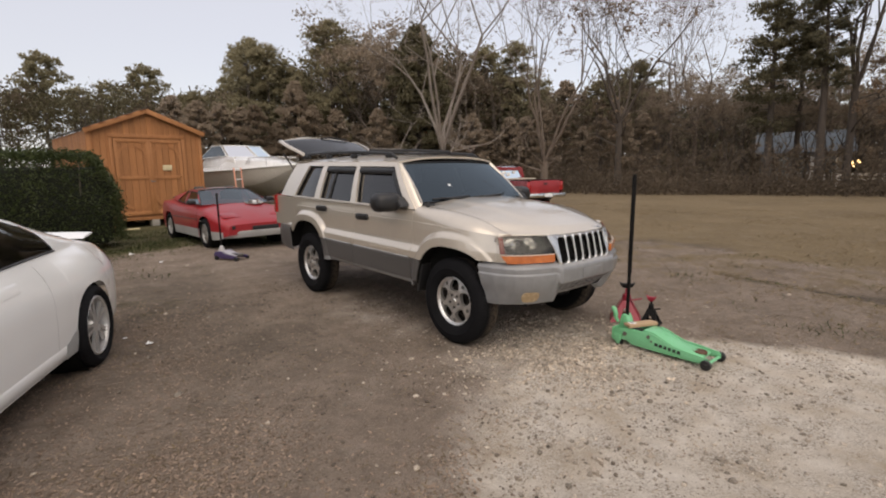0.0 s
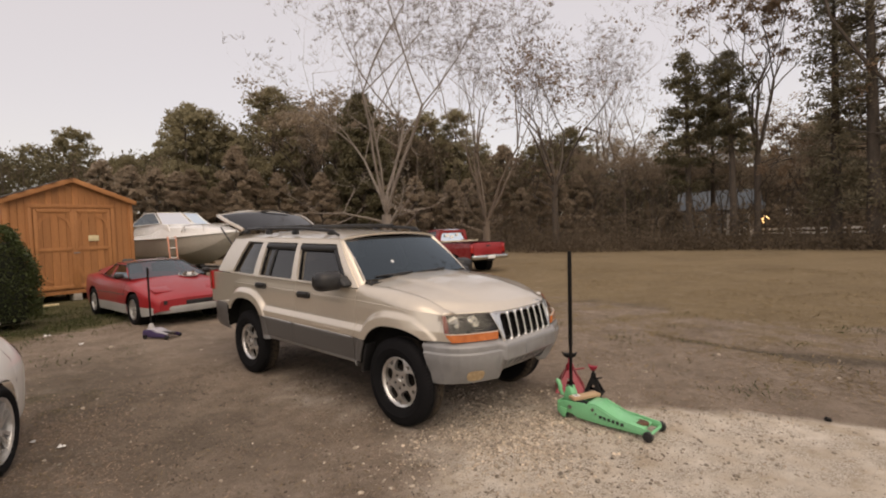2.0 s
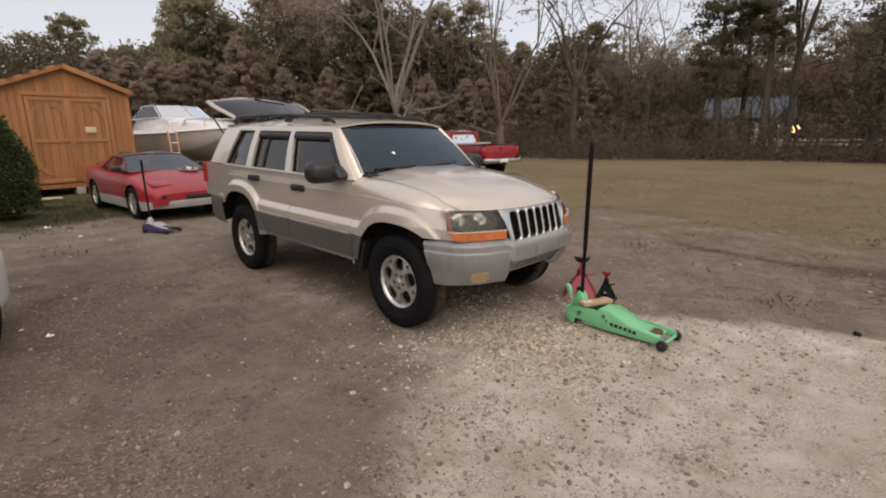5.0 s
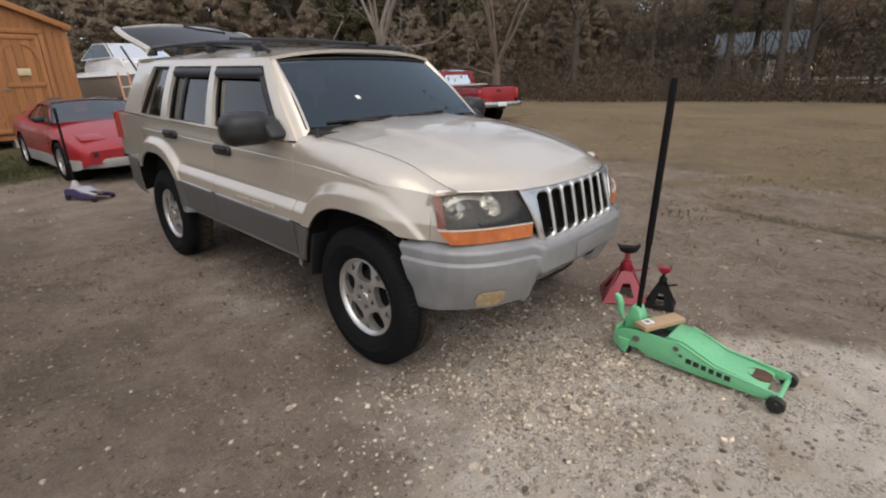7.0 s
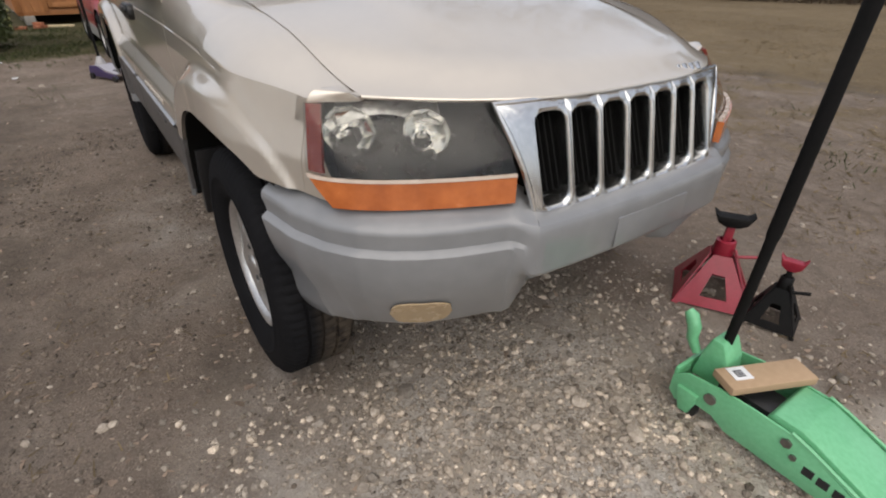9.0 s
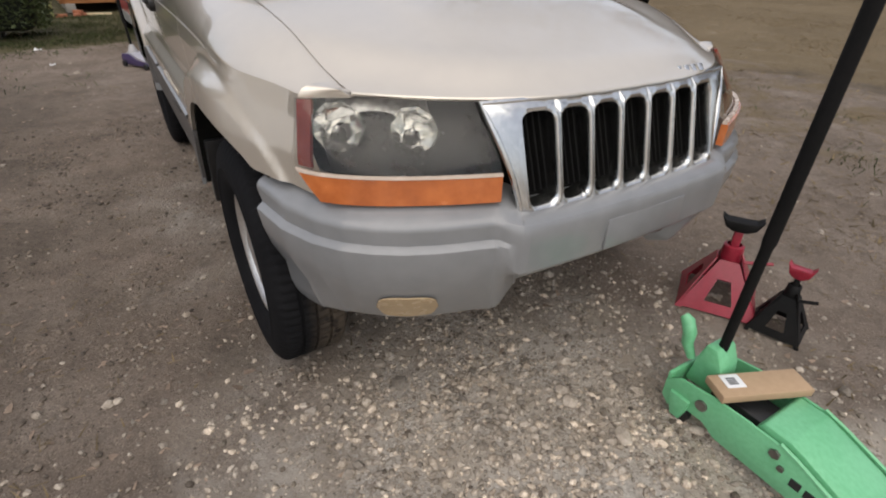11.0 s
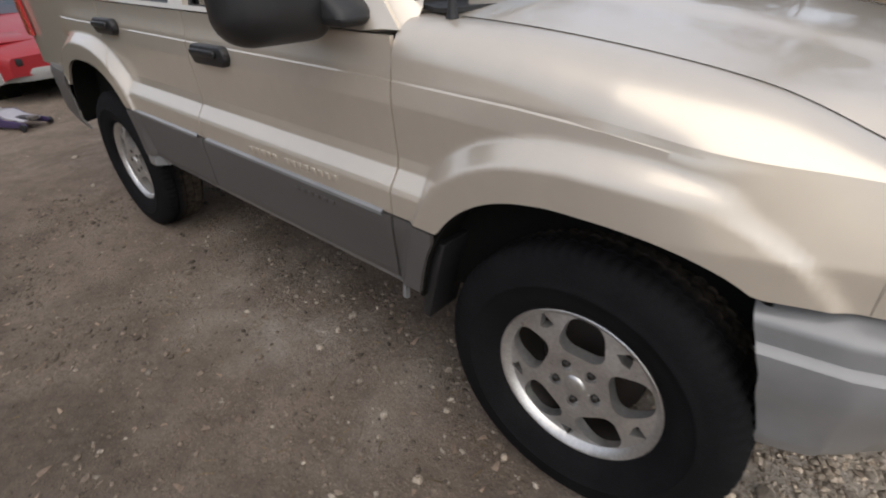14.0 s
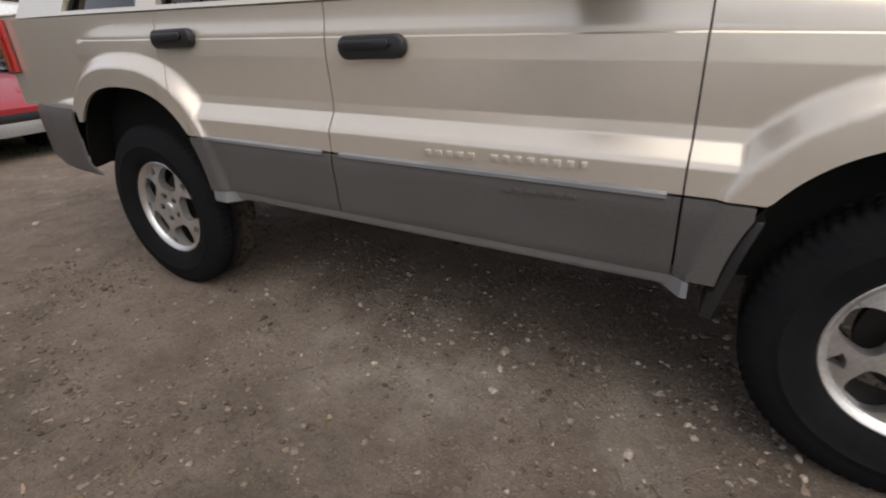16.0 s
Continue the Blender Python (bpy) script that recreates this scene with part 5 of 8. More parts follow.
def white_coupe(m):
    root = thing("coupe", m, "white two-door coupe with small trunk spoiler and tinted windows", "car")
    arches = [(0.0, 0.365, 0.33, 0.345), (2.85, 0.365, 0.33, 0.345)]
    half = lambda x: curve(x, [(-0.97, 0.70), (-0.90, 0.77), (-0.7, 0.842), (-0.3, 0.895), (0.0, 0.908), (0.4, 0.896), (1.4, 0.878), (2.4, 0.89), (2.85, 0.895), (3.3, 0.84), (3.62, 0.66), (3.70, 0.55)])
    low = lambda x: arch_lift(x, curve(x, [(-0.97, 0.46), (-0.8, 0.32), (-0.5, 0.26), (0.3, 0.24), (3.2, 0.22), (3.6, 0.22), (3.7, 0.30)]), arches)
    sh = lambda x: curve(x, [(-0.97, 0.72), (-0.90, 0.83), (-0.75, 0.895), (-0.45, 0.935), (-0.1, 0.950), (0.3, 0.953), (1.0, 0.948), (2.0, 0.90), (2.8, 0.80), (3.3, 0.68), (3.62, 0.54), (3.7, 0.48)])
    base = lambda x: curve(x, [(-0.97, 0.60), (-0.8, 0.68), (-0.45, 0.715), (0.2, 0.742), (1.0, 0.790), (2.0, 0.785), (2.8, 0.77), (3.3, 0.70), (3.62, 0.52), (3.7, 0.42)])
    rail = lambda x: curve(x, [(-0.97, 0.745), (-0.90, 0.87), (-0.75, 0.925), (-0.55, 0.98), (-0.42, 1.020), (0.06, 1.150), (0.42, 1.240), (0.8, 1.318), (1.1, 1.335), (1.35, 1.315), (2.05, 0.945), (2.5, 0.87), (3.1, 0.745), (3.6, 0.555), (3.7, 0.49)])
    rail_y = lambda x: curve(x, [(-0.97, 0.50), (-0.7, 0.58), (-0.42, 0.545), (0.06, 0.56), (0.42, 0.57), (0.9, 0.585), (1.35, 0.565), (2.05, 0.70), (2.8, 0.68), (3.3, 0.60), (3.62, 0.42), (3.7, 0.34)])
    deck = lambda x: curve(x, [(-0.97, 0.76), (-0.90, 0.90), (-0.75, 0.95), (-0.5, 0.995), (-0.4, 1.03), (0.06, 1.185), (0.42, 1.285), (0.8, 1.362), (1.1, 1.378), (1.35, 1.355), (2.05, 0.965), (2.5, 0.905), (3.1, 0.78), (3.6, 0.57), (3.7, 0.50)])
    # how far up the glass runs between the belt and the roof rail
    glass_top = lambda x: line(x, [(0.17, 0.10), (0.225, 0.64), (0.36, 0.80), (0.60, 0.86), (1.30, 0.84), (1.55, 0.80), (1.95, 0.30)])

    def flank(x, z):
        """Half width of the lower body: full below, rounding in over the haunch to the belt."""
        k = z / sh(x)
        w = half(x) * line(k, [(0.2, 0.955), (0.32, 0.983), (0.5, 0.997), (0.68, 1.0), (1.0, 1.0)])
        return lerp(w, base(x), max(0.0, (k - 0.66) / 0.34) ** 2.2)

    SIDE_N, WIN0, WIN1, RAIL_J, TOP_J = 20, 22, 28, 31, 41
    xs = sorted(set(stations(-0.97, 3.70, arches)) | set(spaced(0.10, 0.60, 0.02)))
    rows = []
    for x in xs:
        lo, top_z, by = min(low(x), sh(x) - 0.004), sh(x), base(x)
        r = [(flank(x, lerp(lo, top_z, k / SIDE_N)), lerp(lo, top_z, k / SIDE_N)) for k in range(SIDE_N + 1)]
        hi = glass_top(x) if 0.17 <= x <= 1.95 else 0.3
        hs = [0.03, 0.06] + [lerp(0.06, hi, k / 6) for k in range(1, 7)] + [lerp(hi, 1.0, k / 3) for k in range(1, 4)]
        for h in hs:
            r.append((lerp(by, rail_y(x), h) + 0.025 * math.sin(math.pi * h), lerp(top_z, rail(x), h)))
        for k in range(1, 11):
            u = 1 - k / 10
            r.append((rail_y(x) * u, lerp(deck(x), rail(x), u * u)))
        for _ in range(3):
            r = [p if j < 15 or j > TOP_J - 2 or WIN0 <= j <= WIN1 else tuple((r[j - 1][i] + 2 * p[i] + r[j + 1][i]) / 4 for i in (0, 1)) for j, p in enumerate(r)]
        rows.append([(x, -y, z) for y, z in r] + [(x, y, z) for y, z in r[-2::-1]])
    last = len(rows[0]) - 1

    def spot_of(i, j):
        j = min(j, last - 1 - j)
        x = (xs[i] + xs[i + 1]) / 2
        if WIN0 <= j < WIN1 and 0.17 < x < 1.90:
            return "side"
        if j >= RAIL_J + 1 and (-0.36 < x < 0.40 or 1.36 < x < 2.0):
            return "end"
        return ""

    skin = grid(rows, keep=lambda i, j: not spot_of(i, j))
    part("body", cap_ends(skin, rows), WHITE, root, smooth=70)
    panes = (("side_window", "side", 0.10, 2.0, 0), ("side_window", "side", 0.10, 2.0, 1), ("rear_window", "end", -0.5, 0.5, 2), ("windshield", "end", 1.3, 2.1, 2))
    for nm, kind, x0, x1, side in panes:
        inner = [[(x, y * 0.994, z - 0.003) for x, y, z in r] for r in rows]
        ok = lambda i, j: spot_of(i, j) == kind and x0 < xs[i] < x1 and (side == 2 or (j > last / 2) == bool(side))
        w = part(nm, grid(inner, keep=ok), DARKGLASS, root, "dark tinted glass", smooth=60)
        w.visible_shadow = False
        if kind == "side":
            sel = [i for i, x in enumerate(xs) if max(x0, 0.17) <= x <= min(x1, 1.90)]
            J = (lambda j: last - j) if side else (lambda j: j)
            part("window_seal", tube([rows[i][J(WIN0)] for i in sel], 0.008, seg=6), BLACK, w)
    for s in (-1, 1):
        sy = lambda x, z, o=0.0: s * (flank(x, z) + o)
        part("shut_line", tube([(0.66, sy(0.66, z, -0.0015), z) for z in spaced(0.27, 0.93, 0.05)], 0.0025, seg=5), SILVER, root)
        cup = [[(x, sy(x, 0.852 + dz, o), 0.852 + dz) for dz, o in ((-0.034, 0.0), (-0.02, 0.002), (0.0, 0.003), (0.02, 0.002), (0.032, 0.0))] for x in spaced(0.98, 1.20, 0.02)]
        part("door_handle", grid(cup, thick=0.001), WHITE, root, "flush white door handle", smooth=60)
        part("side_skirt", grid([[(x, sy(x, z, o), z) for z, o in ((0.335, 0.0), (0.325, 0.006), (0.25, 0.010), (0.225, -0.02))] for x in spaced(0.38, 2.46, 0.08)], fold=(0, -s * 0.03, 0)), WHITE, root, smooth=60)
        part("scuff_guard", grid([[(x, sy(x, z, 0.006), z) for z in (0.235, 0.28, 0.325, lerp(0.34, 0.40, step(0.56, 0.38, x)))] for x in spaced(0.375, 0.56, 0.02)], thick=0.003), SILVER, root, "dull grey scuff guard", smooth=60)
        part("wheel_well", lathe([(0.36, 0.85), (0.36, 0.60), (0, 0.60)], 32, m=pose(0, 0, 0.33) @ pose(0, 0, 0, -90 * s, 0, 0)), DARK, root)
        tl = [[(x, sy(x, z, 0.004), z) for z in (0.70, 0.75, 0.80, 0.83)] for x in (-0.76, -0.82, -0.87, -0.91, -0.94)]
        part("tail_lamp", grid(tl), REDLENS, root, "red tail lamp")
    sp = [[(-0.74 - 0.03 * abs(u) + dx, u * 0.63, 0.972 - 0.016 * u * u + dz) for dx, dz in ((0.08, 0.0), (0.0, 0.018), (-0.15, 0.036), (-0.155, 0.022), (-0.02, 0.002), (0.08, 0.0))] for u in [(-1 + k / 12) for k in range(25)]]
    part("trunk_spoiler", grid(sp, thick=0.004), WHITE, root, smooth=60)
    for y in (-0.42, 0.42):
        part("spoiler_foot", box((0.09, 0.05, 0.07), (-0.74, y, 0.95), 0.012), WHITE, root)
    part("underbody", box((3.9, 1.3, 0.08), (1.3, 0, 0.24), 0.02), DARK, root)
    part("cabin_floor", box((1.9, 1.2, 0.05), (0.9, 0, 0.58), 0.01), DARK, root)
    for y in (-0.34, 0.34):
        st = part("seat", box((0.16, 0.48, 0.62), (0.95, y, 0.86), 0.06, rot=(0, -18, 0)), SEAT, root, smooth=60)
        part("headrest", box((0.08, 0.24, 0.13), (0.82, y, 1.18), 0.04, rot=(0, -14, 0)), SEAT, st, smooth=60)
    car_wheels(root, [(0, 0.80, 0), (0, -0.80, 0), (2.85, 0.79, 0), (2.85, -0.79, 0)], 0.328, 0.235, 0.232, spoke_rim(0.232, 0.10, 5, 12, 0.015), COUPERIM, "silver alloy rim with five split spokes")
    return root


def red_sports_car(m):
    root = thing("sports_car", m, "faded red wedge-shaped sports car with grey lower trim", "car")
    arches = [(0.0, 0.36, 0.30, 0.345), (-2.373, 0.36, 0.30, 0.345)]
    half = lambda x: curve(x, [(-3.22, 0.72), (-3.1, 0.80), (-2.37, 0.865), (-1.2, 0.845), (0.0, 0.86), (0.5, 0.835), (0.80, 0.77), (0.90, 0.70)])
    base = lambda x: curve(x, [(-3.22, 0.40), (-3.0, 0.26), (-2.6, 0.21), (0.3, 0.20), (0.7, 0.24), (0.9, 0.31)])
    low = lambda x: arch_lift(x, base(x), arches)
    sh = lambda x: curve(x, [(-3.22, 0.80), (-3.1, 0.86), (-2.4, 0.87), (-1.6, 0.82), (-0.6, 0.80), (0.0, 0.735), (0.45, 0.63), (0.78, 0.545), (0.90, 0.50)])
    dk = lambda x: curve(x, [(-3.22, 0.84), (-3.1, 0.93), (-2.5, 0.955), (-1.6, 0.92), (-0.5, 0.885), (0.0, 0.80), (0.45, 0.69), (0.78, 0.58), (0.90, 0.52)])
    prof = [(0.2, 0.96), (0.4, 0.99), (0.6, 1.0), (0.85, 0.985), (0.95, 0.96), (1.0, 0.925)]
    rows = car_rows(stations(-3.22, 0.90, arches), half, low, sh, dk, prof, n=16)
    part("body", cap_ends(grid(rows), rows), RED, root, smooth=45)
    cols = [((-0.40, 0.74, 0.855), (-1.08, 0.555, 1.135)), ((-1.42, 0.755, 0.845), (-1.46, 0.555, 1.155)), ((-2.02, 0.735, 0.895), (-1.70, 0.545, 1.140)), ((-2.62, 0.66, 0.95), (-1.78, 0.535, 1.125))]
    cabin(root, RED, CARGLASS, cols, (True, True, False), crown=0.03, bow=0.07, trim=0.045, roof_mat=mat("dark_red_roof", (0.10, 0.012, 0.014), (0.15, 0.02, 0.02), rough=0.3, coat=0.5))
    for s in (-1, 1):
        sy = lambda x, z, o=0.0: s * (half(x) * line(z / sh(x), prof) + o)
        for a, b in ((-2.0, -0.375), (0.375, 0.80)):
            part("lower_trim", grid([[(x, sy(x, z, 0.008), z) for z in (base(x) - 0.01, lerp(base(x), 0.365, 0.5), 0.36, 0.37)] for x in spaced(a, b, 0.08)], fold=(0, -s * 0.03, 0)), SILVER, root, "grey lower body trim")
        part("side_moulding", tube([(x, sy(x, 0.565, 0.004), 0.565) for x in spaced(-1.98, -0.40, 0.2)], 0.010, seg=6), BLACK, root)
        part("shut_line", tube([(-0.44, sy(-0.44, z, 0.001), z) for z in spaced(0.25, 0.80, 0.08)], 0.004, seg=5), DARK, root)
        part("door_mirror", box((0.12, 0.16, 0.10), (-0.62, s * 0.86, 0.92), 0.035), BLACK, root, smooth=60)
        part("wheel_well", lathe([(0.35, 0.82), (0.35, 0.55), (0, 0.55)], 28, m=pose(0, 0, 0.30) @ pose(0, 0, 0, -90 * s, 0, 0)), DARK, root)
        part("wheel_well", lathe([(0.35, 0.82), (0.35, 0.55), (0, 0.55)], 28, m=pose(-2.373, 0, 0.30) @ pose(0, 0, 0, -90 * s, 0, 0)), DARK, root)
        part("turn_lamp", box((0.05, 0.26, 0.075), (0.862, s * 0.50, 0.455), 0.008, rot=(0, 0, -s * 12)), BLACK, root)
        part("lamp_cover", box((0.30, 0.36, 0.012), (0.45, s * 0.48, 0.672), 0.004, rot=(0, 15, 0)), RED, root)
    part("front_skirt", grid([[(curve(abs(u), [(0, 0.925), (0.6, 0.90), (0.85, 0.84), (1.0, 0.74)]) + dx, u * 0.79, z) for dx, z in ((-0.06, 0.385), (0.004, 0.380), (0.012, 0.33), (-0.02, 0.25), (-0.10, 0.24))] for u in [(-1 + k / 12) for k in range(25)]]), SILVER, root, "grey front air dam", smooth=60)
    part("nose_opening", box((0.05, 0.55, 0.085), (0.885, 0.05, 0.425), 0.01), BLACK, root)
    part("underbody", box((3.6, 1.3, 0.08), (-1.2, 0, 0.26), 0.02), DARK, root)
    car_wheels(root, [(0, 0.76, 0), (0, -0.76, 0), (-2.373, 0.76, 0), (-2.373, -0.76, 0)], 0.302, 0.205, 0.19, spoke_rim(0.19, 0.085, 8, 0, 0.016), ALLOY, "grey alloy rim")
    return root


def pickup(m):
    root = thing("pickup_truck", m, "dark red compact pickup truck with chrome rear bumper", "truck")
    arches = [(0.0, 0.40, 0.36, 0.38), (2.75, 0.40, 0.36, 0.38)]
    hw = 0.80
    for s in (-1, 1):
        rows = []
        for x in stations(-1.02, 0.92, arches[:1]):
            lo = arch_lift(x, 0.50, arches[:1])
            rows.append([(x, s * line(z, [(0.45, 0.77), (0.6, 0.80), (0.9, 0.805), (1.06, 0.79), (1.09, 0.775)]), max(z, lo)) for z in spaced(0.50, 1.09, 0.03)] + [(x, s * 0.73, 1.095), (x, s * 0.73, 0.66)])
        part("bed_side", grid(rows), MAROON, root, smooth=50)
        part("rail_cap", box((1.9, 0.09, 0.02), (-0.05, s * 0.755, 1.10), 0.006), BLACK, root)
        part("tail_lamp", box((0.03, 0.13, 0.30), (-1.012, s * 0.735, 0.90), 0.008), REDLENS, root, "red tail lamp")
        part("wheel_well", lathe([(0.40, 0.78), (0.40, 0.5), (0, 0.5)], 28, m=pose(0, 0, 0.36) @ pose(0, 0, 0, -90 * s, 0, 0)), DARK, root)
        part("door_mirror", box((0.10, 0.16, 0.14), (2.12, s * 0.90, 1.17), 0.03), BLACK, root)
    part("tailgate", box((0.06, 1.32, 0.44), (-1.0, 0, 0.865), 0.015), RED, root, "red tailgate")
    part("gate_handle", box((0.02, 0.16, 0.06), (-1.035, 0, 0.98), 0.006), BLACK, root)
    part("bed_floor", box((1.9, 1.45, 0.05), (-0.05, 0, 0.68), 0.01), DARK, root)
    part("front_board", box((0.05, 1.45, 0.42), (0.90, 0, 0.88), 0.01), MAROON, root)
    rb = part("rear_bumper", box((0.16, 1.62, 0.15), (-1.12, 0, 0.585), 0.03), CHROME, root, "chrome step bumper", smooth=60)
    part("plate_recess", box((0.01, 0.34, 0.12), (-1.203, 0, 0.59), 0.003), DOT, rb)
    part("bumper_pad", box((0.10, 0.55, 0.012), (-1.12, 0, 0.665), 0.003), BLACK, rb)
    part("hitch", tube([(-0.9, 0, 0.48), (-1.22, 0, 0.47), (-1.25, 0, 0.52)], 0.03, seg=8), BLACK, root)
    half = lambda x: curve(x, [(0.98, 0.79), (1.6, 0.805), (2.7, 0.80), (3.3, 0.76), (3.5, 0.70)])
    low = lambda x: arch_lift(x, 0.42, arches[1:])
    sh = lambda x: curve(x, [(0.98, 1.08), (2.2, 1.06), (2.8, 1.0), (3.4, 0.92), (3.5, 0.86)])
    dk = lambda x: curve(x, [(0.98, 1.10), (2.2, 1.12), (2.8, 1.08), (3.4, 0.98), (3.5, 0.90)])
    prof = [(0.3, 0.96), (0.6, 1.0), (0.9, 0.99), (1.0, 0.95)]
    rows = car_rows(stations(0.98, 3.5, arches[1:]), half, low, sh, dk, prof)
    part("cab_body", cap_ends(grid(rows), rows), MAROON, root, smooth=50)
    cols = [((2.20, 0.74, 1.09), (1.70, 0.60, 1.55)), ((1.08, 0.755, 1.09), (1.14, 0.61, 1.575)), ((1.00, 0.74, 1.09), (1.08, 0.60, 1.56))]
    cabin(root, MAROON, CARGLASS, cols, (True, False), crown=0.04, bow=0.03, trim=0.06)
    back = [(-0.745, 1.08), (0.745, 1.08), (0.735, 1.16), (0.625, 1.53), (0.58, 1.57), (-0.58, 1.57), (-0.625, 1.53), (-0.735, 1.16)]
    pane = [(-0.58, 1.18), (0.58, 1.18), (0.50, 1.46), (-0.50, 1.46)]
    part("cab_back", cut(prism(back, 0.05, m=pose(1.02, 0, 0, 0, 0, 90)), [prism(pane, 0.4, m=pose(1.02, 0, 0, 0, 0, 90))]), MAROON, root)
    for k, (y, z, a) in enumerate(((0.28, 1.36, 0.20), (0.05, 1.30, 0.16), (-0.22, 1.38, 0.12))):
        part("window_decal", prism(ring(a, 0.12, 0.05, 4), 0.003, m=pose(0.99 + 0.01 * k - (0.02 if k else 0.02), y, z, 0, 8, 90)), DOT, root)
    part("bed_toolbox", box((0.42, 1.58, 0.05), (0.62, 0, 1.135), 0.01), mat("weathered_board", (0.42, 0.36, 0.28), (0.55, 0.48, 0.38), rough=0.8, s1=2, s2=40), root, "pale board across the bed")
    part("underbody", box((4.0, 1.0, 0.10), (1.2, 0, 0.46), 0.02), DARK, root)
    car_wheels(root, [(0, 0.70, 0), (0, -0.70, 0), (2.75, 0.70, 0), (2.75, -0.70, 0)], 0.345, 0.225, 0.195, spoke_rim(0.195, 0.07, 6, 0, 0.03), STEEL, "grey steel rim")
    return root


white_coupe(pose(-1.99, -4.04, 0, 0, 0, -24))
red_sports_car(pose(-7.85, 0.20, 0, 0, 0, 2.4) @ Matrix.Scale(1.015, 4))
pickup(pose(-8.85, 10.97, 0, 0, 0, 169) @ Matrix.Scale(1.03, 4))

# ---- yard things ----
GREEN = mat("green_jack_paint", (0.135, 0.44, 0.21), (0.19, 0.53, 0.28), rough=0.38, coat=0.15, s1=5, s2=70, rv=0.12, bump=0.02)
POLE = mat("black_foam_grip", (0.005, 0.005, 0.005), (0.011, 0.010, 0.010), rough=0.75, s1=10, s2=120, bump=0.05, spec=0.15)
STANDRED = mat("red_stand_paint", (0.24, 0.010, 0.026), (0.32, 0.018, 0.04), rough=0.4, coat=0.2, s1=6, s2=60)
STANDBLK = mat("black_stand_paint", (0.005, 0.005, 0.005), (0.012, 0.011, 0.011), rough=0.6, s1=8, s2=80, spec=0.15)
CARD = mat("brown_cardboard", (0.40, 0.27, 0.16), (0.46, 0.32, 0.20), rough=0.85, s1=3, s2=60, stretch=(1, 1, 6))
PURPLE = mat("purple_jack_paint", (0.045, 0.03, 0.09), (0.07, 0.05, 0.13), rough=0.4, s1=6, s2=70)
CEDAR = vary(mat("stained_pine_boards", (0.30, 0.122, 0.042), (0.45, 0.20, 0.074), rough=0.7, s1=1.4, s2=26, bump=0.15, bscale=30, stretch=(3, 3, 0.35)), 0.16)
CEDARTRIM = mat("stained_pine_trim", (0.33, 0.135, 0.045), (0.44, 0.195, 0.072), rough=0.65, s1=2, s2=30, bump=0.12, bscale=30, stretch=(2, 2, 0.5))
SHINGLE = vary(mat("grey_shingle", (0.07, 0.062, 0.055), (0.12, 0.105, 0.095), rough=0.95, s1=4, s2=90, bump=0.3, bscale=120), 0.25)
BLOCK = mat("concrete_block", (0.28, 0.26, 0.23), (0.38, 0.36, 0.32), rough=0.95, s1=4, s2=60, bump=0.3, bscale=90)
GEL = mat("white_gelcoat", (0.68, 0.68, 0.67), (0.76, 0.76, 0.75), rough=0.25, coat=0.5, s1=1, s2=30)
HULL = mat("dull_tan_hull", (0.40, 0.37, 0.32), (0.50, 0.47, 0.42), rough=0.5, s1=1.2, s2=20)
WOODRAW = mat("raw_timber", (0.42, 0.29, 0.16), (0.54, 0.39, 0.23), rough=0.8, s1=3, s2=40, stretch=(1, 6, 6))


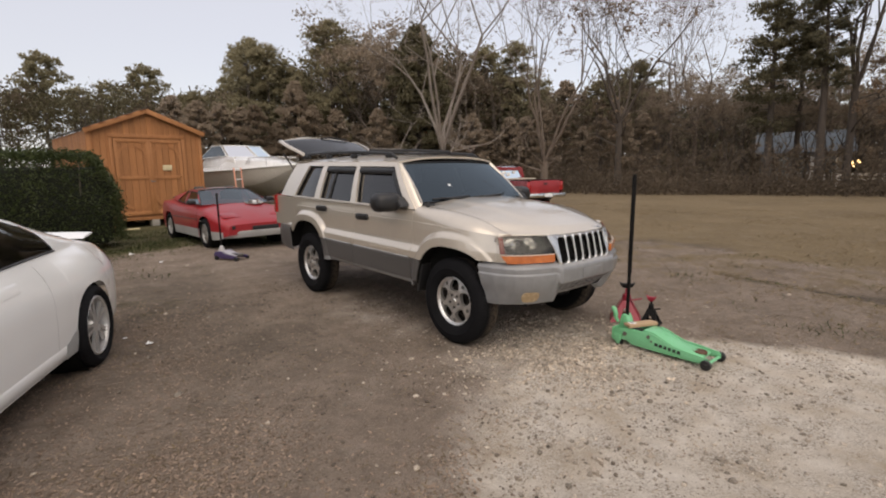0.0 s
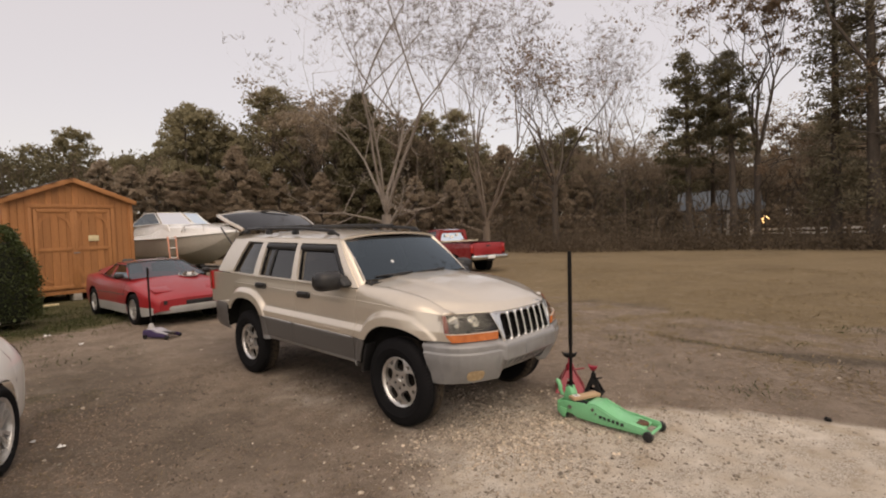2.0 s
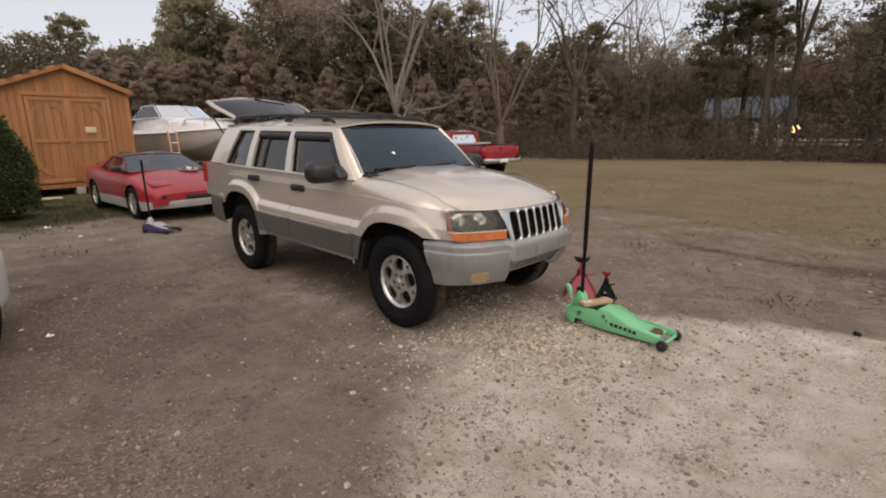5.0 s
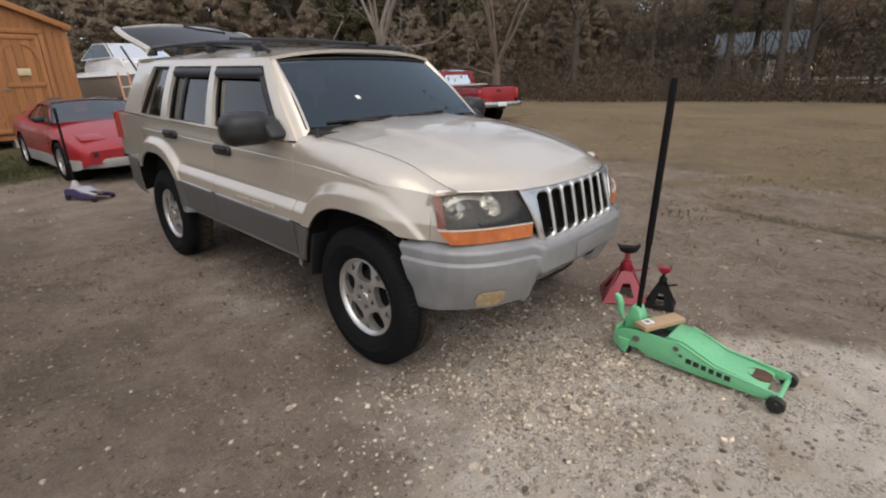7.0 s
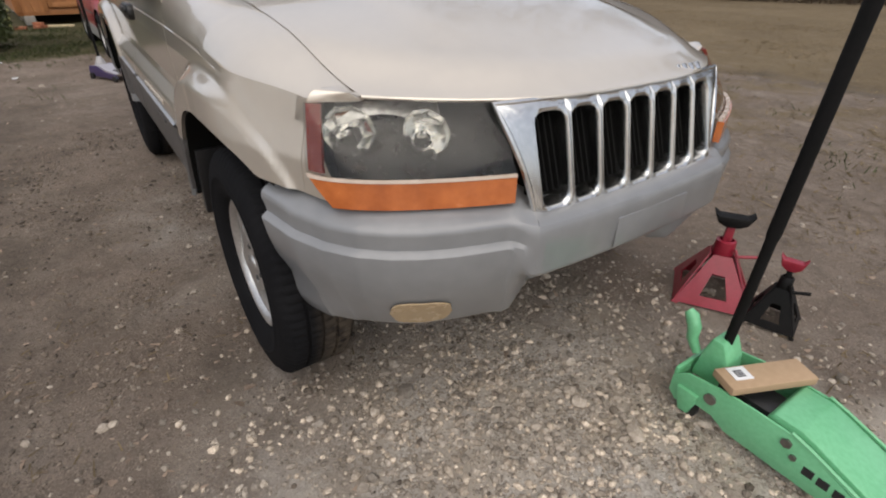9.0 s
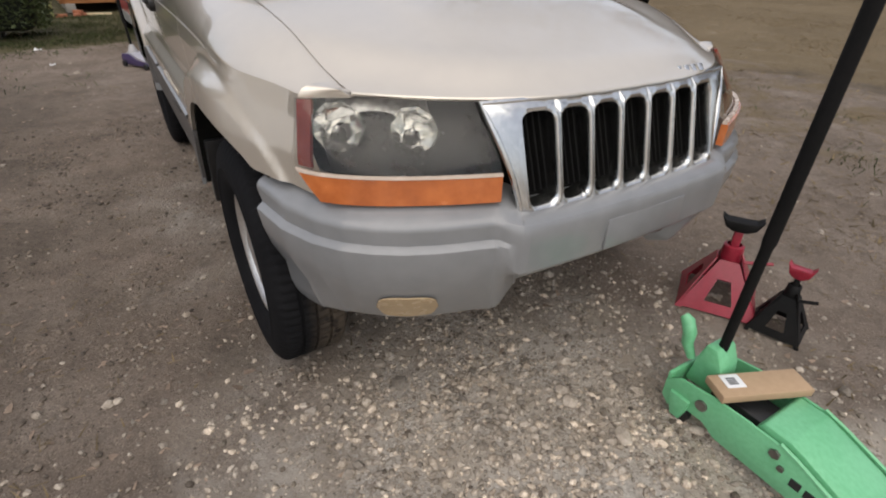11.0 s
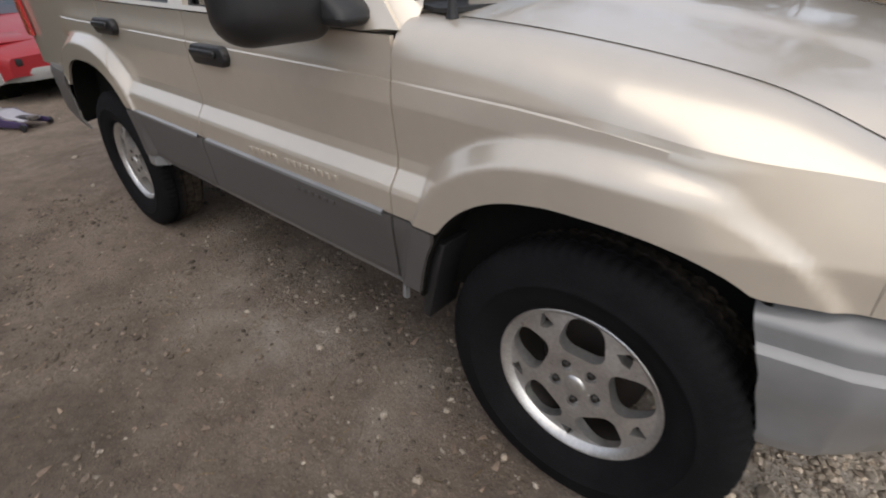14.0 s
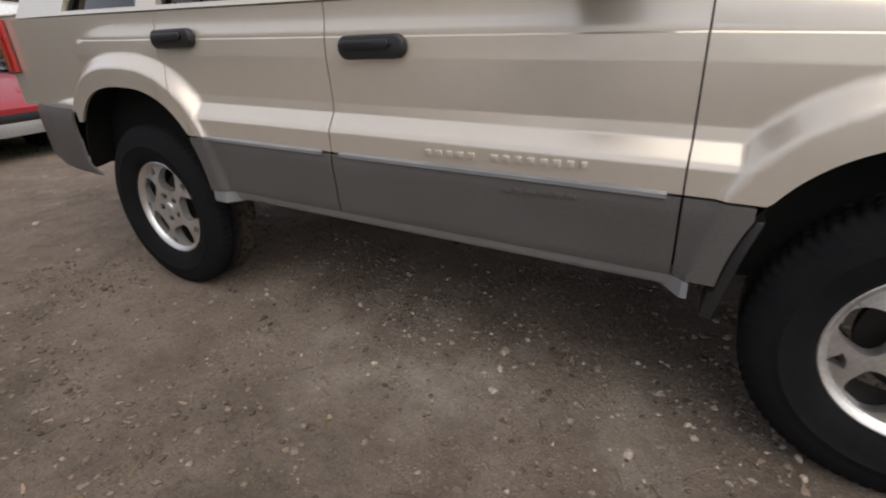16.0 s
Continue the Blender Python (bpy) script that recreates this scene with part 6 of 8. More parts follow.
def floor_jack(m):
    """Long low trolley jack: x runs from the handle end to the lifting pad."""
    root = thing("floor_jack", m, "long light-green floor jack with a black upright handle", "floor jack")
    L = 0.665
    out = [(-0.10, 0.055), (-0.075, 0.030), (-0.02, 0.060), (0.035, 0.060), (0.08, 0.035), (0.30, 0.028), (L - 0.04, 0.030), (L + 0.01, 0.045), (L + 0.01, 0.072), (0.50, 0.088), (0.38, 0.098), (0.27, 0.150), (0.22, 0.165), (0.13, 0.168), (0.04, 0.165), (-0.06, 0.150), (-0.10, 0.115)]
    for y in (-0.125, 0.125):
        sp = part("side_plate", prism(out, 0.010, m=pose(0, y, 0), bev=0.003), GREEN, root)
        part("plate_flange", tube([(0.22, y, 0.168), (0.27, y, 0.152), (0.40, y, 0.100), (0.52, y, 0.090), (L, y, 0.074)], 0.007, seg=6), GREEN, sp)
        for x, z, r in ((0.02, 0.115, 0.017), (0.22, 0.135, 0.014), (0.245, 0.105, 0.009)):
            part("bolt", cyl(r, 0.014, (x, y * 1.05, z), (90, 0, 0), seg=6 if r < 0.015 else 20), STEEL, sp)
        if y < 0:
            for k, wd in enumerate((0.026, 0.026, 0.022, 0.022, 0.024, 0.026)):
                part("maker_mark", box((wd, 0.003, 0.026), (0.285 + k * 0.035, y - 0.0062, 0.088 - 0.0035 * k), 0.001), BLACK, sp)
    arm = [(0.20, 0.105), (0.24, 0.105), (0.44, 0.065), (L - 0.05, 0.050), (L - 0.05, 0.072), (0.54, 0.086), (0.40, 0.106), (0.27, 0.162), (0.235, 0.174), (0.165, 0.176), (0.150, 0.15)]
    part("lift_arm", prism(arm, 0.205, bev=0.006), GREEN, root)
    part("hydraulic_unit", box((0.20, 0.12, 0.08), (0.10, 0, 0.10), 0.015), BLACK, root)
    part("pad", lathe([(0, 0.086), (0.048, 0.086), (0.053, 0.090), (0.056, 0.082), (0.05, 0.060), (0, 0.06)], 28, m=pose(L - 0.10, 0, 0)), RUST, root, "round steel lifting pad")
    part("front_axle", tube([(L, -0.15, 0.038), (L, 0.15, 0.038)], 0.012, seg=10), GREEN, root)
    for y in (-0.150, 0.150):
        part("front_wheel", lathe([(0, 0.02), (0.012, 0.021), (0.016, 0.017), (0.033, 0.017), (0.038, 0.012), (0.038, -0.012), (0.033, -0.017), (0, -0.017)], 28, m=pose(L, y, 0.036, 90, 0, 0)), BLACK, root, "black steel front wheel", smooth=40)
    for y in (-0.115, 0.115):
        f = part("caster", prism([(-0.075, 0.02), (-0.045, 0.02), (-0.035, 0.06), (-0.03, 0.10), (-0.095, 0.10), (-0.088, 0.06)], 0.05, m=pose(0.02, y * 1.02, -0.003), bev=0.004), GREEN, root)
        part("caster_wheel", cyl(0.030, 0.024, (-0.035, y * 1.02, 0.030), (90, 0, 0), seg=24), BLACK, f)
    part("back_plate", box((0.012, 0.25, 0.08), (-0.095, 0, 0.105), 0.003), GREEN, root)
    part("handle_yoke", prism([(-0.085, 0.10), (0.02, 0.10), (0.005, 0.20), (-0.02, 0.255), (-0.055, 0.255), (-0.07, 0.20)], 0.10, bev=0.008), GREEN, root)
    lev = [(-0.09, 0.0, 0.17), (-0.115, 0.0, 0.21), (-0.118, 0.0, 0.25), (-0.135, 0.0, 0.285), (-0.15, 0.0, 0.295)]
    part("foot_pedal", tube([(x, y - 0.035, z) for x, y, z in lev], [0.013, 0.018, 0.021, 0.021, 0.014], seg=10), GREEN, root, smooth=60)
    a, b = Vector((-0.03, 0.0, 0.20)), Vector(HANDLE_TOP)
    P = lambda t: tuple(a.lerp(b, t))
    part("handle", tube([P(0), P(0.33), P(0.345), P(0.97), P(1.0)], [0.014, 0.014, 0.017, 0.017, 0.014], seg=16), POLE, root, "long black handle", smooth=50)
    return root


def jack_stand(m, name, label, paint, top, h, w):
    root = thing(name, m, label, "jack stand", "jack stands on the ground")
    t = w * 0.23
    hz = h * 0.62
    for k in range(4):
        a = 90 * k
        o = [(-w, 0.0), (-w * 0.86, 0.0), (-w * 0.80, 0.012), (w * 0.80, 0.012), (w * 0.86, 0.0), (w, 0.0), (t, hz), (-t, hz)]
        bm = bmesh.new()
        lean = math.atan2(w - t, hz)
        slab = prism(o, 0.006, m=pose(0, 0, 0, 0, 0, a) @ pose(0, -w, 0.0, -math.degrees(lean), 0, 0))
        hole = prism([(-w * 0.34, hz * 0.24), (w * 0.34, hz * 0.24), (w * 0.16, hz * 0.66), (-w * 0.16, hz * 0.66)], 0.2, m=pose(0, 0, 0, 0, 0, a) @ pose(0, -w, 0.0, -math.degrees(lean), 0, 0))
        part("leg_panel", cut(slab, [hole]), paint, root)
    part("collar", lathe([(t * 1.12, hz - 0.05), (t * 1.22, hz - 0.01), (t * 1.1, hz + 0.03), (t * 0.8, hz + 0.035)], 24), paint, root, smooth=50)
    part("post", box((t * 0.95, t * 0.95, h * 0.62), (0, 0, h * 0.62), 0.006), paint, root)
    sad = prism([(-w * 0.50, h + 0.012), (-w * 0.34, h - 0.004), (w * 0.34, h - 0.004), (w * 0.50, h + 0.012), (w * 0.36, h - 0.03), (t * 0.7, h - 0.045), (-t * 0.7, h - 0.045), (-w * 0.36, h - 0.03)], w * 0.42, bev=0.004)
    part("saddle", sad, top, root)
    part("ratchet_lever", tube([(t, -t * 1.1, hz + 0.01), (t * 1.4, -t * 1.6, hz - 0.01), (w * 0.95, -t * 1.3, hz + 0.005)], 0.007, seg=8), paint, root)
    return root


def parcel(m):
    root = thing("cardboard_box", m, "flat brown cardboard box with a white label, lying on the jack", "box")
    part("carton", box((0.30, 0.085, 0.026), (0, 0, 0.013), 0.003), CARD, root)
    lb = part("address_label", box((0.062, 0.050, 0.002), (-0.085, 0.012, 0.027), 0.0005), DOT, root, "white paper label")
    for k in range(4):
        part("print_bar", box((0.03, 0.004, 0.001), (-0.088, 0.0 + 0.007 * k, 0.0284)), BLACK, lb)
    return root


def purple_jack(m):
    root = thing("floor_jack", m, "small dark purple floor jack with tall thin handle", "floor jack")
    out = [(-0.26, 0.03), (0.24, 0.025), (0.27, 0.05), (0.24, 0.075), (0.02, 0.10), (-0.10, 0.155), (-0.24, 0.15), (-0.27, 0.09)]
    for y in (-0.12, 0.12):
        part("side_plate", prism(out, 0.010, m=pose(0, y, 0), bev=0.003), PURPLE, root)
    part("cover_plate", prism([(-0.22, 0.150), (-0.08, 0.158), (0.02, 0.115), (0.20, 0.085), (0.20, 0.075), (-0.22, 0.13)], 0.20, bev=0.004), mat("grey_label_plate", (0.30, 0.29, 0.33), (0.40, 0.39, 0.42), rough=0.5), root, "pale grey top plate")
    part("lift_arm", box((0.26, 0.09, 0.03), (0.12, 0, 0.095), 0.008), BLACK, root)
    part("pad", cyl(0.05, 0.03, (0.22, 0, 0.10), seg=24), STEEL, root)
    for x in (-0.20, 0.235):
        for y in (-0.14, 0.14):
            part("wheel", cyl(0.035, 0.026, (x, y, 0.036), (90, 0, 0), seg=20), BLACK, root)
    part("yoke", lathe([(0.085, 0.10), (0.06, 0.16), (0.025, 0.24), (0.0, 0.25)], 20, m=pose(-0.20, 0, 0)), mat("grey_yoke", (0.30, 0.29, 0.29), (0.38, 0.37, 0.37), rough=0.4), root, smooth=60)
    part("handle", tube([(-0.20, 0, 0.20), (-0.215, 0.005, 0.66), (-0.225, 0.01, 1.18)], [0.016, 0.015, 0.018], seg=10), POLE, root)
    return root


def shed(m):
    W, D, Z0, EAVE, RIDGE = 1.52, 5.0, 0.25, 2.78, 3.38
    root = thing("garden_shed", m, "stained wooden garden shed with double doors and gable roof", "shed")
    roofz = lambda y: RIDGE - (RIDGE - EAVE) * (abs(y) / W) ** 1.0
    board = {}
    def plank(parent, x, y, z0, z1, w, yaw=0.0, nm="board"):
        key = (round(z1 - z0, 2), round(w, 3))
        if key not in board:
            b = box((0.02, w - 0.006, key[0]), (0, 0, key[0] / 2), 0.004, seg=1)
            me = bpy.data.meshes.new(nm)
            b.to_mesh(me)
            b.free()
            me.materials.append(CEDAR)
            board[key] = me
        o = new(nm, board[key])
        o.parent = parent
        o.matrix_local = pose(x, y, z0, 0, 0, yaw)
        return o
    fw = part("front_wall", prism([(-W, Z0), (W, Z0), (W, EAVE), (0, RIDGE), (-W, EAVE)], 0.06, m=pose(-0.045, 0, 0, 0, 0, 90)), CEDARTRIM, root)
    n = 20
    for k in range(n):
        y = -W + (k + 0.5) * 2 * W / n
        if abs(y) > 0.95:
            plank(fw, 0.0, y, Z0, roofz(abs(y) + W / n) - 0.02, 2 * W / n)
        else:
            plank(fw, 0.0, y, 2.62, roofz(abs(y) + W / n) - 0.02, 2 * W / n)
    for s in (-1, 1):
        sw = part("side_wall", box((D, 0.06, EAVE - Z0), (-D / 2 - 0.02, s * (W - 0.03), (EAVE + Z0) / 2), 0.0), CEDARTRIM, root)
        for k in range(24):
            plank(sw, -0.12 - k * 0.205, s * (W + 0.004), Z0, EAVE, 0.205, 90)
        door = new("door")
        door.parent = root
        door.matrix_local = pose(0.018, 0, 0)
        door["label"] = "board door with curved braces"
        for k in range(5):
            plank(door, 0.01, s * (0.09 + k * 0.178), 0.33, 2.58, 0.178)
        for pts in ([(0.02, 0.36), (0.02, 2.27)], [(0.88, 0.36), (0.88, 2.27)]):
            part("stile", box((0.022, 0.09, 2.21), (0.030, s * (0.045 if pts[0][0] < 0.1 else 0.855), 1.455), 0.004), CEDARTRIM, door)
        for z in (0.40, 1.45, 2.52):
            part("ledge", box((0.022, 0.80, 0.10), (0.030, s * 0.45, z), 0.004), CEDARTRIM, door)
        for sgn, zc in ((1, 2.02), (-1, 0.92)):
            for yc, dirn in ((0.0, 1), (0.0, -1)):
                rows = []
                for a in spaced(0, 90, 12):
                    r0 = 0.43
                    yy = 0.45 + dirn * (0.36 - 0.30 * (1 - math.cos(radians(a))))
                    zz = zc + sgn * (0.36 * math.sin(radians(a)))
                    rows.append([(0.031, s * (yy + d * 0.035 * dirn * math.cos(radians(a))), zz + d * 0.035 * sgn * math.sin(radians(a))) for d in (-1, 1)])
                part("curved_brace", grid(rows, thick=0.02), CEDARTRIM, door)
    part("door_latch", box((0.03, 0.14, 0.035), (0.06, 0.03, 1.34), 0.005), STEEL, root)
    part("door_sign", box((0.012, 0.26, 0.16), (0.075, 0.45, 1.74), 0.003), mat("cream_sign", (0.60, 0.50, 0.30), (0.68, 0.58, 0.36), rough=0.7, s1=12, s2=60), root, "small cream notice board")
    part("door_header", box((0.03, 2.0, 0.10), (0.03, 0, 2.65), 0.005), CEDARTRIM, root)
    for s in (-1, 1):
        part("corner_board", box((0.03, 0.10, EAVE - Z0 - 0.02), (0.022, s * (W - 0.05), (EAVE + Z0) / 2), 0.004), CEDARTRIM, root)
        part("door_trim", box((0.03, 0.09, 2.33), (0.022, s * 0.965, 1.44), 0.004), CEDARTRIM, root)
        ang = math.degrees(math.atan2(RIDGE - EAVE, W))
        Ls = math.hypot(W + 0.07, (RIDGE - EAVE) * (W + 0.07) / W)
        slope = part("roof_slope", box((D + 0.3, Ls, 0.035), (-D / 2, s * (W + 0.07) / 2, (RIDGE + EAVE - (RIDGE - EAVE) * 0.07 / W) / 2 + 0.05), 0.004, rot=(-s * ang, 0, 0)), SHINGLE, root, "dark shingle roof slope")
        part("fascia", box((0.028, Ls, 0.13), (0.155, s * (W + 0.07) / 2, (RIDGE + EAVE - (RIDGE - EAVE) * 0.07 / W) / 2), 0.004, rot=(-s * ang, 0, 0)), CEDARTRIM, root)
        b = box((0.33, 0.20, 0.012), (0, 0, 0), 0.003, seg=1)
        me = bpy.data.meshes.new("shingle")
        b.to_mesh(me)
        b.free()
        me.materials.append(SHINGLE)
        if s == -1:
            for r in range(9):
                for k in range(15):
                    f = (r + 0.5) / 9
                    o = new("shingle", me)
                    o.parent = slope
                    o.matrix_local = pose(0.05 - (k + 0.5 * (r % 2)) * 0.335, s * (W + 0.07) * f, RIDGE - (RIDGE - EAVE) * f * (W + 0.07) / W + 0.078, -s * ang + s * 2)
    part("floor_frame", box((D, 2 * W - 0.04, 0.12), (-D / 2, 0, Z0 - 0.0), 0.01), CEDARTRIM, root)
    for x in (-0.15, -1.6, -3.2, -4.8):
        for y in (-W + 0.2, 0.0, W - 0.2):
            part("foundation_block", box((0.40, 0.20, 0.19), (x, y, 0.095), 0.008), BLOCK, root)
    return root


def boat(m):
    root = thing("motor_boat", m, "white cabin motor boat with tan hull on a trailer", "boat")
    B = lambda x: curve(x, [(-5.8, 1.15), (-4.5, 1.18), (-3.0, 1.14), (-2.0, 1.02), (-1.2, 0.80), (-0.5, 0.45), (-0.15, 0.17), (0.0, 0.03)])
    GUN = lambda x: curve(x, [(-5.8, 1.55), (-3.0, 1.58), (-1.5, 1.64), (0.0, 1.74)])
    KEEL = lambda x: curve(x, [(-5.8, 0.62), (-2.6, 0.62), (-1.4, 0.74), (-0.7, 1.02), (-0.25, 1.40), (0.0, 1.68)])
    CH = lambda x: lerp(KEEL(x), GUN(x), curve(x, [(-5.8, 0.34), (-2.0, 0.36), (-0.6, 0.42), (0.0, 0.45)]))
    xs = spaced(-5.8, -0.6, 0.2) + spaced(-0.55, 0.0, 0.05)
    rows = []
    for x in xs:
        b, g, k, c = B(x), GUN(x), KEEL(x), CH(x)
        half = [(x, 0, k), (x, b * 0.45, lerp(k, c, 0.55)), (x, b * 0.84, c), (x, b * 0.87, c + 0.02), (x, b * 0.95, lerp(c, g, 0.5)), (x, b, g - 0.02)]
        rows.append([(a, -y, z) for a, y, z in half[::-1]] + half[1:])
    part("hull", grid(rows), HULL, root, "dull tan hull", smooth=40)
    for s in (-1, 1):
        part("rub_rail", tube([(x, s * (B(x) + 0.01), GUN(x)) for x in xs], 0.03, seg=8), GEL, root, smooth=60)
    TOP = lambda x: curve(x, [(-5.8, 1.72), (-3.6, 1.80), (-2.9, 2.06), (-2.0, 2.06), (-1.2, 1.97), (-0.5, 1.85), (0.0, 1.78)])
    rows = []
    for x in xs:
        b, g, t = B(x), GUN(x), TOP(x)
        half = [(x, b, g), (x, b * 0.96, g + 0.05), (x, b * 0.90, g + 0.06), (x, b * 0.80, lerp(g, t, 0.72)), (x, b * 0.6, lerp(g, t, 0.93)), (x, 0, t)]
        rows.append([(a, -y, z) for a, y, z in half] + [(a, y, z) for a, y, z in half[-2::-1]])
    part("deck", grid(rows), GEL, root, "white moulded deck", smooth=40)
    part("transom", box((0.06, 2.3, 0.95), (-5.8, 0, 1.1), 0.01), HULL, root)
    for s in (-1, 1):
        o = [(-2.75, 1.76), (-2.35, 1.75), (-1.75, 1.80), (-1.95, 1.875), (-2.3, 1.895), (-2.6, 1.87)]
        part("cabin_window", prism(o, 0.02, m=pose(0, s * 0.935, 0, 6 * s, 0, s * 7), bev=0.004), BLACK, root, "black swoosh cabin window")
        frame = [(-2.95, s * 0.90, 2.10), (-3.55, s * 0.76, 2.50), (-4.15, s * 0.82, 2.50), (-4.75, s * 0.98, 2.06)]
        part("windshield_side", tube(frame + frame[:1], 0.018, seg=6), GEL, root)
        pn = part("side_glass", grid([[frame[0], frame[1]], [frame[3], frame[2]]]), CARGLASS, root, "clear side glass")
        part("coaming", prism([(-4.9, 1.56), (-2.2, 1.60), (-2.5, 2.06), (-3.0, 2.12), (-4.5, 2.08), (-4.8, 1.9)], 0.05, m=pose(0, s * 1.02, 0, s * 4, 0, 0), bev=0.02), GEL, root, smooth=50)
        fr = [(-2.45, s * 0.04, 2.07), (-3.15, s * 0.04, 2.50), (-3.45, s * 0.74, 2.50), (-2.85, s * 0.86, 2.06)]
        part("windshield_front", tube(fr + fr[:1], 0.018, seg=6), GEL, root)
        pn = part("front_glass", grid([[fr[0], fr[1]], [fr[3], fr[2]]]), mats["gate_glass"] if s < 0 else CARGLASS, root)
        pn.visible_shadow = False
        rl = [(-0.02, 0.0, 1.98), (-0.35, s * 0.30, 2.0), (-0.9, s * 0.60, 2.02), (-1.6, s * 0.82, 2.0), (-1.75, s * 0.86, 1.80)]
        part("bow_rail", tube(rl, 0.014, seg=8), CHROME, root)
        for p in rl[1:4]:
            part("rail_post", tube([p, (p[0], p[1], p[2] - 0.22)], 0.010, seg=6), CHROME, root)
    return root


def boat_trailer(m):
    root = thing("boat_trailer", m, "galvanised boat trailer with winch post under the boat", "trailer")
    for s in (-1, 1):
        part("side_rail", tube([(1.1, 0, 0.48), (0.2, s * 0.25, 0.48), (-1.2, s * 0.85, 0.48), (-5.2, s * 0.85, 0.48)], 0.045, seg=8), STEEL, root)
        part("bunk", box((3.0, 0.12, 0.08), (-3.6, s * 0.5, 0.66), 0.01), WOODRAW, root)
        w = part("trailer_wheel", tyre_mesh(0.31, 0.18, 0.17, 30), RUBBER, root)
        w.matrix_local = pose(-3.9, s * 1.05, 0.305, -90 * s, 0, 0)
        part("hub", spoke_rim(0.17, 0.05, 5, 0, 0.03), STEEL, w)
    part("cross_member", box((0.08, 1.7, 0.08), (-1.4, 0, 0.48), 0.01), STEEL, root)
    part("cross_member", box((0.08, 1.7, 0.08), (-3.9, 0, 0.40), 0.01), STEEL, root)
    part("tongue", box((1.6, 0.09, 0.09), (0.9, 0, 0.48), 0.01), STEEL, root)
    part("winch_post", box((0.08, 0.08, 0.95), (0.12, 0, 0.98), 0.01, rot=(0, -8, 0)), BLACK, root)
    part("winch", box((0.16, 0.16, 0.14), (0.22, 0.02, 1.28), 0.03), BLACK, root)
    part("winch_handle", tube([(0.22, -0.08, 1.28), (0.22, -0.20, 1.28), (0.36, -0.20, 1.38), (0.36, -0.32, 1.38)], 0.012, seg=8), STEEL, root)
    part("bow_stop", box((0.10, 0.22, 0.10), (0.05, 0, 1.44), 0.03), BLACK, root)
    part("tongue_jack", tube([(1.2, 0.12, 0.1), (1.2, 0.12, 0.85)], 0.028, seg=10), STEEL, root)
    jw = part("jack_wheel", cyl(0.09, 0.05, (1.2, 0.12, 0.09), (90, 0, 0), seg=24), BLACK, root)
    return root


def ladder(m):
    root = thing("ladder", m, "short orange and white ladder leaning against the boat", "ladder")
    OR = mat("orange_fibreglass", (0.62, 0.26, 0.17), (0.70, 0.36, 0.26), rough=0.5)
    for y in (-0.15, 0.15):
        part("side_rail", box((0.03, 0.05, 1.72), (0, y, 0.86), 0.006), OR, root)
    for k in range(6):
        part("rung", box((0.05, 0.28, 0.03), (0, 0, 0.15 + 0.30 * k), 0.006), DOT, root, "white rung")
    return root


def bike_and_bin():
    """The cycle standing by the trailer tongue."""
    root = thing("bicycle", pose(-9.02, 2.74, 0, 0, 0, 62), "dark bicycle parked beside the trailer tongue", "bicycle")
    for x in (-0.5, 0.52):
        w = part("wheel", lathe([(0.31 + 0.018 * math.cos(a), 0.018 * math.sin(a)) for a in [2 * math.pi * k / 8 for k in range(9)]], 40, m=pose(x, 0, 0.33, 90, 0, 0)), RUBBER, root)
        for k in range(12):
            a = math.pi * k / 12
            part("spoke", tube([(x + 0.3 * math.cos(a), 0, 0.33 + 0.3 * math.sin(a)), (x - 0.3 * math.cos(a), 0, 0.33 - 0.3 * math.sin(a))], 0.002, seg=4), STEEL, w)
    for a, b in (((-0.5, 0, 0.33), (-0.02, 0, 0.30)), ((-0.02, 0, 0.30), (-0.15, 0, 0.86)), ((-0.13, 0, 0.78), (0.34, 0, 0.82)), ((-0.02, 0, 0.30), (0.36, 0, 0.76)), ((-0.5, 0, 0.33), (-0.13, 0, 0.76)), ((0.52, 0, 0.33), (0.32, 0, 0.95))):
        part("frame_tube", tube([a, b], 0.018, seg=8), STANDBLK, root)
    part("handlebar", tube([(0.40, -0.30, 1.02), (0.31, -0.1, 1.0), (0.31, 0.1, 1.0), (0.40, 0.30, 1.02)], 0.014, seg=8), STANDBLK, root)
    part("saddle", box((0.26, 0.14, 0.06), (-0.16, 0, 0.90), 0.025), BLACK, root, smooth=60)


def parts_pile(m):
    """Loose car parts left on the red car's hood."""
    root = thing("parts_tray", m, "tray of loose metal car parts on the red hood", "car parts")
    part("tray", lathe([(0.0, 0.0), (0.17, 0.0), (0.20, 0.03), (0.19, 0.03), (0.165, 0.01), (0, 0.01)], 28), SILVER, root)
    rnd = random.Random(4)
    for k in range(7):
        a, r = rnd.uniform(0, 6.28), rnd.uniform(0.02, 0.12)
        part("metal_piece", box((rnd.uniform(0.05, 0.12), rnd.uniform(0.04, 0.08), rnd.uniform(0.03, 0.07)), (r * math.cos(a), r * math.sin(a), 0.045), 0.012, rot=(0, 0, rnd.uniform(0, 180))), rnd.choice([STEEL, ALLOY, RUST, DOT]), root)


